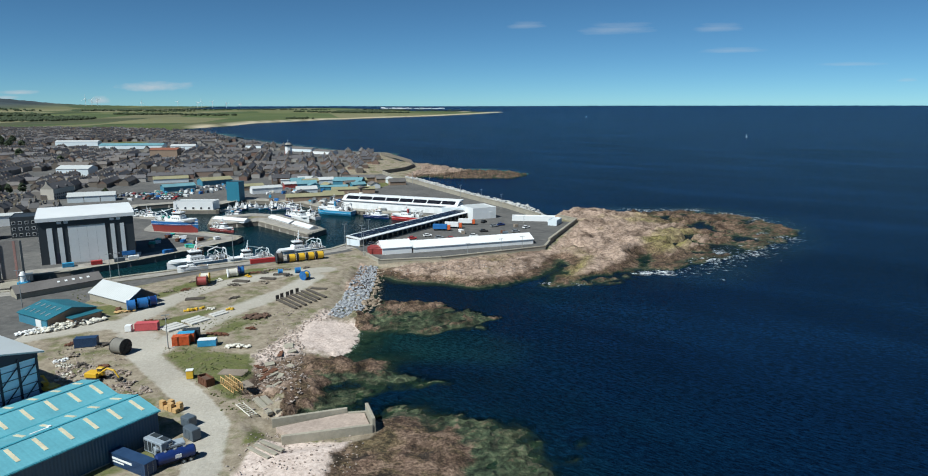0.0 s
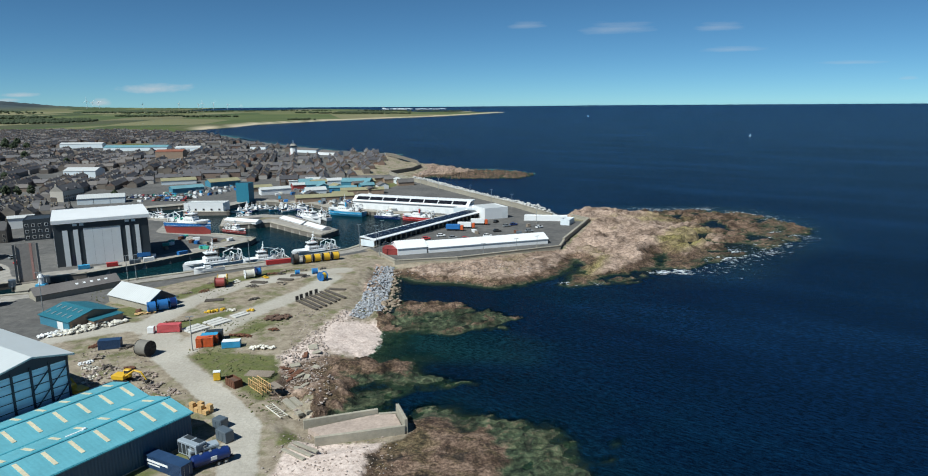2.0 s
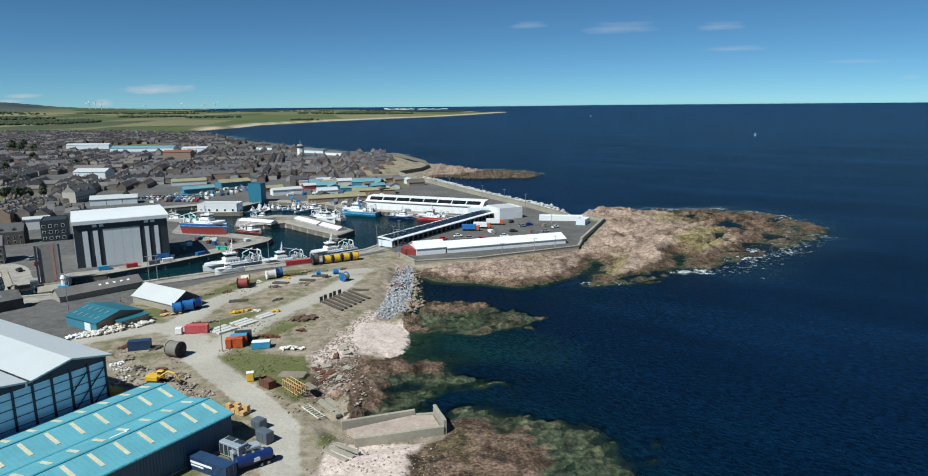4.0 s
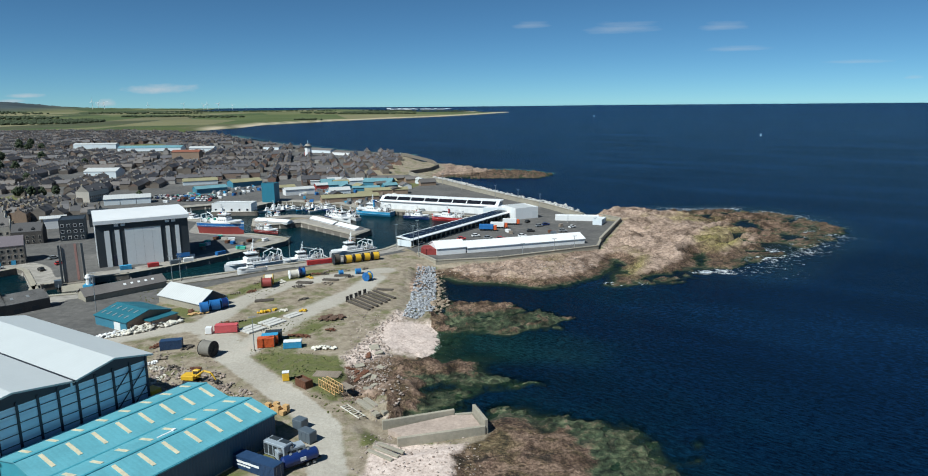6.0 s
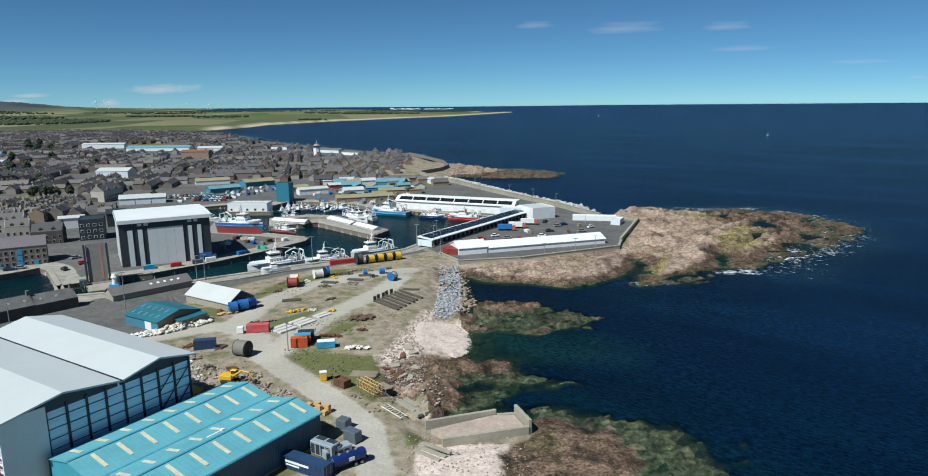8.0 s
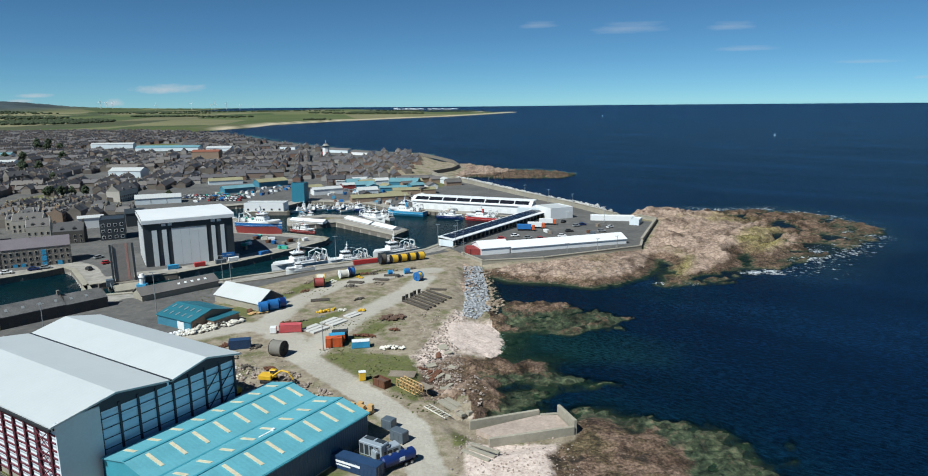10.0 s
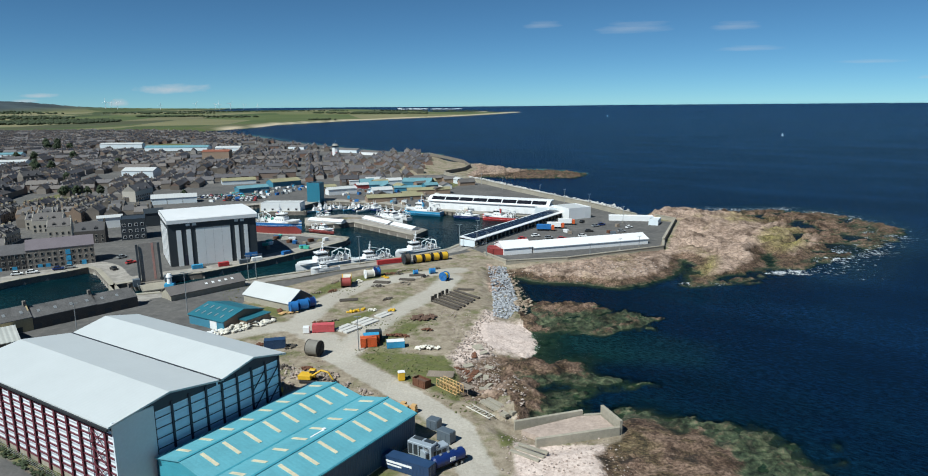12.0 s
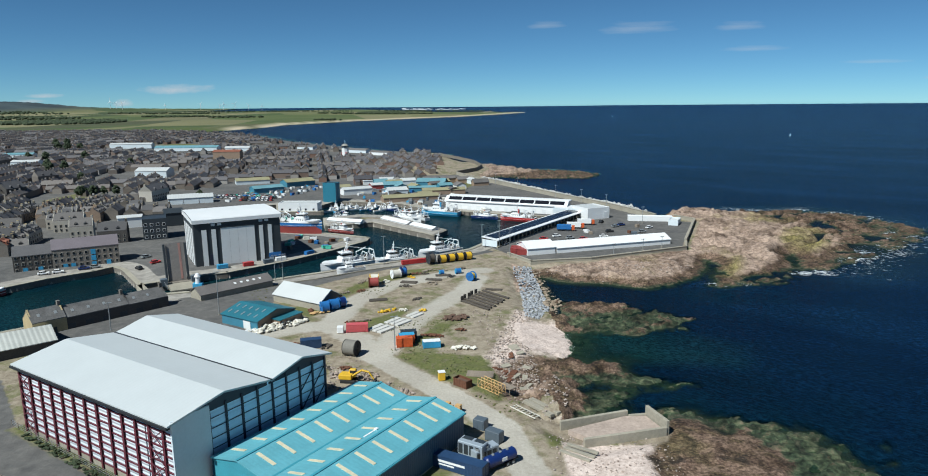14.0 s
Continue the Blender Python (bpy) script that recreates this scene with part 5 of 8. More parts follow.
for x, y, z in scatter(ARMOUR, 300, 7):
    d = 0.9 + 0.9 * rng.random()
    b = again("boulder", kinds[rng.randrange(8)], armour)
    b.matrix_basis = pose(x, y, max(z - 0.6, 0) + 0.1 + 0.5 * rng.random(), rng.random() * 360, rng.random() * 60, rng.random() * 360) @ Matrix.Diagonal((d, d * 0.8, d * 0.8, 1))
joined_stones("boulder_fill", scatter(ARMOUR, 1500, 9), 0.4, 1.2, BLUE_STONE, "smaller boulders filling the gaps", armour, 3)
BREAK = [(47, 398), (38, 432), (23, 458), (8, 485), (-8, 520), (-26, 556), (-46, 598), (-58, 596), (-40, 552), (-24, 513), (1, 464), (27, 416), (41, 386)]
joined_stones("rock_armour", scatter(BREAK, 1300, 12), 1.2, 3.2, PALE_STONE, "pale boulders heaped against the breakwater", None, 4, -0.2)
joined_stones("beach_rubble", scatter(RUBBLY, 1100, 21), 0.1, 0.8, MIXED, "broken pink and grey stones strewn over the upper beach", None, 6)
joined_stones("beach_rubble", scatter([(-52, 150), (-40, 156), (-38, 142), (-42, 130), (-50, 133)], 220, 23), 0.2, 1.0, MIXED, "tumbled slabs and stones below the track", None, 7)
joined_stones("beach_rubble", scatter([(-45, 126), (-22, 126), (-22, 108), (-30, 96), (-47, 100)], 600, 25), 0.12, 0.6, MIXED, "stones and spoil around the old slipway", None, 8)
joined_stones("shore_rocks", scatter([(-37.5, 262), (-35, 262), (-32.5, 240), (-31, 214), (-36.5, 206), (-37, 216), (-37.2, 240)], 170, 26), 0.7, 2.2, varied("brown_shore_stone", [(0.13, 0.1, 0.07), (0.26, 0.2, 0.14), (0.36, 0.29, 0.22)]), "brown boulders at the foot of the bank", None, 11)
joined_stones("shore_rocks", scatter([(-34, 262), (20, 272), (32, 270), (16, 254), (-8, 246), (-30, 254)], 250, 27), 0.2, 1.0, MIXED, "loose stones on the granite shelf", None, 9)
joined_stones("yard_rubble", scatter([(-102, 160), (-84, 150), (-72, 143), (-80, 138), (-92, 142), (-104, 150)], 420, 29), 0.2, 1.3, MIXED, "heaps of broken stone beside the diggers", None, 10)

rng = random.Random(19)
for k, (x, y, z) in enumerate(scatter([(-55, 160), (-50, 172), (-46, 168), (-46, 150), (-50, 146)], 16, 81)):
    kind = CONCRETE if k % 3 else RUST
    chunk = bevel(boxes((-1.0 - 0.5 * rng.random(), 1.2, -0.7, 0.6 + 0.4 * rng.random(), -0.2, 0.15)), 0.06)
    solo("broken_slab", chunk, kind, "tilted slab of broken concrete on the bank" if k % 3 else "rusty steel plate lying on the bank", "slab", "broken slabs", m=pose(x, y, z + 0.15, rng.uniform(-16, 16), rng.uniform(-16, 16), rng.random() * 180))
TUFT = varied("rough_grass", [(0.055, 0.075, 0.022), (0.09, 0.11, 0.035), (0.17, 0.15, 0.07)], 0.95)
for k, (zone, n) in enumerate((([(-84, 169), (-78, 174), (-68, 169), (-59, 161), (-51, 143), (-48, 134), (-54, 132), (-60, 140), (-69, 151), (-77, 160)], 420), ([(-89, 184), (-81, 200), (-71, 195), (-59, 200), (-65, 184)], 160), ([(-107, 228), (-98, 244), (-90, 236), (-96, 214)], 110), ([(-147, 236), (-127, 236), (-121, 208), (-136, 214)], 120))):
    joined_stones("grass_tufts", scatter(zone, n, 61 + k), 0.25, 0.8, TUFT, "rough tufts of grass and weeds in the yard", None, 41 + k, 0.22)
joined_stones("yard_rubble", scatter([(-63, 205), (-52, 205), (-46, 165), (-44, 145), (-50, 148), (-58, 178)], 520, 71), 0.12, 0.7, MIXED, "scattered stone and scrap above the beach", None, 47)
joined_stones("yard_rubble", scatter([(-112, 172), (-92, 166), (-84, 152), (-96, 150), (-110, 160)], 260, 73), 0.12, 0.7, MIXED, "broken spoil beside the great hall", None, 48)


def slip_rail(m, l):
    o = thing("old_slip_track", "weathered concrete track beams of the old slip on the rocks", "concrete track", m)
    for dx in (-0.75, 0.75):
        part("beam", boxes((dx - 0.22, dx + 0.22, 0, l, -1.2, 0.12)), DARK_STONE, o)
    part("bed", boxes((-0.44, 0.44, 0, l, -1.2, -0.1)), DARK_STONE, o)


slip_rail(at(-13.5, 112.5, 0.55, -20.5), 12.5)

# ---------------------------------------------------------------- yard things


def container(name, label, m, mat, l=6.06, w=2.44, h=2.59, top=None, group="shipping containers"):
    c = thing(name, label, "container", m, group)
    bm = boxes((0.06, l - 0.06, 0.06, w - 0.06, 0.12, h - 0.04))
    n = int(l / 0.3)
    for k in range(n):
        x = 0.12 + (l - 0.24) * (k + 0.5) / n
        box(bm, x - 0.07, x + 0.07, 0.02, 0.06, 0.15, h - 0.12)
        box(bm, x - 0.07, x + 0.07, w - 0.06, w - 0.02, 0.15, h - 0.12)
    part("body", bm, mat, c)
    part("roof", boxes((0.02, l - 0.02, 0.02, w - 0.02, h - 0.04, h + 0.01)), top or mat, c)
    post = mesh_of("corner_post", boxes((-0.08, 0.08, -0.08, 0.08, 0, h + 0.03)), mat)
    for x in (0.08, l - 0.08):
        for y in (0.08, w - 0.08):
            again("corner_post", post, c, pose(x, y, 0))
    for y0 in (0.14, w / 2 + 0.02):
        d = part("door", boxes((l - 0.06, l + 0.0, y0, y0 + w / 2 - 0.16, 0.16, h - 0.14)), mat, c)
        part("lock_bar", boxes((l + 0.002, l + 0.05, y0 + 0.45, y0 + 0.5, 0.2, h - 0.2)), GREY, d)
    return c


container("shipping_container", "orange-red site container on the grass verge", at(-81.6, 170.2, None, 12), ORANGE, 4.4)
container("shipping_container", "white-blue roofed orange container behind another", at(-81.3, 172.9, None, 12), ORANGE, 4.4, top=SKY_BLUE)
container("shipping_container", "dark green container beside the light pole", at(-81.0, 175.6, None, 12), CHARCOAL, 4.4)
container("shipping_container", "bright blue open-topped waste container", at(-74.4, 169.6, None, 10), SKY_BLUE, 4.8, h=1.9, top=WHITE)
container("shipping_container", "faded red container on the gravel", at(-97.8, 182.4, None, 8), FADED_RED, 6.3, h=2.3)
container("shipping_container", "navy blue container at the yard edge", at(-107.5, 168.8, None, 14), NAVY, 5.6)
long_box = container("shipping_container", "long navy container beside the warehouse with pale lettering bars", at(-69.5, 112.5, None, -28), NAVY, 12.2)
for x, w, z0, z1 in ((3.0, 5.6, 1.45, 1.9), (3.0, 3.4, 0.9, 1.2)):
    part("lettering_bar", boxes((x, x + w, -0.012, 0.018, z0, z1)), WHITE, long_box, "pale lettering bar")
for k, (x, y, z) in enumerate(((-45.5, 286.5, 2.9), (-45.0, 289.4, 2.9), (-44.5, 283.4, 2.9))):
    container("shipping_container", "maroon container stacked beside the harbour wall", at(x, y, z, -6), MAROON, 6.06, group="maroon containers")
tk = thing("tank", "white plastic tank cube beside a red container", "tank", at(-99.5, 182.6, None, 8))
part("body", bevel(boxes((-0.9, 0.9, -0.9, 0.9, 0.15, 2.0)), 0.12, 2), WHITE, tk)
part("pallet", boxes((-0.95, 0.95, -0.95, 0.95, 0, 0.15)), OLD_TIMBER, tk)


def reel(label, m, r, width, flange, core, core_r=0.55, group="cable reels", spokes=True):
    """A drum with two flanges, its axle along x."""
    o = thing("cable_reel", label, "reel", m, group)
    part("drum", rod(bmesh.new(), (-width / 2, 0, r), (width / 2, 0, r), r * core_r, sides=24), core, o)
    for x in (-width / 2, width / 2):
        bm = bmesh.new()
        rod(bm, (x - 0.07, 0, r), (x + 0.07, 0, r), r, sides=28)
        f = part("flange", bm, flange, o)
        if spokes:
            for a in range(4):
                t = a * math.pi / 4
                bm = bmesh.new()
                s = 0.1 if x > 0 else -0.1
                rod(bm, (x + s, math.cos(t) * r * 0.97, r + math.sin(t) * r * 0.97), (x + s, -math.cos(t) * r * 0.97, r - math.sin(t) * r * 0.97), r * 0.045, sides=6)
                part("spoke", bm, flange, f)
    part("hub", rod(bmesh.new(), (-width / 2 - 0.16, 0, r), (width / 2 + 0.16, 0, r), r * 0.13, sides=12), BLACK, o)
    return o


reel("large black and grey pipe reel on its rim", at(-93.0, 165.4, None, -18), 2.1, 3.4, BLACK, plain("weathered_drum", (0.17, 0.16, 0.14), 0.8, 0, 0.2, 2, 0.4, 0.02), 0.97)
reel("blue reel with yellow drum on the gravel", at(-62.2, 240.6, None, 60), 1.7, 2.2, BLUE, YELLOW, 0.7)
reel("small blue cable drum", at(-73.8, 249, None, 20), 1.0, 1.5, SKY_BLUE, BLUE, 0.9)
reel("small blue cable drum", at(-67.5, 251, None, 20), 1.1, 2.0, SKY_BLUE, BLUE, 0.9)
reel("white drum on blue stand", at(-91.0, 244.5, None, 30), 1.7, 3.2, WHITE, CANVAS, 0.85)
reel("blue reel beside a white drum", at(-88.5, 247.5, None, 30), 1.9, 1.6, DEEP_BLUE, BLUE, 0.7)
reel("rust-brown reel with yellow banded rope", at(-97.5, 232.0, None, 12), 1.9, 3.4, RUST, MAROON, 0.8)
reel("yellow and white striped rope reel", at(-97.8, 235.6, None, 12), 2.0, 3.0, YELLOW, CANVAS, 0.9)
reel("large dark steel reel in a row by the quay", at(-79.2, 267.0, None, 28), 2.4, 2.4, CHARCOAL, BROWN_STEEL, 0.75)
for k in range(4):
    reel("black and yellow hose reel in a row", at(-74.6 + 3.5 * k, 269.0 + 1.9 * k, None, 30), 1.75, 2.7, BLACK, YELLOW, 0.9, "hose reels")
reel("bright blue net drum wrapped in cover", at(-108.6, 202.4, None, 30), 1.8, 2.2, BLUE, BLUE, 0.93)
reel("bright blue net drum wrapped in cover", at(-106.2, 205.0, None, 34), 1.8, 2.6, BLUE, BLUE, 0.93)
reel("bright blue net drum wrapped in cover", at(-104.2, 207.6, None, 38), 1.7, 2.0, BLUE, DEEP_BLUE, 0.93)


def lamp_pole(label, m, h, arms=2):
    p = thing("street_lamp", label, "lamp post", m, "lamp posts")
    part("pole", rod(bmesh.new(), (0, 0, 0), (0, 0, h), 0.16, 0.08, 8), GREY, p)
    part("base", rod(bmesh.new(), (0, 0, 0), (0, 0, 0.5), 0.28, 0.22, 8), CONCRETE, p)
    for k in range(arms):
        s = 1 if k else -1
        part("head", boxes((s * 0.1 if s > 0 else -1.0, 1.0 if s > 0 else -0.1, -0.16, 0.16, h - 0.05, h + 0.12)), GREY, p)
    return p


for x, y, h in ((-81.9, 168.6, 9.5), (-141.5, 199.5, 14), (-168.3, 185, 9), (-137, 243.5, 10), (-134.5, 245, 10), (-58, 301, 11), (-50, 300, 10), (-49.5, 318, 10), (-46, 280, 12), (-99, 269.5, 12),
                (20, 412, 9), (-6, 460, 9), (-30, 508, 9), (30, 360, 9), (8, 436, 9), (-46, 541, 9), (-1, 282, 5), (14, 292, 5), (24, 298, 5)):
    lamp_pole("slim grey lamp post with a twin head", at(x, y, None if y > 200 or x > -150 else 2.4, 20), h)


def digger(m, label):
    d = thing("excavator", label, "excavator", m, "excavators")
    for y in (-1.3, 0.7):
        part("track", bevel(boxes((-1.9, 1.9, y, y + 0.6, 0, 0.85)), 0.2, 2), BLACK, d)
    part("body", bevel(boxes((-2.2, 1.0, -1.3, 1.3, 0.95, 2.1)), 0.15, 2), YELLOW, d)
    cab = part("cab", bevel(boxes((0.0, 1.6, 0.2, 1.3, 1.0, 3.0)), 0.12), YELLOW, d)
    part("window", boxes((0.25, 1.64, 0.16, 1.34, 1.9, 2.8)), GLASS, cab)
    bm = bmesh.new()
    rod(bm, (0.9, -0.4, 1.6), (3.4, -0.4, 3.3), 0.3, 0.26, 6)
    rod(bm, (3.4, -0.4, 3.3), (5.2, -0.4, 2.9), 0.26, 0.22, 6)
    part("boom", bm, YELLOW, d)
    part("arm", rod(bmesh.new(), (5.2, -0.4, 2.9), (6.4, -0.4, 1.0), 0.2, 0.16, 6), YELLOW, d)
    part("bucket", bevel(boxes((6.1, 7.0, -1.0, 0.2, 0.3, 1.2)), 0.2), BLACK, d)


digger(at(-90.5, 148.8, None, -8), "yellow tracked excavator with its arm out over the rubble")
digger(at(-97.0, 141.5, None, 150), "yellow tracked excavator beside the great hall")


def slab_pile(m, n, l, w, t, mat, name, label, category, gap=0.25, each="slab"):
    o = thing(name, label, category, m)
    me = mesh_of(each, bevel(boxes((0, l, 0, w, 0, t)), 0.04), mat)
    for k in range(n):
        again(each, me, o, pose(0.15 * (k % 2), k * (w + gap), 0, 0, 0, (k % 3 - 1) * 1.5))
    return o


slab_pile(at(-87.6, 181.6, None, 56), 3, 6.2, 1.7, 0.5, plain("pale_concrete", (0.5, 0.49, 0.46), 0.8, 0, 0.12, 2, 0.5, 0.01), "concrete_slabs", "pale concrete slabs laid out in a row", "slabs")
slab_pile(at(-83.4, 188.0, None, 56), 3, 6.2, 1.7, 0.45, bpy.data.materials["pale_concrete"], "concrete_slabs", "pale concrete slabs laid out in a row", "slabs")
slab_pile(at(-79.6, 195.8, None, 56), 2, 5.2, 1.5, 0.35, bpy.data.materials["pale_concrete"], "concrete_slabs", "long pale slabs on the turf", "slabs")
beams = thing("pontoon_beams", "brown steel beams laid side by side with upright stops", "beams", at(-65.2, 213.0, None, 62))
bm_me = mesh_of("beam", bevel(boxes((0, 0.9, -13.2, 0, 0.25, 0.6), (0.1, 0.25, -13.0, -0.2, 0, 0.25), (0.65, 0.8, -13.0, -0.2, 0, 0.25)), 0.04), BROWN_STEEL)
st_me = mesh_of("stop", boxes((-0.1, 1.0, 0, 0.3, 0, 1.9)), BROWN_STEEL)
for k in range(7):
    q = pose(k * 2.4, 0.3 * (k % 2), 0, 0, 0, -20 - 0.7 * (k % 3))
    again("beam", bm_me, beams, q)
    if k < 5:
        again("stop", st_me, beams, q)
for x, y, t, n in ((-57.2, 227.4, -9, 2), (-79.5, 241, -10, 3), (-96, 213, 15, 4), (-76, 246.5, 5, 3), (-88.5, 237, -10, 4)):
    slab_pile(at(x, y, None, t), n, 6.0, 0.35, 0.5, BROWN_STEEL, "steel_beams", "loose stack of brown steel sections", "beams", 0.3, "beam")


def heap(name, label, category, m, n, r, mat, seed, size=(0.5, 1.1), flat=0.6):
    """A heap of soft lumps, one object for what cannot be counted."""
    rng = random.Random(seed)
    bm = bmesh.new()
    for k in range(n):
        a, q = rng.random() * 6.283, math.sqrt(rng.random())
        d = size[0] + (size[1] - size[0]) * rng.random()
        pos = Matrix.Translation((math.cos(a) * q * r[0], math.sin(a) * q * r[1], d * 0.35 + (1 - q) * rng.random() * r[2]))
        bmesh.ops.create_icosphere(bm, subdivisions=1, radius=0.5, matrix=pos @ Matrix.Rotation(rng.random() * 6, 4, "Z") @ Matrix.Diagonal((d, d * (0.6 + 0.5 * rng.random()), d * flat, 1)))
    for v in bm.verts:
        v.co += Vector((rng.uniform(-0.1, 0.1), rng.uniform(-0.1, 0.1), rng.uniform(-0.06, 0.06)))
    return solo(name, bm, mat, label, category, kind="stuff", m=m)


heap("bag_heap", "long heap of white fish boxes and bulk bags", "bags", at(-119.5, 186.8, None, 42), 190, (10.0, 2.4, 1.6), CANVAS, 31, (0.7, 1.5))
heap("bag_heap", "spilled white bags beside the workshop", "bags", at(-126.5, 181.5, None, 30), 90, (5, 2.0, 0.9), WHITE, 32, (0.5, 1.2))
heap("bag_heap", "white stones and bags on the verge", "bags", at(-63.5, 169.5, None, 5), 45, (3.4, 1.1, 0.8), CANVAS, 33, (0.6, 1.3))
heap("net_heap", "heap of brown nets on the ground", "nets", at(-66.5, 195.5, None, 20), 60, (4.2, 2.4, 0.4), SOIL, 34, (0.8, 1.8), 0.3)
heap("net_heap", "heap of brown nets on the ground", "nets", at(-72.5, 179.5, None, -10), 45, (3.6, 1.0, 0.5), RUST, 35, (0.6, 1.2), 0.4)
heap("net_heap", "small heap of rusty chain", "chain", at(-64.5, 184.5, None, -10), 25, (1.6, 0.9, 0.5), RUST, 36, (0.5, 1.0), 0.4)
for k, (x, y) in enumerate(((-89.5, 201.8), (-87.4, 203.6), (-77.5, 203.2))):
    heap("buoy_heap", "cluster of yellow mooring buoys", "buoys", at(x, y, None, 20), 9, (2.0, 0.7, 0.2), YELLOW, 40 + k, (0.8, 1.2), 0.9)
heap("buoy_heap", "cluster of white mooring buoys", "buoys", at(-83.5, 203.5, None, 0), 14, (1.8, 1.0, 0.2), CANVAS, 44, (0.6, 1.0), 0.8)
for k, (x, y, r) in enumerate(((-98, 191.5, 2.2), (-94, 193.5, 1.6), (-80.5, 216, 2.0), (-113, 203.5, 2.2), (-76.5, 236.5, 3.0), (-86.5, 232.5, 3.0), (-84, 250, 2.6), (-79, 255, 3), (-101, 170.5, 2.0), (-110, 171.5, 2.4), (-105, 164, 2.4), (-98.5, 157, 2.5), (-93, 156, 1.8))):
    heap("scrap_heap", "low heap of rusty scrap and planks", "scrap", at(x, y, None, 30 * k), 24, (r, r * 0.5, 0.3), (RUST, OLD_TIMBER, BROWN_STEEL)[k % 3], 60 + k, (0.4, 1.2), 0.4)
for k, (x, y, r, mat, what) in enumerate(((-110, 219, 2.4, BROWN_STEEL, "rusty steel sections"), (-106, 224, 2.0, OLD_TIMBER, "grey timber baulks"), (-101, 226, 2.2, RUST, "rusty chain and shackles"), (-103, 238, 2.6, OLD_TIMBER, "grey timber baulks"),
                                        (-94, 239, 2.4, CANVAS, "pale rope and floats"), (-85, 245, 2.0, YELLOW, "yellow floats"), (-81, 250.5, 2.4, BROWN_STEEL, "rusty steel sections"), (-74, 256, 2.2, OLD_TIMBER, "grey timber baulks"),
                                        (-70, 246, 1.8, BLACK, "black tyres"), (-66, 258, 1.6, BROWN_STEEL, "rusty steel sections"), (-99, 150, 2.8, CANVAS, "pale broken concrete"), (-94, 152, 2.4, RUBBLE, "pink rubble"), (-86, 152.5, 2.6, RUBBLE, "pink rubble"), (-103, 157, 2.4, CANVAS, "pale broken concrete"), (-82, 146, 2.0, RUBBLE, "pink rubble"), (-106, 160, 2.0, WHITE, "white plastic sacks"))):
    heap("yard_heap", "low heap of " + what + " in the yard", "heap", at(x, y, None, 27 * k), 34, (r, r * 0.55, 0.5), mat, 200 + k, (0.25, 0.9), 0.5)
for k, (x, y, r, mat) in enumerate(((-236, 482, 4, GREEN), (-230, 478, 4, SKY_BLUE), (-226, 486, 5, SKY_BLUE), (-220, 476, 4, GREEN), (-214, 484, 4, AQUA_NET), (-208, 470, 4, AQUA_NET), (-232, 494, 4, AQUA_NET), (-216, 462, 3, WHITE))):
    heap("net_heap", "heap of green and blue fishing nets on the dock", "nets", at(x, y, None, 40 * k), 36, (r, r * 0.6, 0.8), mat, 240 + k, (0.6, 1.8), 0.5)
heap("scrap_heap", "pale timber offcuts beside the net drums", "scrap", at(-110, 200.5, None, 20), 30, (3.0, 0.9, 0.3), TIMBER, 80, (0.5, 1.4), 0.3)


def pallets(m, nx, ny, nz, label, mat):
    o = thing("pallet_stack", label, "pallets", m)
    me = mesh_of("pallet", boxes((0, 1.2, 0, 1.0, 0.1, 0.16), (0, 1.2, 0, 0.12, 0, 0.1), (0, 1.2, 0.44, 0.56, 0, 0.1), (0, 1.2, 0.88, 1.0, 0, 0.1), (0, 1.2, 0.0, 0.9, 0.16, 0.9)), mat)
    for i in range(nx):
        for j in range(ny):
            for k in range(max(1, nz - (i + j) % 2)):
                again("crate", me, o, pose(i * 1.35, j * 1.15, k * 0.92))
    return o


pallets(at(-68.6, 134.0, None, -28), 4, 2, 2, "stacked fresh timber crates beside the road", TIMBER)
bn = thing("waste_bin", "yellow plant box on the verge", "bin", at(-68.3, 149.8, None, 15))
part("body", bevel(boxes((-0.8, 0.8, -0.7, 0.7, 0.1, 2.1)), 0.06), YELLOW, bn)
part("lid", boxes((-0.85, 0.85, -0.75, 0.75, 2.1, 2.22)), WHITE, bn)


def skip(m, label, mat):
    o = thing("skip", label, "skip", m)
    for n, r in (("side", (0, 4.2, 0, 0.08, 0, 1.9)), ("side", (0, 4.2, 2.0, 2.08, 0, 1.9)), ("end", (0, 0.08, 0.08, 2.0, 0, 1.9)), ("end", (4.12, 4.2, 0.08, 2.0, 0, 1.9)), ("floor", (0.08, 4.12, 0.08, 2.0, 0, 0.1))):
        part(n, boxes(r), mat, o)
    for k in range(5):
        part("rib", boxes((0.3 + 0.85 * k, 0.42 + 0.85 * k, -0.07, 0.0, 0, 1.9)), mat, o)
    part("load", boxes((0.1, 4.1, 0.1, 1.98, 0.1, 1.3)), SOIL, o)


skip(at(-65.4, 147.2, None, -42), "rusty open skip full of scrap", RUST)
tf = thing("timber_frame", "pale timber lattice frames lying by the road", "frame", at(-59.6, 146.4, None, -47))
for k in range(3):
    bm = bmesh.new()
    for q in range(7):
        rod(bm, (q * 1.15, k * 1.1, 0), (q * 1.15, k * 1.1, 1.9), 0.09, sides=4)
        if q < 6:
            rod(bm, (q * 1.15, k * 1.1, 0), (q * 1.15 + 1.15, k * 1.1, 1.9), 0.07, sides=4)
    rod(bm, (0, k * 1.1, 1.9), (6.9, k * 1.1, 1.9), 0.1, sides=4)
    rod(bm, (0, k * 1.1, 0.1), (6.9, k * 1.1, 0.1), 0.1, sides=4)
    part("truss", bm, TIMBER, tf)
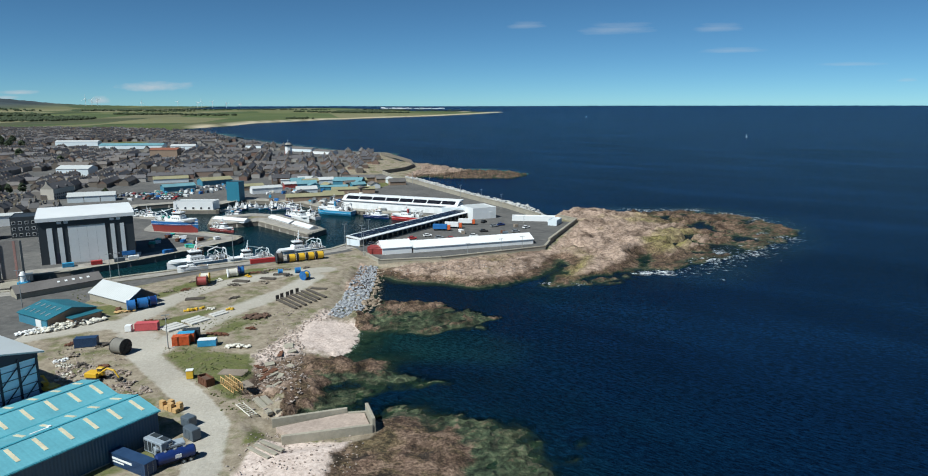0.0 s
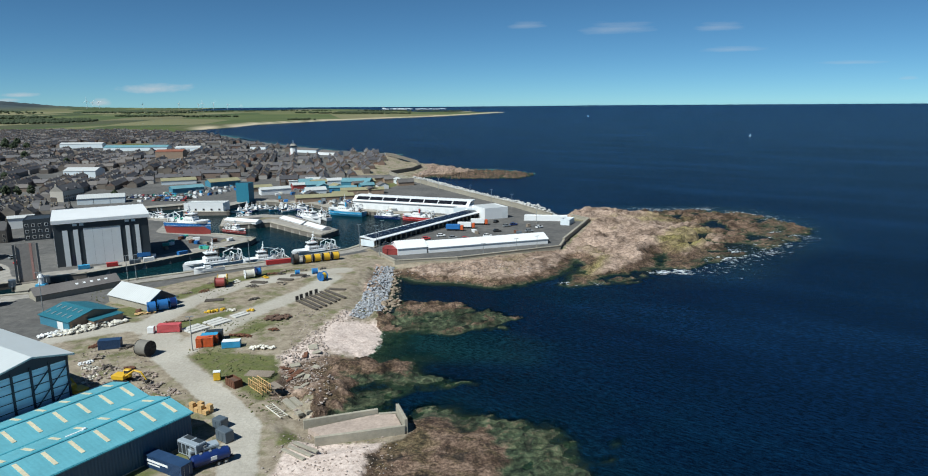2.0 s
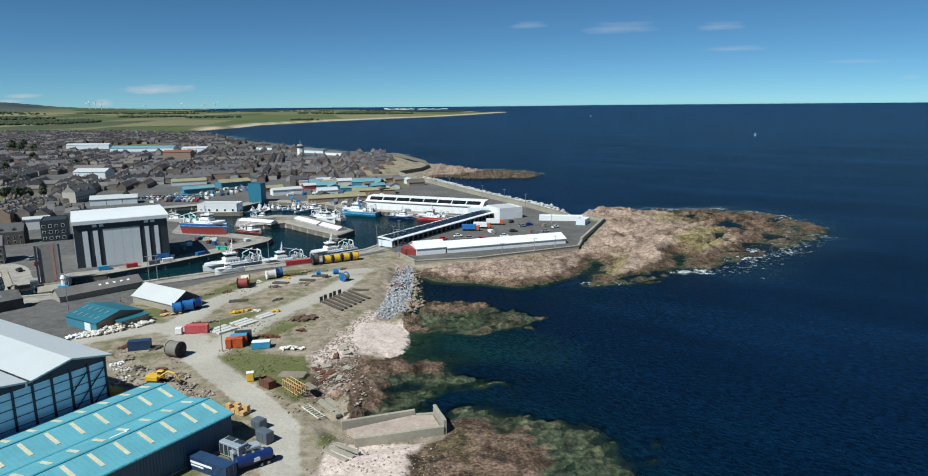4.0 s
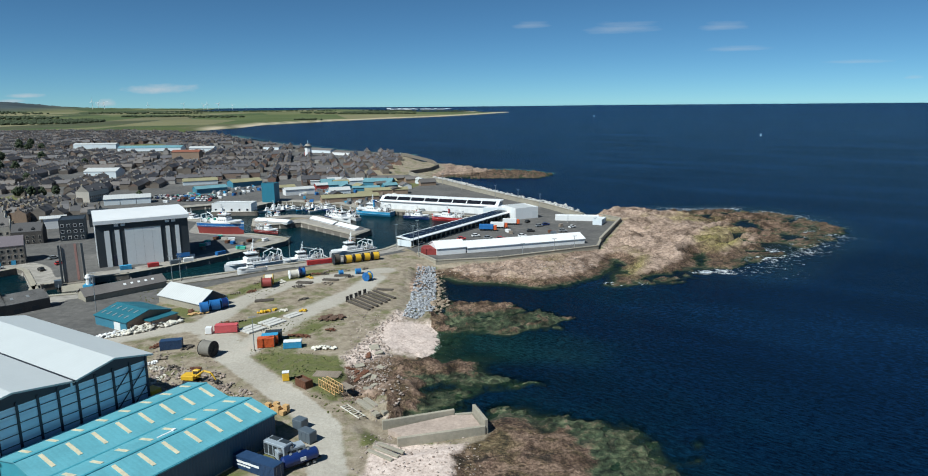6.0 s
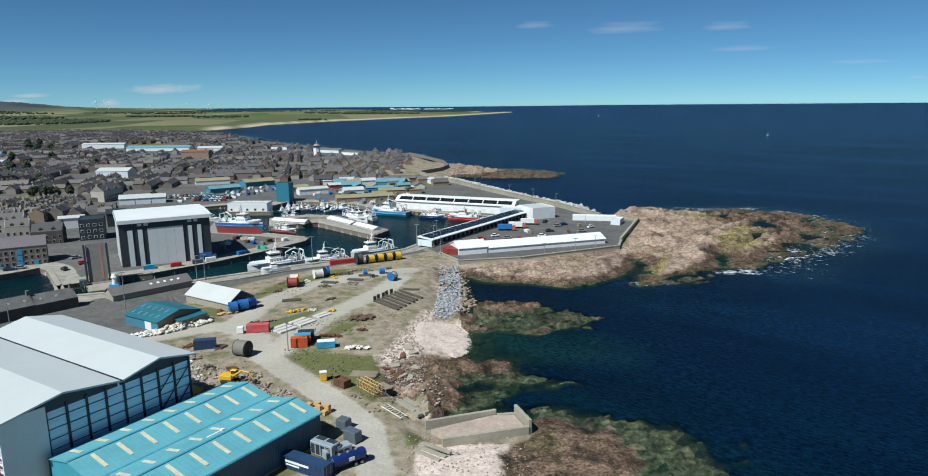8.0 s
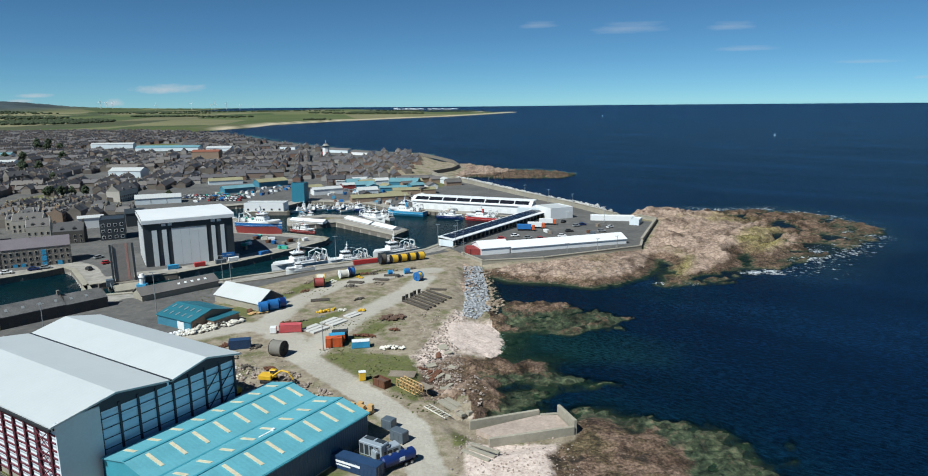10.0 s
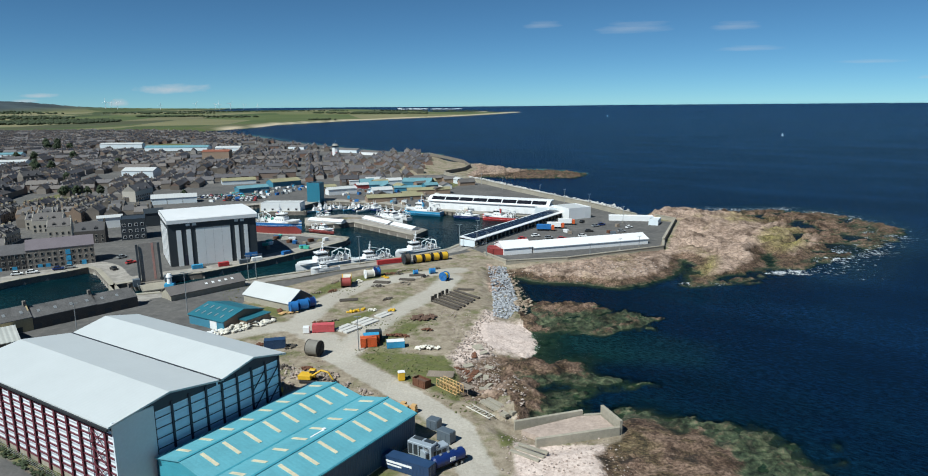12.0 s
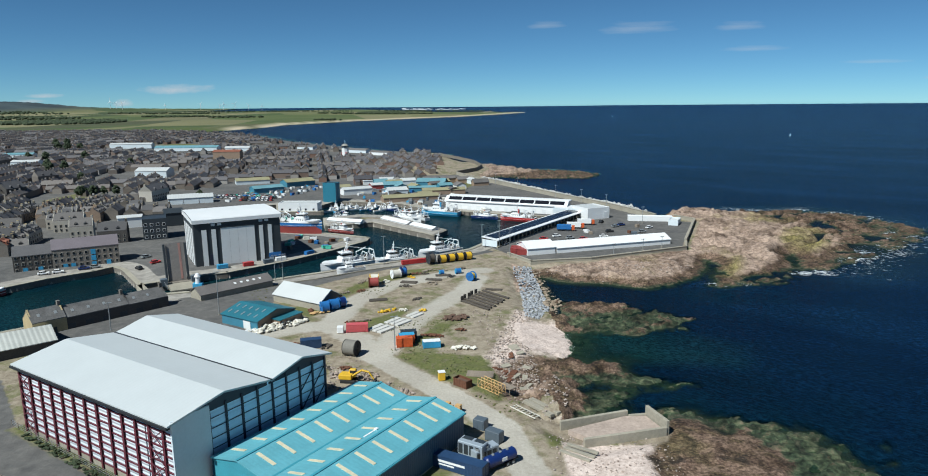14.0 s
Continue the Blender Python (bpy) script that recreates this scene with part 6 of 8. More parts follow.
part("plank_deck", boxes((4.2, 8.2, 2.4, 4.6, 0.9, 1.05)), OLD_TIMBER, tf)
for k in range(4):
    part("leg", boxes((4.3 + 3.6 * (k % 2), 4.45 + 3.6 * (k % 2), 2.5 + 1.9 * (k // 2), 2.65 + 1.9 * (k // 2), 0, 0.9)), OLD_TIMBER, tf)
slab_pile(at(-62.5, 151.8, None, -6), 9, 6.5, 0.25, 0.3, OLD_TIMBER, "timber_beams", "old dark timbers lying on the grass", "timber", 0.12, "beam")
ld = thing("ladder", "pale ladder rack lying on the verge", "ladder", at(-52.5, 135.6, None, -49))
for y in (0, 1.6):
    part("rail", boxes((0, 7.5, y, y + 0.15, 0.1, 0.28)), CANVAS, ld)
for k in range(8):
    part("rung", boxes((0.2 + k * 0.98, 0.34 + k * 0.98, 0.15, 1.6, 0.12, 0.24)), CANVAS, ld)
slab_pile(at(-49.5, 138.5, None, -52), 2, 9.0, 1.2, 0.7, CONCRETE, "concrete_beams", "weathered concrete beams along the track edge", "beams", 0.4, "beam")
slab_pile(at(-44.0, 117.0, None, -35), 3, 6.5, 0.8, 0.4, CONCRETE, "concrete_beams", "broken pale concrete beams by the shore", "beams", 0.7, "beam")

# generator compound beside the warehouse
part("plinth", boxes((-1.5, 11.5, -6.5, 6.5, 0, 0.12)), CONCRETE, thing("concrete_pad", "concrete pad under the generators", "pad", at(-64.5, 117.5, 2.05, -31)))


PLANT_GREY = plain("pale_plant_grey", (0.3, 0.35, 0.4), 0.45, 0.1, 0.12, 2, 0.4, 0.006)


def generator(m, l, w, h, label, fans=0):
    body = PLANT_GREY if l > 4 else MACHINE_GREY
    o = thing("generator", label, "generator", m, "generators")
    part("body", bevel(boxes((0, l, 0, w, 0.2, h)), 0.06), body, o)
    part("skid", boxes((-0.1, l + 0.1, 0.1, w - 0.1, 0, 0.2)), BLACK, o)
    for k in range(int(l / 1.2)):
        part("louvre", boxes((0.2 + 1.2 * k, 1.1 + 1.2 * k, -0.05, 0.0, 0.5, h - 0.4)), CHARCOAL if l > 4 else MACHINE_GREY, o)
    part("top_panel", boxes((0.1, l - 0.1, 0.1, w - 0.1, h, h + 0.08)), body, o)
    if l > 4 and not fans:
        for k in range(2):
            part("top_grille", boxes((0.4 + k * l * 0.48, l * 0.46 + k * l * 0.48, w * 0.45, w - 0.15, h + 0.08, h + 0.14)), CHARCOAL, o)
    for k in range(fans):
        x, y = 0.9 + (k // 2) * 1.8, w * (0.28 + 0.44 * (k % 2))
        f = part("fan_shroud", rod(bmesh.new(), (x, y, h + 0.08), (x, y, h + 0.45), 0.62, 0.6, 16), GREY, o)
        part("fan", rod(bmesh.new(), (x, y, h + 0.46), (x, y, h + 0.5), 0.5, 0.5, 12), BLACK, f)


generator(at(-63.4, 116.2, 2.17, -30), 5.4, 2.4, 2.9, "blue-grey generator with a dark louvred top", 0)
generator(at(-59.8, 113.2, 2.17, 36), 5.4, 2.2, 1.9, "grey chiller with four round fans", 4)
generator(at(-60.6, 126.2, 2.1, -30), 2.6, 2.0, 2.3, "dark grey plant cabinet")
generator(at(-58.2, 121.6, 2.1, -36), 3.4, 1.9, 2.4, "dark grey plant cabinet")


def bowser(m):
    o = thing("tank_trailer", "deep blue cylindrical road tanker trailer", "tanker", m)
    bm = bmesh.new()
    rod(bm, (0.3, 0, 1.85), (6.7, 0, 1.85), 1.1, sides=20)
    rod(bm, (0.0, 0, 1.85), (0.3, 0, 1.85), 0.8, 1.1, 20)
    rod(bm, (6.7, 0, 1.85), (7.0, 0, 1.85), 1.1, 0.8, 20)
    part("tank", bm, DEEP_BLUE, o)
    part("chassis", boxes((-0.3, 7.6, -0.5, 0.5, 0.6, 0.85)), BLACK, o)
    part("badge", boxes((3.2, 4.3, -1.16, -1.08, 1.6, 2.3)), WHITE, o, "white emblem shape")
    for x in (4.6, 5.9):
        for y in (-1.0, 0.75):
            w = part("wheel", rod(bmesh.new(), (x, y, 0.5), (x, y + 0.28, 0.5), 0.5, sides=16), BLACK, o)
            part("rim", rod(bmesh.new(), (x, y - 0.02, 0.5), (x, y + 0.3, 0.5), 0.26, sides=12), GREY, w)
    part("cab", bevel(boxes((-1.6, -0.2, -0.9, 0.9, 0.3, 1.5)), 0.1), MAROON, o)
    for x in (1.8, 3.5, 5.2):
        part("hatch", rod(bmesh.new(), (x, 0, 2.9), (x, 0, 3.08), 0.28, sides=10), GREY, o)


bowser(at(-58.2, 109.8, 2.1, 38))


# ---------------------------------------------------------------- harbour buildings


def canopy():
    o = thing("quay_canopy", "long white roofed quay shelter with a dark panelled roof", "shelter", pose(-51.0, 299.5, 2.9, 0, 0, 57.6))
    l = 103
    part("roof", mended(extrude(bmesh.new(), [(0, -0.6, 3.0), (0, 8.6, 3.9), (0, 8.6, 4.25), (0, -0.6, 3.35)], (l, 0, 0))), WHITE, o)
    panel = mesh_of("roof_panel", boxes((0, 7.5, 0, 6.2, 0, 0.06)), SOLAR)
    for k in range(12):
        again("roof_panel", panel, o, pose(2 + 7.8 * k, 1.6, 3.59, 5.6), "black glass roof panel")
    part("wall", boxes((0, l, 8.0, 8.3, 0, 3.8)), CONCRETE, o)
    part("wall", boxes((0, 0.3, 0, 8.0, 0, 3.0)), PALE, o)
    post = mesh_of("post", boxes((0, 0.6, 0, 0.5, 0, 3.1)), CONCRETE)
    for k in range(25):
        again("post", post, o, pose(0.4 + 3.98 * k, 0, 0))
    # wall coloured charcoal for the shade in the openings behind the posts
    part("back_wall", boxes((0.3, l, 3.4, 3.6, 0, 3.4)), CHARCOAL, o)
    part("kerb", boxes((-1, l, -1.0, -0.2, 0, 0.5)), CONCRETE, o)


canopy()


def market():
    o = thing("fish_market", "long white quayside market with a band of dark roof glazing", "market", pose(-80.7, 420.7, 2.3, 0, 0, -22))
    l, d = 79, 9.5
    part("wall", boxes((0, l, 0, 0.4, 0, 5.2)), WHITE, o)
    for x in (0, l - 0.4):
        part("wall", boxes((x, x + 0.4, 0.45, d, 0, 6.5)), WHITE, o)
    part("wall", boxes((0, l, d - 0.4, d, 0, 6.5)), WHITE, o)
    part("roof", mended(extrude(bmesh.new(), [(-0.5, -0.8, 5.0), (-0.5, -0.8, 5.4), (-0.5, 3.2, 8.0), (-0.5, d + 0.5, 8.3), (-0.5, d + 0.5, 7.7), (-0.5, 3.2, 7.4)], (l + 1, 0, 0))), WHITE, o)
    pane = mesh_of("roof_glazing", boxes((0, 8.9, 0, 3.2, 0, 0.08)), SOLAR)
    for k in range(8):
        again("roof_glazing", pane, o, pose(2 + 9.5 * k, 0.1, 6.03, 33.0), "black sloping glazing panel")
    door = mesh_of("door", boxes((0, 2.4, -0.06, 0, 0, 2.8)), GREY_PANEL)
    for k in range(12):
        again("door", door, o, pose(3 + 6.1 * k, 0, 0))


market()


def block(name, label, category, m, l, w, h, wall, roof, rows=0, cols=0):
    """A flat-roofed building with parapet and windows."""
    o = thing(name, label, category, m)
    part("wall", boxes((0, l, 0, 0.35, 0, h)), wall, o)
    part("wall", boxes((0, l, w - 0.35, w, 0, h)), wall, o)
    part("wall", boxes((0.0, 0.35, 0.35, w - 0.35, 0, h)), wall, o)
    part("wall", boxes((l - 0.35, l, 0.35, w - 0.35, 0, h)), wall, o)
    part("roof", boxes((0.3, l - 0.3, 0.3, w - 0.3, h - 0.5, h - 0.3)), roof, o)
    if rows:
        windowed(o, l, 1.0, rows, cols, 1.2, 1.2, 3.0, 0.0, WHITE)
    return o


fh = block("processing_hall", "white cladded fish hall at the corner of the market", "hall", pose(2, 371, 2.9, 0, 0, 27), 15, 15, 6.6, WHITE, WHITE_ROOF)
part("door", boxes((11, 15, -0.08, 0, 0, 4)), GREY_PANEL, fh)
block("processing_hall", "white flat linking roof between the market halls", "hall", pose(-16, 384, 2.9, 0, 0, -10), 20, 12, 5.0, PALE, WHITE)
ls = simple_shed("long_store", "long low white roofed store along the harbour wall", "store", pose(-25, 286.2, 2.9, 0, 0, 19), 58, 11, 2.4, 4.4, WHITE, WHITE)
ls2 = simple_shed("long_store", "white gabled end block of the store", "store", pose(-38.2, 281.8, 2.9, 0, 0, 19), 13.2, 12.5, 3.0, 5.2, WHITE, WHITE)
block("dark_store", "tall dark blue-grey stone block by the dock road", "building", at(-225, 318, None, 26), 11, 15, 10.5, CHARCOAL, CHARCOAL, 3, 4)
block("pier_office", "low white pier-head office with red doors", "office", pose(24, 368, 2.9, 0, 0, -8), 24, 5, 2.8, WHITE, WHITE)
block("pier_office", "pale blue-grey cabin at the pier head", "office", pose(47, 352, 2.9, 0, 0, 66), 10, 5, 3.0, PALE, GREY_PANEL)
block("harbour_office", "white two-storey harbour building on the inner quay", "office", pose(-186, 411.5, 2.0, 0, 0, -1), 25, 11, 5.6, WHITE, WHITE_ROOF, 1, 5)
block("ice_tower", "tall teal-blue ice tower on the quay", "tower", pose(-167, 453, 2.0, 0, 0, -12), 9.5, 7, 13.5, plain("teal_tower", (0.02, 0.15, 0.22), 0.5, 0, 0.15, 1, 0.1, 0.01), CHARCOAL)
for x, y, t, l in ((-146, 371.5, -22, 22), (-116, 377, -49, 26), (-97, 356, -49, 20)):
    simple_shed("jetty_cover", "low white curved cover on the jetty", "shelter", pose(x, y, 2.5, 0, 0, t), l, 5, 1.2, 2.2, WHITE, WHITE)
YROOF = ribbed("khaki_roof", (0.26, 0.24, 0.14), 1.2, 0, 0.04, 0.7, 0.15)
AQUA = ribbed("aqua_roof", (0.13, 0.27, 0.31), 1.2, 0, 0.04, 0.6, 0.15)
for x, y, t, l, w, h, wall, roof, label in (
        (-228, 492, 38, 34, 16, 4.5, TEAL_WALL, AQUA, "aqua roofed harbour shed"), (-214, 530, 40, 36, 20, 5, TEAL_WALL, YROOF, "khaki and aqua roofed harbour shed"),
        (-110, 534, -4, 34, 22, 4.5, TEAL_WALL, AQUA, "aqua gabled fish store by the sea road"), (-124, 446, 20, 58, 16, 4, BRICK, YROOF, "khaki roofed fish market shed"),
        (-100, 480, 12, 46, 14, 4, BRICK, YROOF, "khaki roofed fish market shed"), (-158, 480, 30, 32, 13, 5, WHITE, WHITE_ROOF, "white roofed processing shed"),
        (-142, 508, 26, 34, 12, 5, MAROON, WHITE_ROOF, "red and white processing shed"), (-172, 500, 30, 24, 14, 4, BRICK, YROOF, "low khaki roofed store"),
        (-112, 497, 10, 30, 10, 4, TEAL_WALL, AQUA, "small aqua fish store"), (-155, 545, 20, 30, 14, 4, WHITE, WHITE_ROOF, "white gabled store"),
        (-268, 437, 24, 14, 20, 5, PALE, WHITE_ROOF, "white multi-gabled works"), (-259, 441, 24, 14, 20, 5, PALE, WHITE_ROOF, "white multi-gabled works"), (-250, 445, 24, 13, 18, 5, PALE, WHITE_ROOF, "white multi-gabled works"),
        (-372, 596, 2, 42, 26, 8, PALE, WHITE_ROOF, "large white gabled hall in the town"), (-520, 938, 2, 130, 26, 6, PALE, AQUA, "long blue roofed school hall"),
        (-610, 985, 4, 90, 18, 8, PALE, WHITE_ROOF, "long white school block"), (-372, 777, 4, 46, 20, 14, BRICK, RED_TILE, "tall red brick block"), (-262, 548, 25, 40, 18, 4, PALE, YROOF, "khaki roofed works"),
        (-420, 940, 5, 50, 22, 6, PALE, WHITE_ROOF, "white sports hall"), (-330, 990, -20, 40, 18, 5, PALE, WARM_SLATE, "grey hall near the far shore"), (-250, 930, -28, 60, 18, 5, PALE, WARM_SLATE, "grey domed hall near the far shore"),
        (-205, 880, -30, 50, 16, 5, WHITE, WARM_SLATE, "grey domed hall near the far shore"), (-560, 700, 10, 40, 18, 6, PALE, WHITE_ROOF, "pale roofed works"), (-640, 800, 10, 50, 18, 6, PALE, AQUA, "pale roofed works"), (-255, 350, 30, 18, 10, 7, WHITE, WHITE_ROOF, "white gabled store"), (-232, 356, 28, 14, 18, 9, CHARCOAL, CHARCOAL, "dark square store by the dock")):
    simple_shed("harbour_shed", label + " near the docks" if "town" not in label and "shore" not in label else label, "shed", at(x, y, None, t), l * 0.68, w * 0.68, h * 0.8, h * 0.8 + w * 0.1, wall, roof, group="harbour sheds")


def lookout():
    o = thing("lookout_tower", "white and red striped control tower above the roofs", "tower", at(-233.5, 866, None, 0))
    part("shaft", rod(bmesh.new(), (0, 0, 0), (0, 0, 11), 4.6, 4.4, 8), WHITE, o)
    for k in range(4):
        a = math.radians(45 * k * 2 + 22)
        part("stripe", boxes((-0.7, 0.7, -4.75, -4.3, 0, 5)), RED, o).matrix_basis = pose(0, 0, 0, 0, 0, 90 * k + 22)
    part("gallery", rod(bmesh.new(), (0, 0, 11), (0, 0, 13), 5.0, 4.8, 8), GLASS, o)
    part("cap", rod(bmesh.new(), (0, 0, 13), (0, 0, 15.5), 4.6, 2.6, 8), RENDERED, o, "pale domed cap")
    part("mast", rod(bmesh.new(), (0, 0, 16), (0, 0, 20), 0.25, 0.12, 6), WHITE, o)


lookout()

# ---------------------------------------------------------------- boats


def hull_mesh(l, b, h, z_low, mat, name):
    bm = bmesh.new()
    n = 11
    rows = []
    for k in range(n):
        t = k / (n - 1)
        half = b / 2 * (1 - max(0.0, (t - 0.55) / 0.45) ** 2.2) * (0.86 + 0.14 * min(1, t * 4))
        half = max(half, 0.04)
        top = h * (1 + 0.45 * max(0, t - 0.4) ** 1.5 * 2)
        x = (t - 0.5) * l + (0.04 * l * t ** 3)
        row = [(x, -half, top), (x, -half * 0.93, top * 0.35), (x * 0.98, -half * 0.6, z_low), (x * 0.98, half * 0.6, z_low), (x, half * 0.93, top * 0.35), (x, half, top)]
        rows.append([bm.verts.new(p) for p in row])
    for a, c in zip(rows, rows[1:]):
        for k in range(5):
            bm.faces.new((a[k], c[k], c[k + 1], a[k + 1]))
        bm.faces.new((a[5], c[5], c[0], a[0]))
    bm.faces.new(rows[0])
    bm.faces.new(rows[-1][::-1])
    return mended(bm)


def boat(label, m, l, hull, upper=WHITE, low=-0.8, bottom=None, gantry=True, group="fishing boats"):
    o = thing("fishing_boat", label, "boat", m, group)
    b, h = l * 0.28, l * 0.115
    part("hull", hull_mesh(l, b, h, low, hull, "hull"), hull, o)
    if bottom:
        bm = hull_mesh(l * 0.985, b * 0.96, 0.9, low - 2.6, bottom, "bottom")
        part("bottom", bm, bottom, o, "red underwater hull")
    bm = hull_mesh(l * 1.004, b * 1.03, h * 0.3, h * 0.12, upper, "rail")
    for v in bm.verts:
        v.co.z += h * 0.78
    part("bulwark", bm, upper, o)
    if hull is not upper:
        bm = hull_mesh(l * 1.003, b * 1.02, h * 0.09, h * 0.02, upper, "stripe")
        for v in bm.verts:
            v.co.z += h * 0.45
        part("stripe", bm, upper, o, "white line along the hull")
    if l > 15:
        part("shelter_deck", bevel(boxes((-l * 0.16, l * 0.3, -b * 0.44, b * 0.44, h * 1.0, h * 1.42)), 0.12), upper, o)
    # working deck sunk behind the rail
    part("deck", boxes((-l * 0.47, -l * 0.1, -b * 0.4, b * 0.4, h * 1.09, h * 1.13)), BROWN_STEEL if l > 12 else OLD_TIMBER, o, "worn working deck")
    house = part("wheelhouse", bevel(boxes((-l * 0.04, l * 0.2, -b * 0.36, b * 0.36, h * 1.0, h * 1.95)), 0.1), upper, o)
    bm = bmesh.new()
    extrude(bm, [(l * 0.0, -b * 0.3, h * 1.95), (l * 0.17, -b * 0.3, h * 1.95), (l * 0.185, -b * 0.3, h * 2.6), (-l * 0.005, -b * 0.3, h * 2.6)], (0, b * 0.6, 0))
    bridge = part("upper_bridge", mended(bm), upper, o)
    part("window", boxes((l * 0.004, l * 0.186, -b * 0.306, b * 0.306, h * 2.22, h * 2.46)), GLASS, bridge)
    for k in range(4):
        for y in (-b * 0.365, b * 0.345):
            part("porthole", boxes((l * (0.0 + 0.05 * k), l * (0.018 + 0.05 * k), y, y + b * 0.02, h * 1.45, h * 1.65)), GLASS, house)
    part("bridge_roof", bevel(boxes((-l * 0.015, l * 0.195, -b * 0.32, b * 0.32, h * 2.6, h * 2.68)), 0.04), upper, o)
    # covered foredeck up to the stem
    bm = hull_mesh(l, b * 0.94, h * 0.35, h * 0.05, upper, "whaleback")
    for v in bm.verts:
        v.co.x = l * 0.33 + v.co.x * 0.34
        v.co.z += h * 1.1
    part("whaleback", bm, upper, o)
    bm = bmesh.new()
    rod(bm, (l * 0.06, 0, h * 2.65), (l * 0.04, 0, h * 4.6), l * 0.012, l * 0.006, 6)
    rod(bm, (l * 0.11, 0, h * 2.65), (l * 0.05, 0, h * 3.9), l * 0.008, l * 0.005, 6)
    rod(bm, (l * 0.05, -b * 0.22, h * 3.9), (l * 0.05, b * 0.22, h * 3.9), l * 0.006, sides=5)
    rod(bm, (l * 0.055, -b * 0.13, h * 3.35), (l * 0.055, b * 0.13, h * 3.35), l * 0.011, sides=6)
    rod(bm, (l * 0.14, 0, h * 2.65), (l * 0.14, 0, h * 2.95), l * 0.02, l * 0.014, 8)
    part("mast", bm, upper, o)
    if gantry:
        part("funnel", bevel(boxes((-l * 0.035, l * 0.005, b * 0.12, b * 0.28, h * 1.95, h * 2.9)), 0.05), hull if hull is not WHITE else BROWN_STEEL, o)
        for name, x0, x1, hh, rr in (("aft_gantry", -0.42, -0.4, 2.5, 0.0085), ("net_gantry", -0.26, -0.27, 2.2, 0.0065)):
            bm = bmesh.new()
            for y in (-b * 0.36, b * 0.36):
                rod(bm, (l * x0, y, h * 0.8), (l * x1, y * 0.8, h * hh), l * rr, sides=6)
                rod(bm, (l * (x0 + 0.07), y, h * 0.9), (l * x1, y * 0.8, h * hh * 0.95), l * rr * 0.7, sides=6)
            rod(bm, (l * x1, -b * 0.3, h * hh), (l * x1, b * 0.3, h * hh), l * rr * 1.3, sides=6)
            rod(bm, (l * (x0 + x1) / 2, -b * 0.33, h * hh * 0.65), (l * (x0 + x1) / 2, b * 0.33, h * hh * 0.65), l * rr, sides=6)
            part(name, bm, upper, o)
        part("derrick", rod(bmesh.new(), (-l * 0.38, 0, h * 2.5), (l * 0.03, 0, h * 3.4), l * 0.006, sides=5), upper, o)
        bm = bmesh.new()
        rod(bm, (-l * 0.14, -b * 0.2, h * 1.1), (-l * 0.14, -b * 0.2, h * 2.3), l * 0.009, sides=6)
        rod(bm, (-l * 0.14, -b * 0.2, h * 2.3), (-l * 0.3, -b * 0.05, h * 2.9), l * 0.009, sides=6)
        part("deck_crane", bm, upper, o)
        for x in (-0.33, -0.17):
            d = part("net_drum", rod(bmesh.new(), (l * x, -b * 0.25, h * 1.45), (l * x, b * 0.25, h * 1.45), h * 0.3, sides=12), GREEN if hull is BLUE else (BROWN_STEEL if x < -0.2 else MACHINE_GREY), o)
            for y in (-b * 0.26, b * 0.26):
                part("flange", rod(bmesh.new(), (l * x, y - 0.05, h * 1.45), (l * x, y + 0.05, h * 1.45), h * 0.42, sides=14), upper, d)
        part("liferaft", rod(bmesh.new(), (l * 0.01, -b * 0.2, h * 2.76), (l * 0.05, -b * 0.2, h * 2.76), h * 0.1, sides=8), ORANGE, o, "orange liferaft canister")
    return o


boat("white steel trawler moored along the quay", pose(-113.5, 271.2, 0, 0, 0, 217), 25, WHITE)
boat("white steel fishing boat moored along the quay", pose(-95.5, 280.2, 0, 0, 0, 213), 19, WHITE)
boat("white twin-decked trawler moored along the quay", pose(-77.0, 295.2, 0, 0, 0, 218), 22, WHITE)
boat("small white launch on a quayside cradle", pose(-110, 254.8, 3.3, 0, 0, 208), 11, WHITE, gantry=False)
boat("large blue trawler with red bottom up on the slip", pose(-154, 341, 5.0, 0, 0, -14), 25, BLUE, bottom=MAROON)
boat("pale blue and white trawler beside the market", pose(-83, 408, 0, 0, 0, 157), 25, SKY_BLUE)
boat("dark blue fishing boat beside the market", pose(-56, 394.4, 0, 0, 0, -22), 16, DEEP_BLUE)
boat("red and white trawler beside the market", pose(-36, 386.2, 0, 0, 0, 158), 21, RED)
for k, (x, y, a, l) in enumerate(((-100, 386.5, -49, 20), (-104.5, 391.5, -49, 18), (-95, 394, 130, 16), (-134, 352.5, -26, 15), (-141, 394, -10, 14), (-196, 396, 20, 14), (-190, 388, -10, 16), (-240, 226, 52, 17), (-214, 412, 70, 12), (-118, 428, -30, 14), (-205, 385, 20, 18))):
    boat("white and blue working boat tied up in the harbour" if k % 3 else "white working boat tied up in the harbour", pose(x, y, 0, 0, 0, a), l, (WHITE, DEEP_BLUE, WHITE, MAROON)[k % 4])
rng = random.Random(77)
for k in range(16):
    x, y = -156 + 44 * (k % 8) / 8 + rng.uniform(-1, 1), 424 + 11 * (k // 8) + 2 * (k % 8) * 0.3
    boat("small pleasure boat in the inner dock", pose(x, y + rng.uniform(-5, 5), 0, 0, 0, 70 + rng.uniform(-60, 60)), 6 + 5 * rng.random(), (WHITE, SKY_BLUE, DEEP_BLUE)[k % 3], gantry=False, group="small boats")
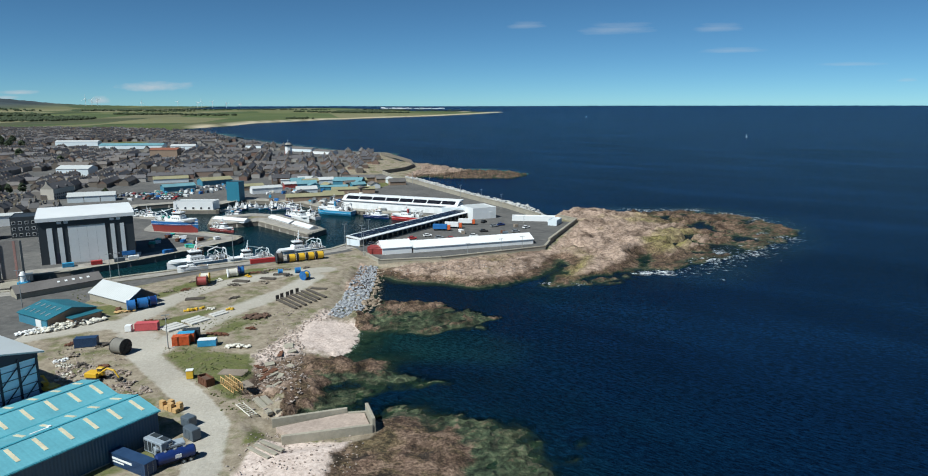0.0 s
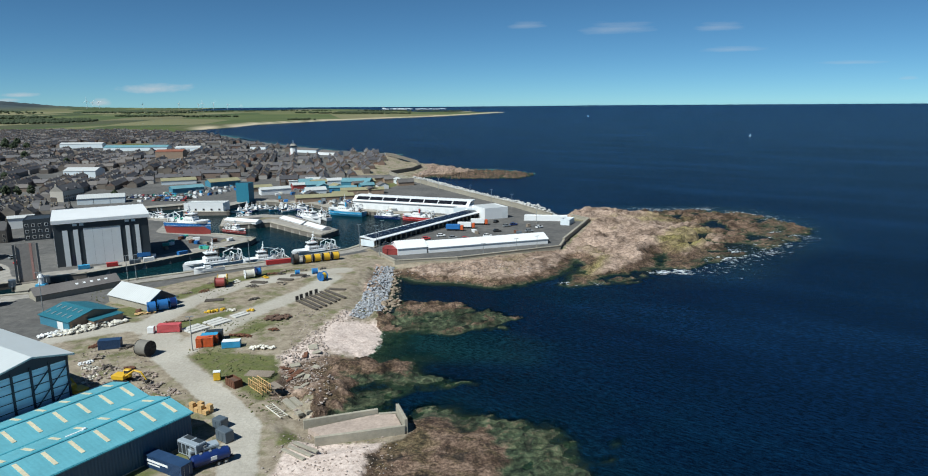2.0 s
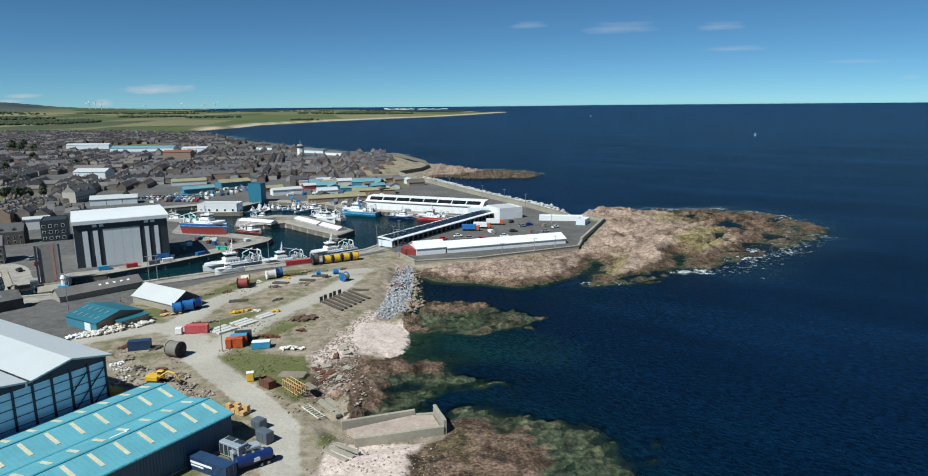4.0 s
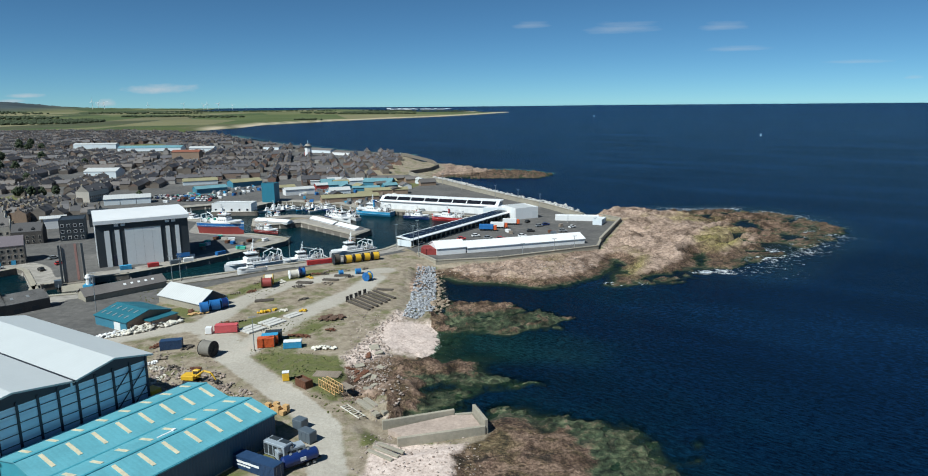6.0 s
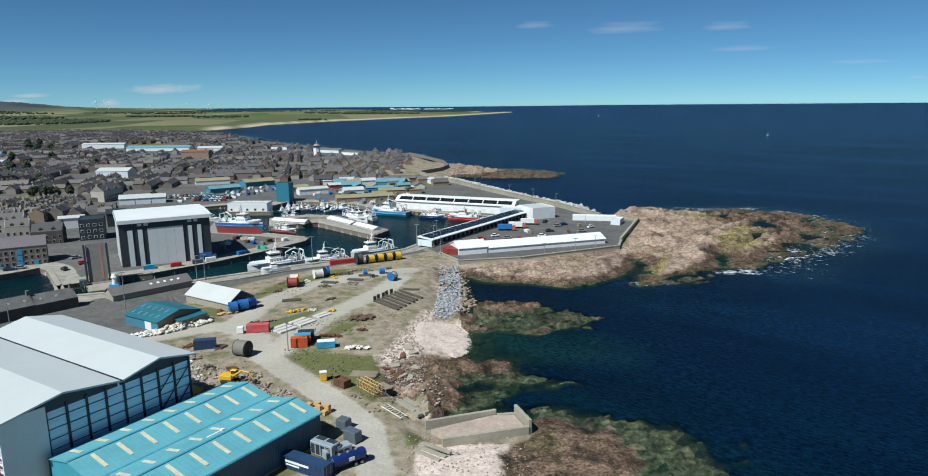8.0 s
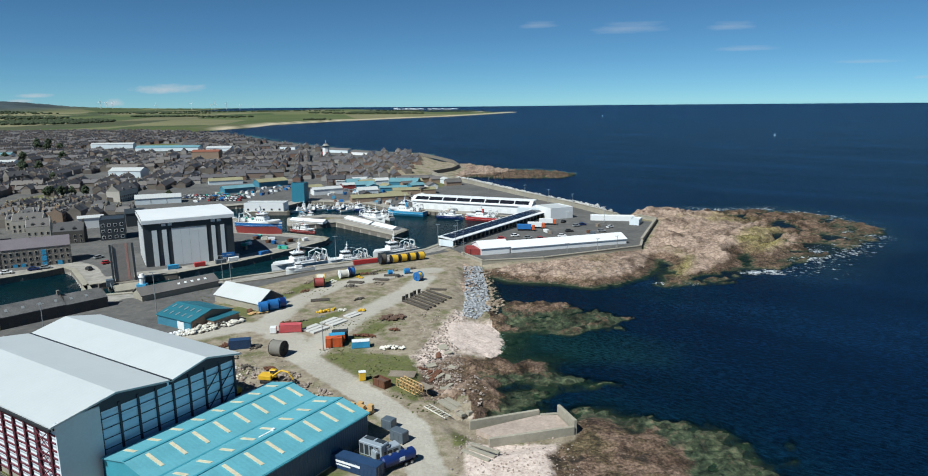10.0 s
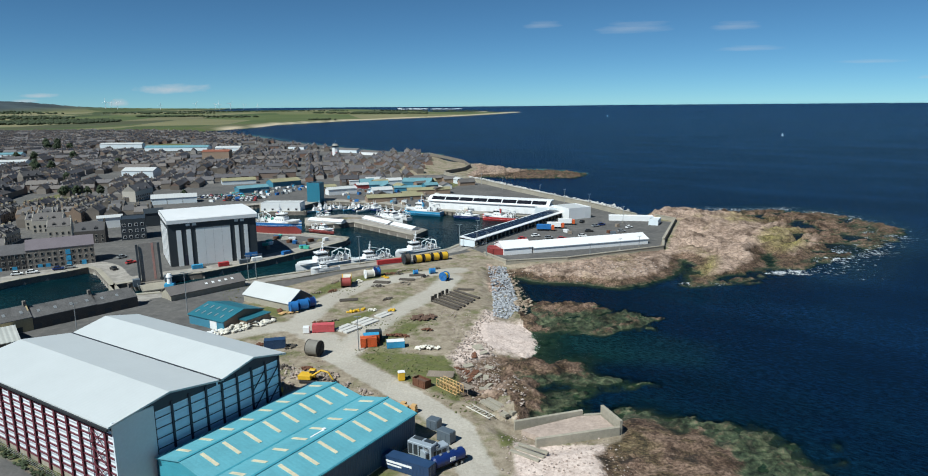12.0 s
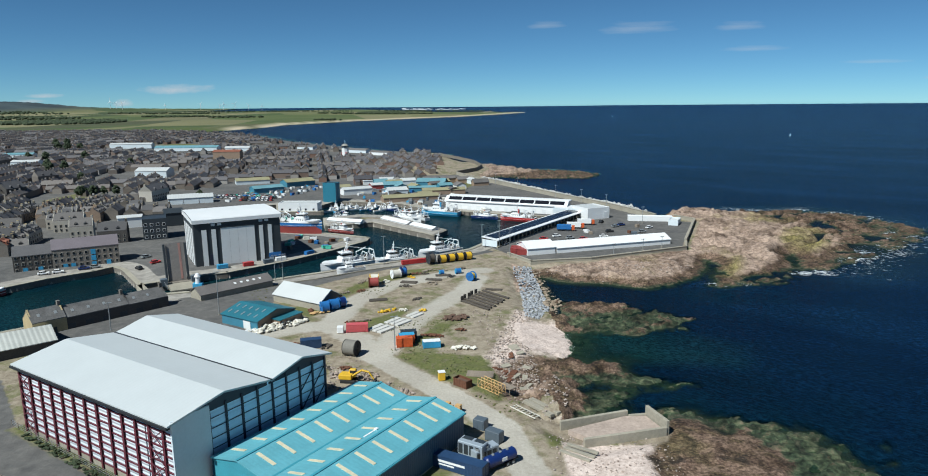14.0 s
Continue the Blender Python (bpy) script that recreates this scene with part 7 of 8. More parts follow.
for x, y, z in ((520, 2950, 0), (560, 1350, 0)):
    o = thing("sailing_yacht", "far white yacht under sail", "boat", pose(x, y, float(lift(math.hypot(x + 30, y))), 0, 0, 30) @ Matrix.Scale(0.45, 4), "yachts")
    part("hull", hull_mesh(12, 3.4, 1.2, -0.3, WHITE, "hull"), WHITE, o)
    part("sail", mended(extrude(bmesh.new(), [(-4, 0, 1.5), (1.2, 0, 1.5), (1.0, 0, 14)], (0, 0.15, 0))), WHITE, o)
    part("mast", rod(bmesh.new(), (1.2, 0, 1), (1.2, 0, 15), 0.12, sides=6), GREY, o)

# dock clutter on the hall quay
for k in range(14):
    x, y = -152 + 30 * rng.random(), 300 + 24 * rng.random()
    if signed(BASIN, np.array([[x]]), np.array([[y]]))[0, 0] < -2.5:
        c = (GREEN, GREEN, BLUE, RUST, WHITE)[k % 5]
        o = thing("dock_crate", "painted steel tub on the dock", "tub", at(x, y, None, rng.random() * 90), "dock tubs")
        part("body", bevel(boxes((-1.3, 1.3, -0.9, 0.9, 0.1, 1.3)), 0.15), c, o)
        part("rim", boxes((-1.4, 1.4, -1.0, 1.0, 1.3, 1.42)), c, o)
for k, (x, y) in enumerate(((-166, 261), (-157, 266), (-150, 271), (-146, 275), (-136, 287))):
    container("dock_box", "painted equipment box on the hall quay", at(x, y, None, 33 + 20 * (k > 3)), (SKY_BLUE, RED, MACHINE_GREY, WHITE, BLUE)[k], 4.2, 2.0, 1.7, group="quay boxes")
container("dock_box", "long red quayside barrier box", at(-91, 266.5, None, 26), RED, 12, 1.6, 1.8, group="quay boxes")
nav = thing("beacon", "white and blue harbour light beacon", "beacon", at(-160.5, 229, None, 10))
part("base", boxes((-1.6, 1.6, -1.4, 1.4, 0, 3.2)), SKY_BLUE, nav)
part("column", rod(bmesh.new(), (0, 0, 3.2), (0, 0, 5.6), 0.9, 0.8, 12), WHITE, nav)
part("lantern", rod(bmesh.new(), (0, 0, 5.6), (0, 0, 6.8), 1.2, 0.6, 12), WHITE, nav)

# ---------------------------------------------------------------- vehicles


def car_proto(mat):
    o = thing("car", "parked car", "car", None, "parked cars")
    bm = bevel(boxes((-2.1, 2.1, -0.88, 0.88, 0.3, 0.95)), 0.15, 2)
    part("body", bm, mat, o)
    bm = bmesh.new()
    extrude(bm, [(-1.7, -0.75, 0.93), (1.1, -0.75, 0.93), (0.5, -0.75, 1.48), (-1.3, -0.75, 1.48)], (0, 1.5, 0))
    cab = part("cabin", mended(bm), GLASS, o)
    part("roof", boxes((-1.3, 0.5, -0.72, 0.72, 1.48, 1.54)), mat, cab)
    for x in (-1.35, 1.35):
        for y in (-0.9, 0.7):
            part("wheel", rod(bmesh.new(), (x, y, 0.32), (x, y + 0.2, 0.32), 0.32, sides=12), BLACK, o)
    return o


def paint_name(mat):
    return {"white_paint": "white", "red_paint": "red", "black_rubber": "black", "galvanised_grey": "silver grey", "deep_blue_paint": "dark blue"}[mat.name]


CAR_SPOTS = [(-21, 323, 20), (-9, 315.5, 15), (7.3, 334.6, 10), (13, 349, 30), (17, 353, 25), (23.7, 334, 15), (2, 322, 10), (30, 345, 40), (-28, 316, 20), (8, 362, 60), (-15, 318, 20),
             (-222, 262, 31), (-219, 265, 31), (-233, 253, 31), (-229, 256, 31), (-196, 270, 50), (-199, 262, 140), (-47, 305, 60), (-12, 374, 60), (-205, 280, 60), (-170, 232, 40), (-148, 238, 40), (-143, 242, 40)]
for i in range(34):
    CAR_SPOTS.append((-252 + 2.8 * (i % 17) + rng.uniform(-0.5, 0.5), 470 + 9 * (i // 17) + rng.uniform(-1, 1), 100 + rng.uniform(-8, 8)))
for i in range(16):
    CAR_SPOTS.append((-225 + 3.0 * (i % 8), 455 + 11 * (i // 8), 95 + rng.uniform(-5, 5)))
protos = {}
for k, (x, y, a) in enumerate(CAR_SPOTS):
    mat = (WHITE, RED, BLACK, GREY, DEEP_BLUE, GREY, WHITE)[k % 7]
    if mat.name not in protos:
        c = car_proto(mat)
        c.matrix_basis = at(x, y, None, a)
        protos[mat.name] = c
        c["label"] = paint_name(mat) + " hatchback parked on the harbour tarmac"
    else:
        copy_thing(protos[mat.name], at(x, y, None, a))


def lorry(m, cab_mat, box_mat, label):
    o = thing("lorry", label, "lorry", m @ Matrix.Diagonal((0.7, 0.9, 0.85, 1)), "lorries")
    part("trailer", bevel(boxes((0, 10.5, -1.25, 1.25, 1.1, 3.9)), 0.05), box_mat, o)
    cab = part("cab", bevel(boxes((10.9, 13.0, -1.2, 1.2, 0.6, 3.4)), 0.15, 2), cab_mat, o)
    part("windscreen", boxes((12.98, 13.04, -1.0, 1.0, 2.0, 3.0)), GLASS, cab)
    part("chassis", boxes((0.2, 12.4, -0.5, 0.5, 0.7, 1.1)), BLACK, o)
    for x in (1.2, 2.4, 3.6, 10.6, 12.2):
        for y in (-1.25, 0.95):
            part("wheel", rod(bmesh.new(), (x, y, 0.5), (x, y + 0.3, 0.5), 0.5, sides=14), BLACK, o)


lorry(at(-19, 339.5, None, -8), ORANGE, BLUE, "blue box lorry with an orange cab")
lorry(at(-13, 346, None, -8), ORANGE, WHITE, "white box lorry with an orange cab")
lorry(at(-6, 356, None, -4), ORANGE, WHITE, "white box lorry with an orange cab")

# ---------------------------------------------------------------- the town


def house(label, m, l, w, ev, rg, wall, roof, cols=3, group="stone houses"):
    o = thing("stone_house", label, "house", m, group)
    bm = boxes((0, l, 0, w, -2.5, ev))
    part("wall", bm, wall, o)
    for x in (0.02, l - 0.32):
        bm = bmesh.new()
        extrude(bm, [(x, 0.05, ev), (x, w - 0.05, ev), (x, w / 2, rg + 0.35)], (0.3, 0, 0))
        part("gable_wall", mended(bm), wall, o)
    part("roof", gable(bmesh.new(), 0.32, l - 0.32, 0, w, ev, rg, 0.0, 0.2), roof, o)
    for x in (0.0, l - 0.9):
        c = part("chimney", boxes((x, x + 0.9, w / 2 - 0.6, w / 2 + 0.6, rg - 0.8, rg + 1.1)), wall, o)
        part("chimney_pot", boxes((x + 0.3, x + 0.6, w / 2 - 0.4, w / 2 + 0.4, rg + 1.1, rg + 1.4)), OCHRE, c)
    windowed(o, l, 0.7, 2 if ev > 4 else 1, cols, 0.8, 1.2, 2.2, 0.0)
    for x in (l * 0.3, l * 0.7):
        d = part("dormer", mended(extrude(bmesh.new(), [(x - 0.8, 0.7, ev + 0.3), (x + 0.8, 0.7, ev + 0.3), (x + 0.8, 0.7, ev + 1.5), (x, 0.7, ev + 2.1), (x - 0.8, 0.7, ev + 1.5)], (0, 2.4, 0))), roof, o)
        part("pane", boxes((x - 0.5, x + 0.5, 0.62, 0.7, ev + 0.6, ev + 1.4)), GLASS, d)
    return o


TOWN = [(-268, 288), (-240, 335), (-240, 395), (-285, 425), (-290, 460), (-285, 520), (-250, 580), (-225, 575), (-190, 575), (-130, 556), (-88, 618), (-64, 660), (-58, 700), (-66, 745), (-86, 800), (-108, 850), (-128, 905),
        (-215, 945), (-410, 1190), (-560, 1440), (-760, 1560), (-1500, 1560), (-1500, 900), (-760, 480), (-450, 300), (-330, 262)]
TAKEN = [(-243, 318, 10), (-285, 340, 6), (-369, 612, 34), (-258, 447, 26), (-478, 946, 52), (-580, 990, 40), (-543, 1062, 56), (-350, 455, 26), (-357, 783, 22), (-240, 560, 30), (-400, 950, 34), (-312, 985, 30), (-225, 920, 36), (-180, 870, 30), (-545, 712, 30), (-620, 812, 34), (-248, 356, 16), (-225, 362, 16), (-233, 866, 12), (-330, 455, 12), (-520, 985, 52), (-395, 1075, 34), (-352, 352, 0)]
rng = random.Random(11)
near_houses, far_rows = [], []
ang = radians(104)
ca, sa = math.cos(ang), math.sin(ang)
for row in range(-92, 94):
    off = row * 11.6 + (3.0 if row % 2 else 0)
    t = -200.0
    while t < 2000:
        n = rng.randrange(2, 7)
        run = n * 7.5
        bx, by = -420 + ca * t - sa * off * -1, 300 + sa * t + ca * off * -1
        bend = 7 * math.sin(off / 55.0)
        cx, cy = bx + ca * run / 2 + bend, by + sa * run / 2
        far = math.hypot(cx + 30, cy)
        if -1500 < cx < -100 and 250 < cy < 1600:
            s_in = float(signed(TOWN, np.array([[cx]]), np.array([[cy]]))[0, 0])
            if s_in > 6 and all(math.hypot(cx - a, cy - b) > r + 10 for a, b, r in TAKEN) and rng.random() < 0.9:
                (near_houses if far < 560 else far_rows).append((bx + bend, by, n, far))
        t += run + rng.choice((1, 2, 3, 4, 11))
proto_specs = [(7.8, 7.4, 4.8, 7.6, GRANITE, SLATE), (7.8, 7.2, 4.5, 7.2, GRANITE, WARM_SLATE), (7.8, 7.6, 5.6, 8.3, RENDERED, SLATE), (7.8, 7.0, 3.8, 6.6, DARK_STONE, SLATE), (7.8, 7.4, 5.0, 7.6, BRICK, WARM_SLATE), (7.8, 7.2, 5.0, 7.6, GRANITE, RED_TILE)]
words = ["grey granite house with slate roof and chimneys", "granite house with brown-grey slate roof", "tall pale rendered house with slate roof", "low dark stone house with slate roof", "brown brick house with grey roof", "granite house with red tiled roof"]
made, count = {}, 0
near_houses.sort(key=lambda q: q[3])
for bx, by, n, far in near_houses:
    flip = rng.random() < 0.5
    for k in range(n):
        x, y = bx + ca * k * 7.9, by + sa * k * 7.9
        kind = rng.choice((0, 0, 1, 1, 2, 2, 3, 4)) if rng.random() > 0.05 else 5
        turn = math.degrees(ang) + rng.uniform(-4, 4) - (90 if rng.random() < 0.3 else 0)
        m = at(x, y, None, turn)
        if flip:
            m = m @ pose(7.8, 7.4, 0, 0, 0, 180)
        if count >= 150:
            far_rows.append((x, y, 1, far))
            continue
        count += 1
        if kind not in made:
            l, w, ev, rg, wall, roof = proto_specs[kind]
            made[kind] = house(words[kind], m, l, w, ev, rg, wall, roof)
        else:
            copy_thing(made[kind], m)

ROOFS = varied("town_roofs", [(0.035, 0.034, 0.04), (0.085, 0.08, 0.086), (0.14, 0.13, 0.132), (0.055, 0.052, 0.056), (0.17, 0.145, 0.125), (0.05, 0.048, 0.054), (0.11, 0.108, 0.12)], 0.7)
WALLS = varied("town_walls", [(0.1, 0.086, 0.074), (0.17, 0.145, 0.12), (0.23, 0.195, 0.16), (0.13, 0.108, 0.092), (0.55, 0.53, 0.5), (0.28, 0.245, 0.205), (0.25, 0.14, 0.1), (0.12, 0.1, 0.088)], 0.9)
wv, wf, rv, rf = [], [], [], []


def solid(vs, fs, pts, faces):
    o = len(vs)
    vs.extend(pts)
    fs.extend(tuple(k + o for k in f) for f in faces)


BOXF = [(0, 1, 5, 4), (1, 2, 6, 5), (2, 3, 7, 6), (3, 0, 4, 7), (4, 5, 6, 7)]
xs = np.array([[r[0] + ca * r[2] * 3.7 for r in far_rows]])
ys = np.array([[r[1] + sa * r[2] * 3.7 for r in far_rows]])
zs = land(xs, ys)[0] + lift(np.hypot(xs + 30, ys))[0]
for (bx, by, n, far), z in zip(far_rows, zs):
    a = ang + rng.uniform(-0.03, 0.03) + (math.pi / 2 if rng.random() < 0.18 else 0)
    c, q = math.cos(a), math.sin(a)

    def put(u, v, h):
        return (bx + c * u - q * v, by + q * u + c * v, z + h)
    step = 0
    for part_n in ((n,) if rng.random() < 0.4 else (n // 2, n - n // 2)):
        if part_n < 1:
            continue
        l, w, ev = part_n * 7.4, rng.uniform(6.2, 7.8), rng.uniform(3.0, 4.9)
        rg = ev + rng.uniform(2.2, 3.0)
        u0 = step * 7.5
        step += part_n
        solid(wv, wf, [put(u0, 0, -2), put(u0 + l, 0, -2), put(u0 + l, w, -2), put(u0, w, -2), put(u0, 0, ev), put(u0 + l, 0, ev), put(u0 + l, w, ev), put(u0, w, ev)], BOXF)
        solid(wv, wf, [put(u0, 0, ev), put(u0, w, ev), put(u0, w / 2, rg)], [(0, 1, 2)])
        solid(wv, wf, [put(u0 + l, 0, ev), put(u0 + l, w, ev), put(u0 + l, w / 2, rg)], [(0, 1, 2)])
        solid(rv, rf, [put(u0 - 0.2, -0.3, ev - 0.1), put(u0 + l + 0.2, -0.3, ev - 0.1), put(u0 + l + 0.2, w / 2, rg + 0.1), put(u0 - 0.2, w / 2, rg + 0.1), put(u0 + l + 0.2, w + 0.3, ev - 0.1), put(u0 - 0.2, w + 0.3, ev - 0.1)], [(0, 1, 2, 3), (3, 2, 4, 5)])
        for k in range(part_n + 1):
            u = u0 + min(k * 7.4, l - 0.7)
            solid(wv, wf, [put(u + a, w / 2 + b, rg + h) for h in (-1, 1.0) for a, b in ((0, -0.55), (0.7, -0.55), (0.7, 0.55), (0, 0.55))], BOXF)
        if rng.random() < 0.5:
            u = u0 + rng.uniform(1, l - 4)
            e2 = ev * 0.6
            solid(wv, wf, [put(u, w, -2), put(u + 3.6, w, -2), put(u + 3.6, w + 4.5, -2), put(u, w + 4.5, -2), put(u, w, e2), put(u + 3.6, w, e2), put(u + 3.6, w + 4.5, e2), put(u, w + 4.5, e2)], BOXF[:4])
            solid(rv, rf, [put(u, w - 0.1, e2 + 1.6), put(u + 3.6, w - 0.1, e2 + 1.6), put(u + 3.6, w + 4.6, e2), put(u, w + 4.6, e2)], [(0, 1, 2, 3)])
for name, v, f, mat, label in (("town_walls", wv, wf, WALLS, "mass of grey granite terraces filling the town"), ("town_roofs", rv, rf, ROOFS, "mass of slate roofs filling the town")):
    me = bpy.data.meshes.new(name)
    me.from_pydata(v, [], f)
    me.materials.append(mat)
    tagged(new(name, me), label, "houses", kind="stuff")

# grand stone buildings on the square
for x, y, t, l, w, h, label in ((-243, 309, 22, 20, 12, 7.5, "columned grey stone hall on the square"), (-262, 318, 25, 16, 11, 8.5, "tall stone block with steep roof"), (-283, 338, 20, 22, 11, 8, "pinkish granite terrace on the square"), (-304, 322, 30, 20, 11, 7, "grey stone terrace by the warehouse"), (-288, 300, 30, 18, 10, 6.5, "long stone building behind the warehouse"), (-272, 284, 31, 16, 9, 4.5, "pale gabled house behind the warehouse"), (-286, 452, 86, 34, 12, 9, "large dark stone block with grey roof"), (-388, 452, 80, 26, 14, 10, "dark stone church hall"), (-424, 540, 60, 24, 12, 9, "stone church with steep roof")):
    house(label, at(x, y, None, t), l * 0.66, w * 0.8, h * 0.8, h * 0.8 + w * 0.32, (GRANITE, RENDERED, DARK_STONE)[int(l) % 3], (SLATE, WARM_SLATE)[int(w) % 2], int(l / 3.4), group="town buildings")


def tree(m, h, seed, label="dark green town tree"):
    o = thing("tree", label + " with an uneven crown", "tree", m, "trees")
    rg = random.Random(seed)
    bm = rod(bmesh.new(), (0, 0, 0), (0, 0, h * 0.45), h * 0.035, h * 0.02, 7)
    for k in range(4):
        a = rg.random() * 6.283
        rod(bm, (0, 0, h * 0.3), (math.cos(a) * h * 0.25, math.sin(a) * h * 0.25, h * 0.62), h * 0.016, h * 0.006, 5)
    part("trunk", bm, OLD_TIMBER, o)
    bm = bmesh.new()
    for k in range(70):
        a, q, e = rg.random() * 6.283, math.sqrt(rg.random()), rg.random()
        r = h * 0.36 * q * math.sin(math.pi * (0.15 + 0.8 * e))
        d = h * (0.06 + 0.07 * rg.random())
        mm = Matrix.Translation((math.cos(a) * r, math.sin(a) * r, h * (0.32 + 0.62 * e))) @ Euler((rg.random() * 3, rg.random() * 3, rg.random() * 3)).to_matrix().to_4x4() @ Matrix.Diagonal((d * 1.3, d, d * 0.7, 1))
        bmesh.ops.create_icosphere(bm, subdivisions=1, radius=1.0, matrix=mm)
    for v in bm.verts:
        v.co += Vector((rg.uniform(-1, 1), rg.uniform(-1, 1), rg.uniform(-1, 1))) * h * 0.018
    part("crown", bm, LEAF, o)


for k, (x, y, h) in enumerate(((-338, 470, 9), (-332, 474, 8), (-345, 466, 9), (-350, 478, 8), (-326, 480, 8), (-480, 640, 12), (-470, 650, 11), (-490, 655, 12), (-475, 632, 10), (-620, 900, 14), (-610, 912, 13), (-640, 910, 14), (-520, 770, 12), (-400, 560, 9), (-560, 760, 12), (-575, 752, 12), (-430, 700, 10), (-260, 470, 6), (-700, 1000, 14), (-690, 1012, 14))):
    tree(at(x, y, None, 40 * k), h, 300 + k)

# ---------------------------------------------------------------- far country


def woods(spots, label, seed):
    rg = random.Random(seed)
    v, f = [], []
    bm = bmesh.new()
    bmesh.ops.create_icosphere(bm, subdivisions=1, radius=1.0)
    base = [p.co[:] for p in bm.verts]
    faces = [tuple(p.index for p in q.verts) for q in bm.faces]
    bm.free()
    for x, y, rx, ry, n, h in spots:
        for k in range(n):
            a, q = rg.random() * 6.283, math.sqrt(rg.random())
            px, py = x + math.cos(a) * q * rx, y + math.sin(a) * q * ry
            z = float(land(np.array([[px]]), np.array([[py]]))[0, 0] + lift(math.hypot(px + 30, py)))
            d = h * (0.6 + 0.6 * rg.random())
            o = len(v)
            v.extend((px + b[0] * d * (0.9 + 0.5 * rg.random()), py + b[1] * d, z + d * 0.5 + b[2] * d * (0.5 + 0.3 * rg.random())) for b in base)
            f.extend(tuple(i + o for i in t) for t in faces)
    me = bpy.data.meshes.new("woodland")
    me.from_pydata(v, [], f)
    me.materials.append(LEAF)
    tagged(new("woodland", me), label, "trees", kind="stuff")


woods([(-1500, 2300, 190, 230, 520, 7), (-1950, 2700, 260, 160, 260, 7), (-1400, 2950, 150, 60, 120, 7), (-1950, 2350, 90, 60, 60, 6), (-1100, 2850, 120, 60, 60, 7), (-600, 3450, 300, 60, 160, 7), (-1700, 3500, 300, 90, 120, 7),
       (-2500, 3300, 400, 160, 180, 7), (-1300, 3950, 500, 60, 130, 6), (-330, 4050, 350, 50, 110, 6), (-640, 2560, 60, 30, 20, 6)], "dark shelter belts and woods on the farmland", 5)


def turbine(x, y, h, seed):
    z = float(land(np.array([[x]]), np.array([[y]]))[0, 0] + lift(math.hypot(x + 30, y)))
    o = thing("wind_turbine", "white three-bladed wind turbine on the far hills", "wind turbine", pose(x, y, z, 0, 0, 20), "wind turbines")
    part("tower", rod(bmesh.new(), (0, 0, 0), (0, 0, h), h * 0.028, h * 0.016, 8), WHITE, o)
    hub = part("nacelle", bevel(boxes((-1.6, 1.6, -3.5, 3.5, h - 1.6, h + 1.6)), 0.4), WHITE, o)
    for k in range(3):
        a = seed + k * 2.094
        part("blade", rod(bmesh.new(), (0, -4, h), (math.sin(a) * h * 0.55, -4, h + math.cos(a) * h * 0.55), 1.3, 0.35, 6), WHITE, hub)


for k, (px, d, h) in enumerate(((150, 4200, 46), (160, 4300, 34), (170, 4200, 44), (243, 4300, 30), (303, 4400, 36), (336, 4450, 30), (342, 4400, 40), (361, 4400, 40), (384, 4450, 30), (407, 4500, 24))):
    turbine((px - 784) / 1122 * d, d, h, 0.7 * k)
rng = random.Random(3)
bm = bmesh.new()
for k in range(70):
    px, d = 640 + 110 * rng.random(), 4350 + 120 * rng.random()
    x = (px - 784) / 1122 * d
    z = float(land(np.array([[x]]), np.array([[d]]))[0, 0] + lift(math.hypot(x + 30, d)))
    w = rng.uniform(6, 22)
    box(bm, x, x + w, d, d + 12, z - 3, z + rng.uniform(4, 10))
solo("far_buildings", bm, WHITE, "white works and houses on the far coast", "buildings", kind="stuff")


def cloud_material(name, thick, size=(0.0035, 0.0035, 0.011)):
    m, nodes, links, bsdf = material(name)
    co = place(nodes)
    mp = nodes.new("ShaderNodeMapping")
    mp.inputs["Scale"].default_value = size
    links.new(co, mp.inputs["Vector"])
    n = noise_tex(nodes, links, mp.outputs[0], 1.0, 8, 0.6)
    gen = place(nodes, "Generated")
    sep = nodes.new("ShaderNodeSeparateXYZ")
    links.new(gen, sep.inputs[0])

    def fall(v):
        t = calc(nodes, links, "MULTIPLY", calc(nodes, links, "MULTIPLY", v, calc(nodes, links, "SUBTRACT", 1.0, v)), 4.0)
        return t
    mask = calc(nodes, links, "MULTIPLY", fall(sep.outputs[0]), fall(sep.outputs[2]))
    a = calc(nodes, links, "MULTIPLY", calc(nodes, links, "SUBTRACT", calc(nodes, links, "ADD", n, calc(nodes, links, "MULTIPLY", mask, 0.55)), 0.8), thick, True)
    em = nodes.new("ShaderNodeEmission")
    em.inputs[0].default_value, em.inputs[1].default_value = (0.66, 0.7, 0.74, 1), 0.62
    tr = nodes.new("ShaderNodeBsdfTransparent")
    mx = nodes.new("ShaderNodeMixShader")
    links.new(a, mx.inputs[0])
    links.new(tr.outputs[0], mx.inputs[1])
    links.new(em.outputs[0], mx.inputs[2])
    links.new(mx.outputs[0], nodes["Material Output"].inputs[0])
    return m


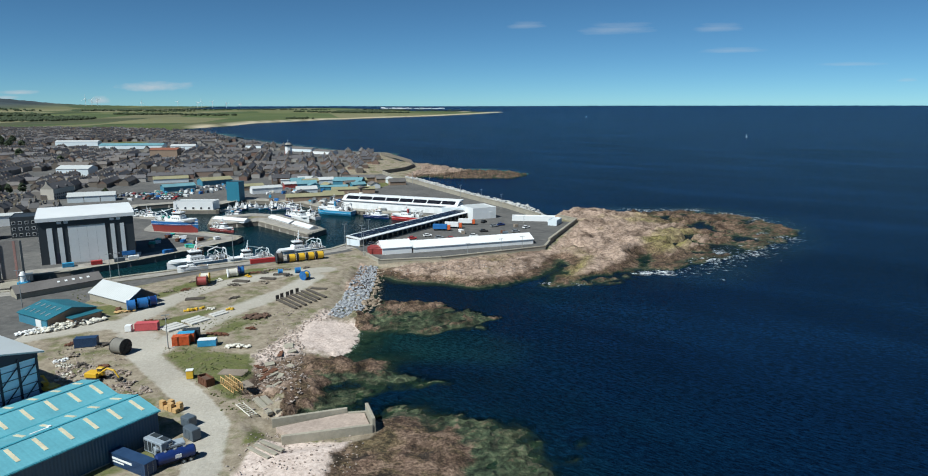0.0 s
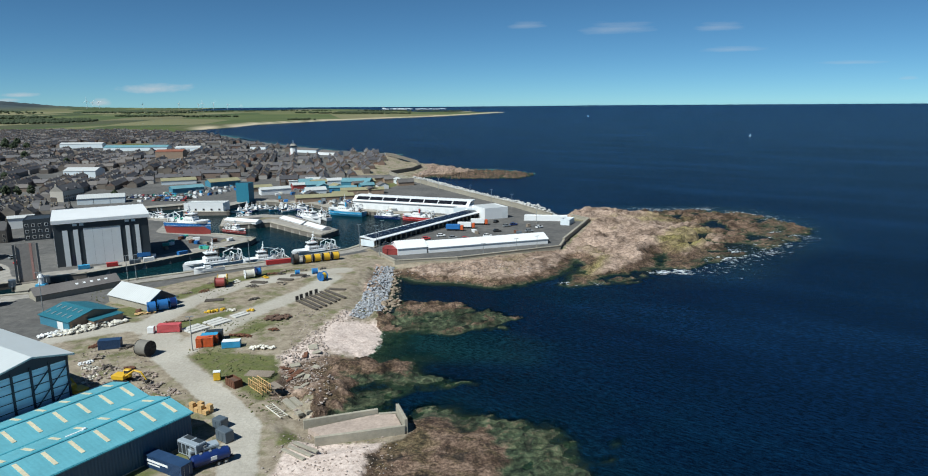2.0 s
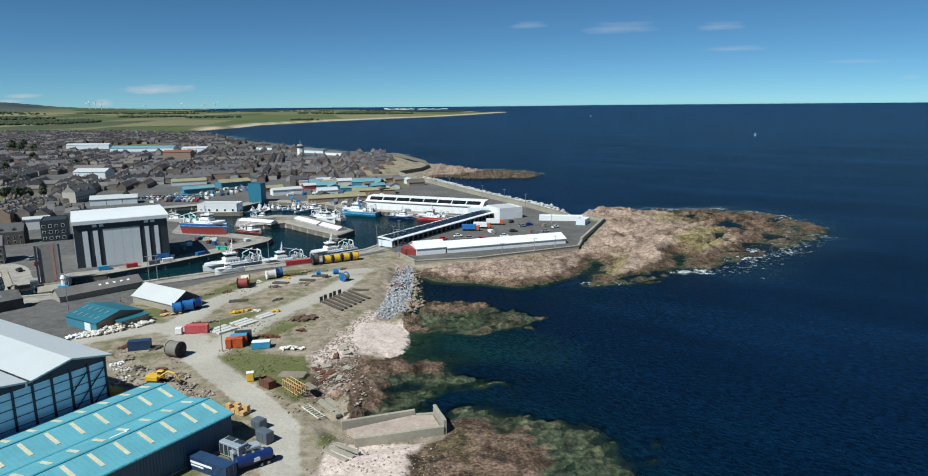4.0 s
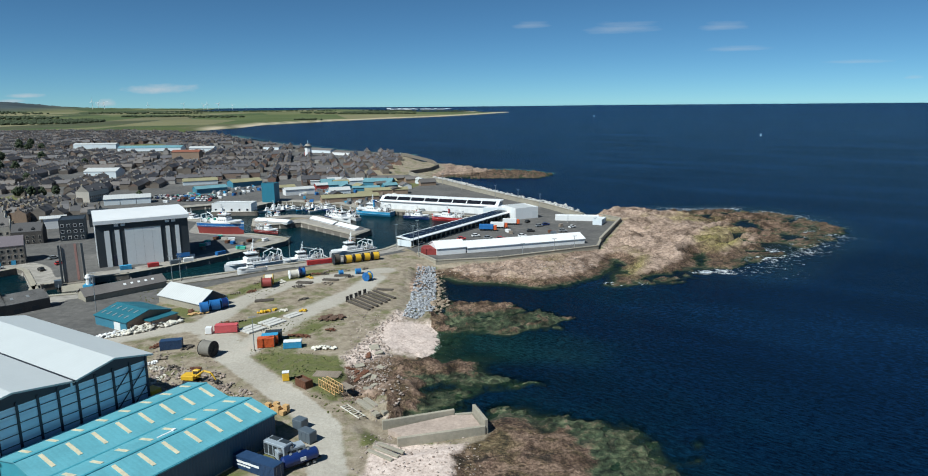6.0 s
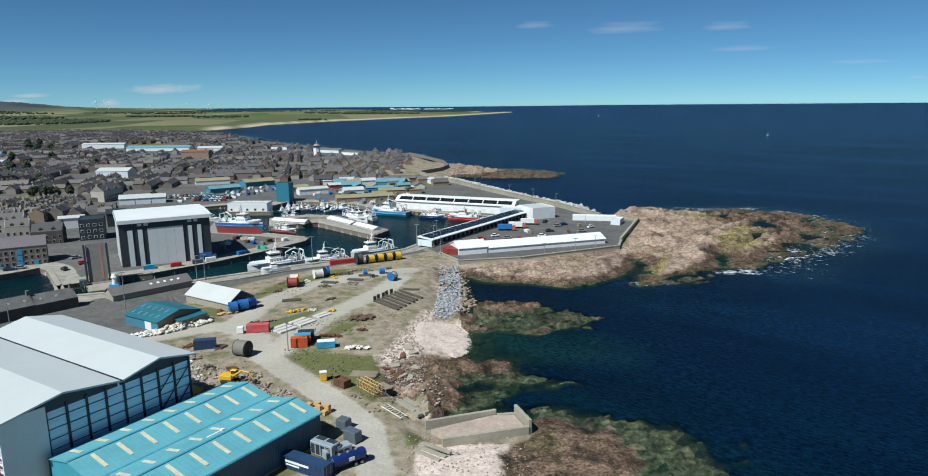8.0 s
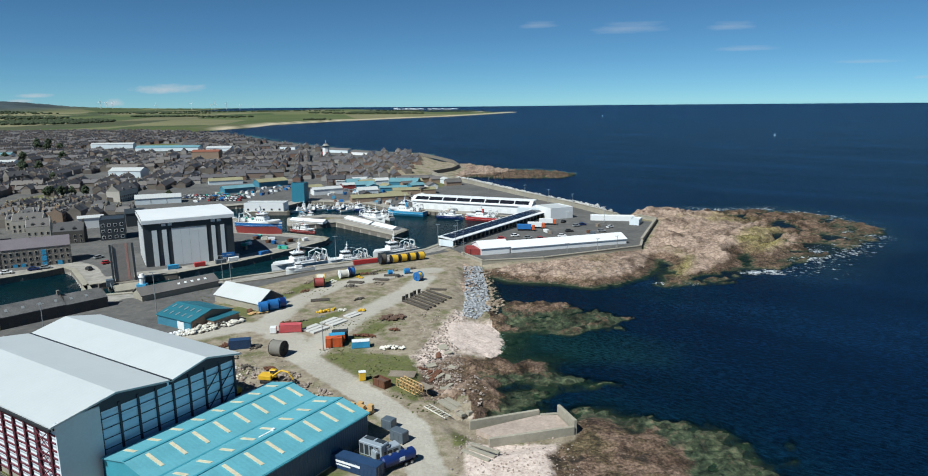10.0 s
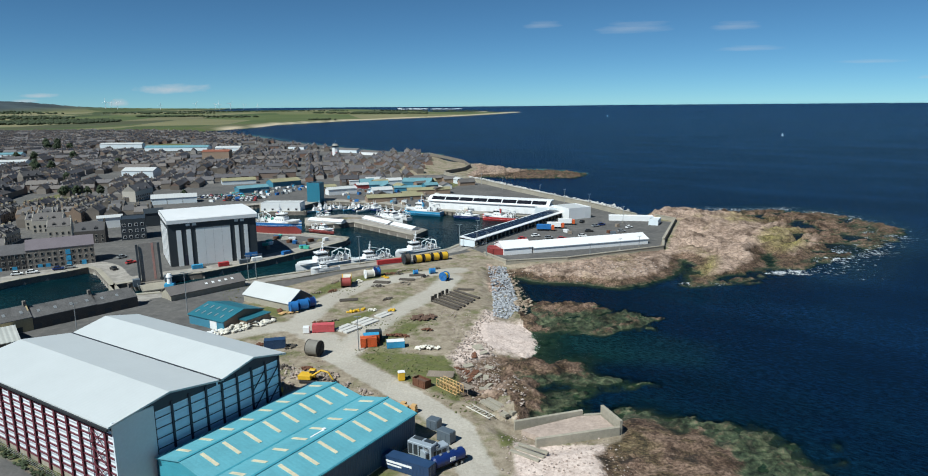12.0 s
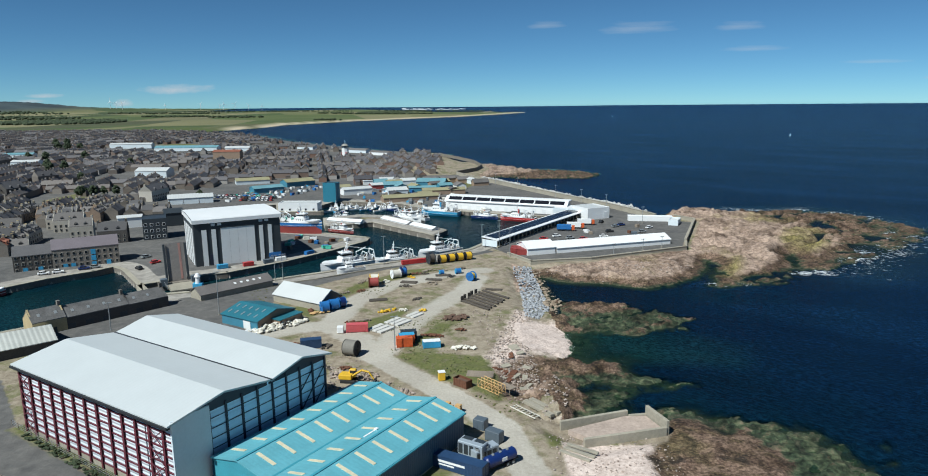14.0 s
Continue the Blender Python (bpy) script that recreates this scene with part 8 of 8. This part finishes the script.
CLOUD, WISP = cloud_material("cloud", 2.2), cloud_material("wisp", 0.75, (0.0018, 0.0018, 0.02))
TILT = radians(11.43)
for px, py, w, h in ((272, 144, 200, 24), (180, 167, 56, 20), (45, 154, 110, 12), (20, 163, 80, 10), (905, 42, 90, 18), (1060, 48, 180, 30), (1255, 85, 170, 14), (1455, 109, 190, 10), (1230, 47, 120, 22), (1545, 136, 50, 10)):
    d = 4700.0
    v = (402 - py) / 1122
    fwd = math.cos(TILT) + v * math.sin(TILT)
    x, z = -28 - 0.0105 * d + (px - 784) / 1122 * d / fwd, 67.6 + d * (v * math.cos(TILT) - math.sin(TILT)) / fwd
    hw, hh = w / 1122 * d / 2, h / 1122 * d / 2
    bm = bmesh.new()
    vs = [bm.verts.new(p) for p in ((-hw, 0, -hh), (hw, 0, -hh), (hw, 0, hh), (-hw, 0, hh))]
    bm.faces.new(vs)
    c = solo("backdrop", bm, CLOUD if px < 500 else WISP, "thin white cloud low in the sky", "cloud", kind="structure", m=pose(x, d, z))
    c.visible_shadow = False


# harbour clutter: crates, skips and small cabins round the docks
rng = random.Random(91)
tubs = {}
for zone, n in (([(-238, 445), (-200, 470), (-178, 520), (-200, 540), (-236, 490)], 60), ([(-150, 452), (-96, 425), (-80, 440), (-60, 470), (-120, 520), (-165, 520)], 90), ([(-112, 430), (-30, 398), (-5, 415), (-60, 470)], 14), ([(-160, 262), (-146, 282), (-133, 300), (-120, 318), (-136, 330), (-165, 330)], 7), ([(-15, 330), (20, 320), (30, 350), (0, 362)], 5)):
    for x, y, z in scatter(zone, n, int(-zone[0][0])):
        if max(float(signed(BASIN, np.array([[x]]), np.array([[y]]))[0, 0]), float(signed(JETTY, np.array([[x]]), np.array([[y]]))[0, 0])) > -2.5:
            continue
        mat = rng.choice((SKY_BLUE, WHITE, WHITE, WHITE, GREY, GREY, MACHINE_GREY, BLUE, OLD_TIMBER, RUST, CANVAS))
        m = pose(x, y, z, 0, 0, rng.random() * 180) @ Matrix.Diagonal((rng.uniform(0.7, 1.5), rng.uniform(0.7, 1.3), rng.uniform(0.7, 1.3), 1))
        key = mat.name
        if key not in tubs:
            o = thing("stacked_crates", "stack of painted fish crates near the dock", "crates", None, "crate stacks")
            me = mesh_of("crate", bevel(boxes((-1.1, 1.1, -0.8, 0.8, 0.0, 0.75)), 0.04), mat)
            again("crate", me, o, pose(0, 0, 0))
            again("crate", me, o, pose(0.15, 0.1, 0.76, 0, 0, 4))
            tubs[key] = o
            o.matrix_basis = m
        else:
            copy_thing(tubs[key], pose(x, y, z, 0, 0, rng.random() * 180))


# wire fence and verge beside the great hall
fence = thing("wire_fence", "rusty wire fence along the grass verge", "fence", pose(-157.2, 126.6, 2.2, 0, 0, -32))
post_me = mesh_of("post", boxes((-0.05, 0.05, -0.05, 0.05, 0, 1.7)), OLD_TIMBER)
for k in range(19):
    again("post", post_me, fence, pose(2.8 * k, 0, 0))
for z in (0.4, 0.8, 1.2, 1.6):
    part("wire", boxes((0, 50.5, -0.02, 0.02, z - 0.02, z + 0.02)), GREY, fence)
heap("bramble", "low scrub growing along the fence", "scrub", at(-134, 111.5, None, -32), 160, (24, 1.0, 0.3), LEAF, 95, (0.3, 1.1), 0.5)
heap("bramble", "grey-green scrub and stones by the verge", "scrub", at(-147, 106, None, -32), 60, (4, 2.0, 0.5), OLD_TIMBER, 96, (0.3, 1.2), 0.5)


# smaller stores packed between the docks and the town
rng = random.Random(123)
spec = ((PALE, WHITE_ROOF, "pale sheet roofed store between the docks and the town"), (BRICK, WARM_SLATE, "brown brick store between the docks and the town"), (GRANITE, SLATE, "granite net store between the docks and the town"), (TEAL_WALL, AQUA, "aqua sheeted store between the docks and the town"), (BRICK, YROOF, "khaki roofed store between the docks and the town"), (WHITE, WARM_SLATE, "white walled store between the docks and the town"))
stands = [(o.matrix_basis.translation.x, o.matrix_basis.translation.y) for o in bpy.data.objects if o.name.startswith("harbour_shed")]
for i in range(11):
    for j in range(7):
        x, y = -238 + 15.5 * i + 4 * j + rng.uniform(-3, 3), 486 + 15 * j - 3 * i + rng.uniform(-3, 3)
        if rng.random() < 0.12 or max(float(signed(BASIN, np.array([[x]]), np.array([[y]]))[0, 0]), float(signed(TOWN, np.array([[x]]), np.array([[y]]))[0, 0])) > -9:
            continue
        if any(-9 < a - x < 13 and abs(b - y) < 11 for a, b in stands) or float(signed(PIER, np.array([[x]]), np.array([[y]]))[0, 0]) < 6:
            continue
        wall, roof, label = spec[rng.randrange(6)]
        simple_shed("dock_store", label, "store", at(x, y, None, 25 + rng.uniform(-8, 8) + 90 * (rng.random() < 0.3)), rng.uniform(9, 15), rng.uniform(6, 9), rng.uniform(2.8, 4.2), rng.uniform(4.8, 6.2), wall, roof, group="dock stores")
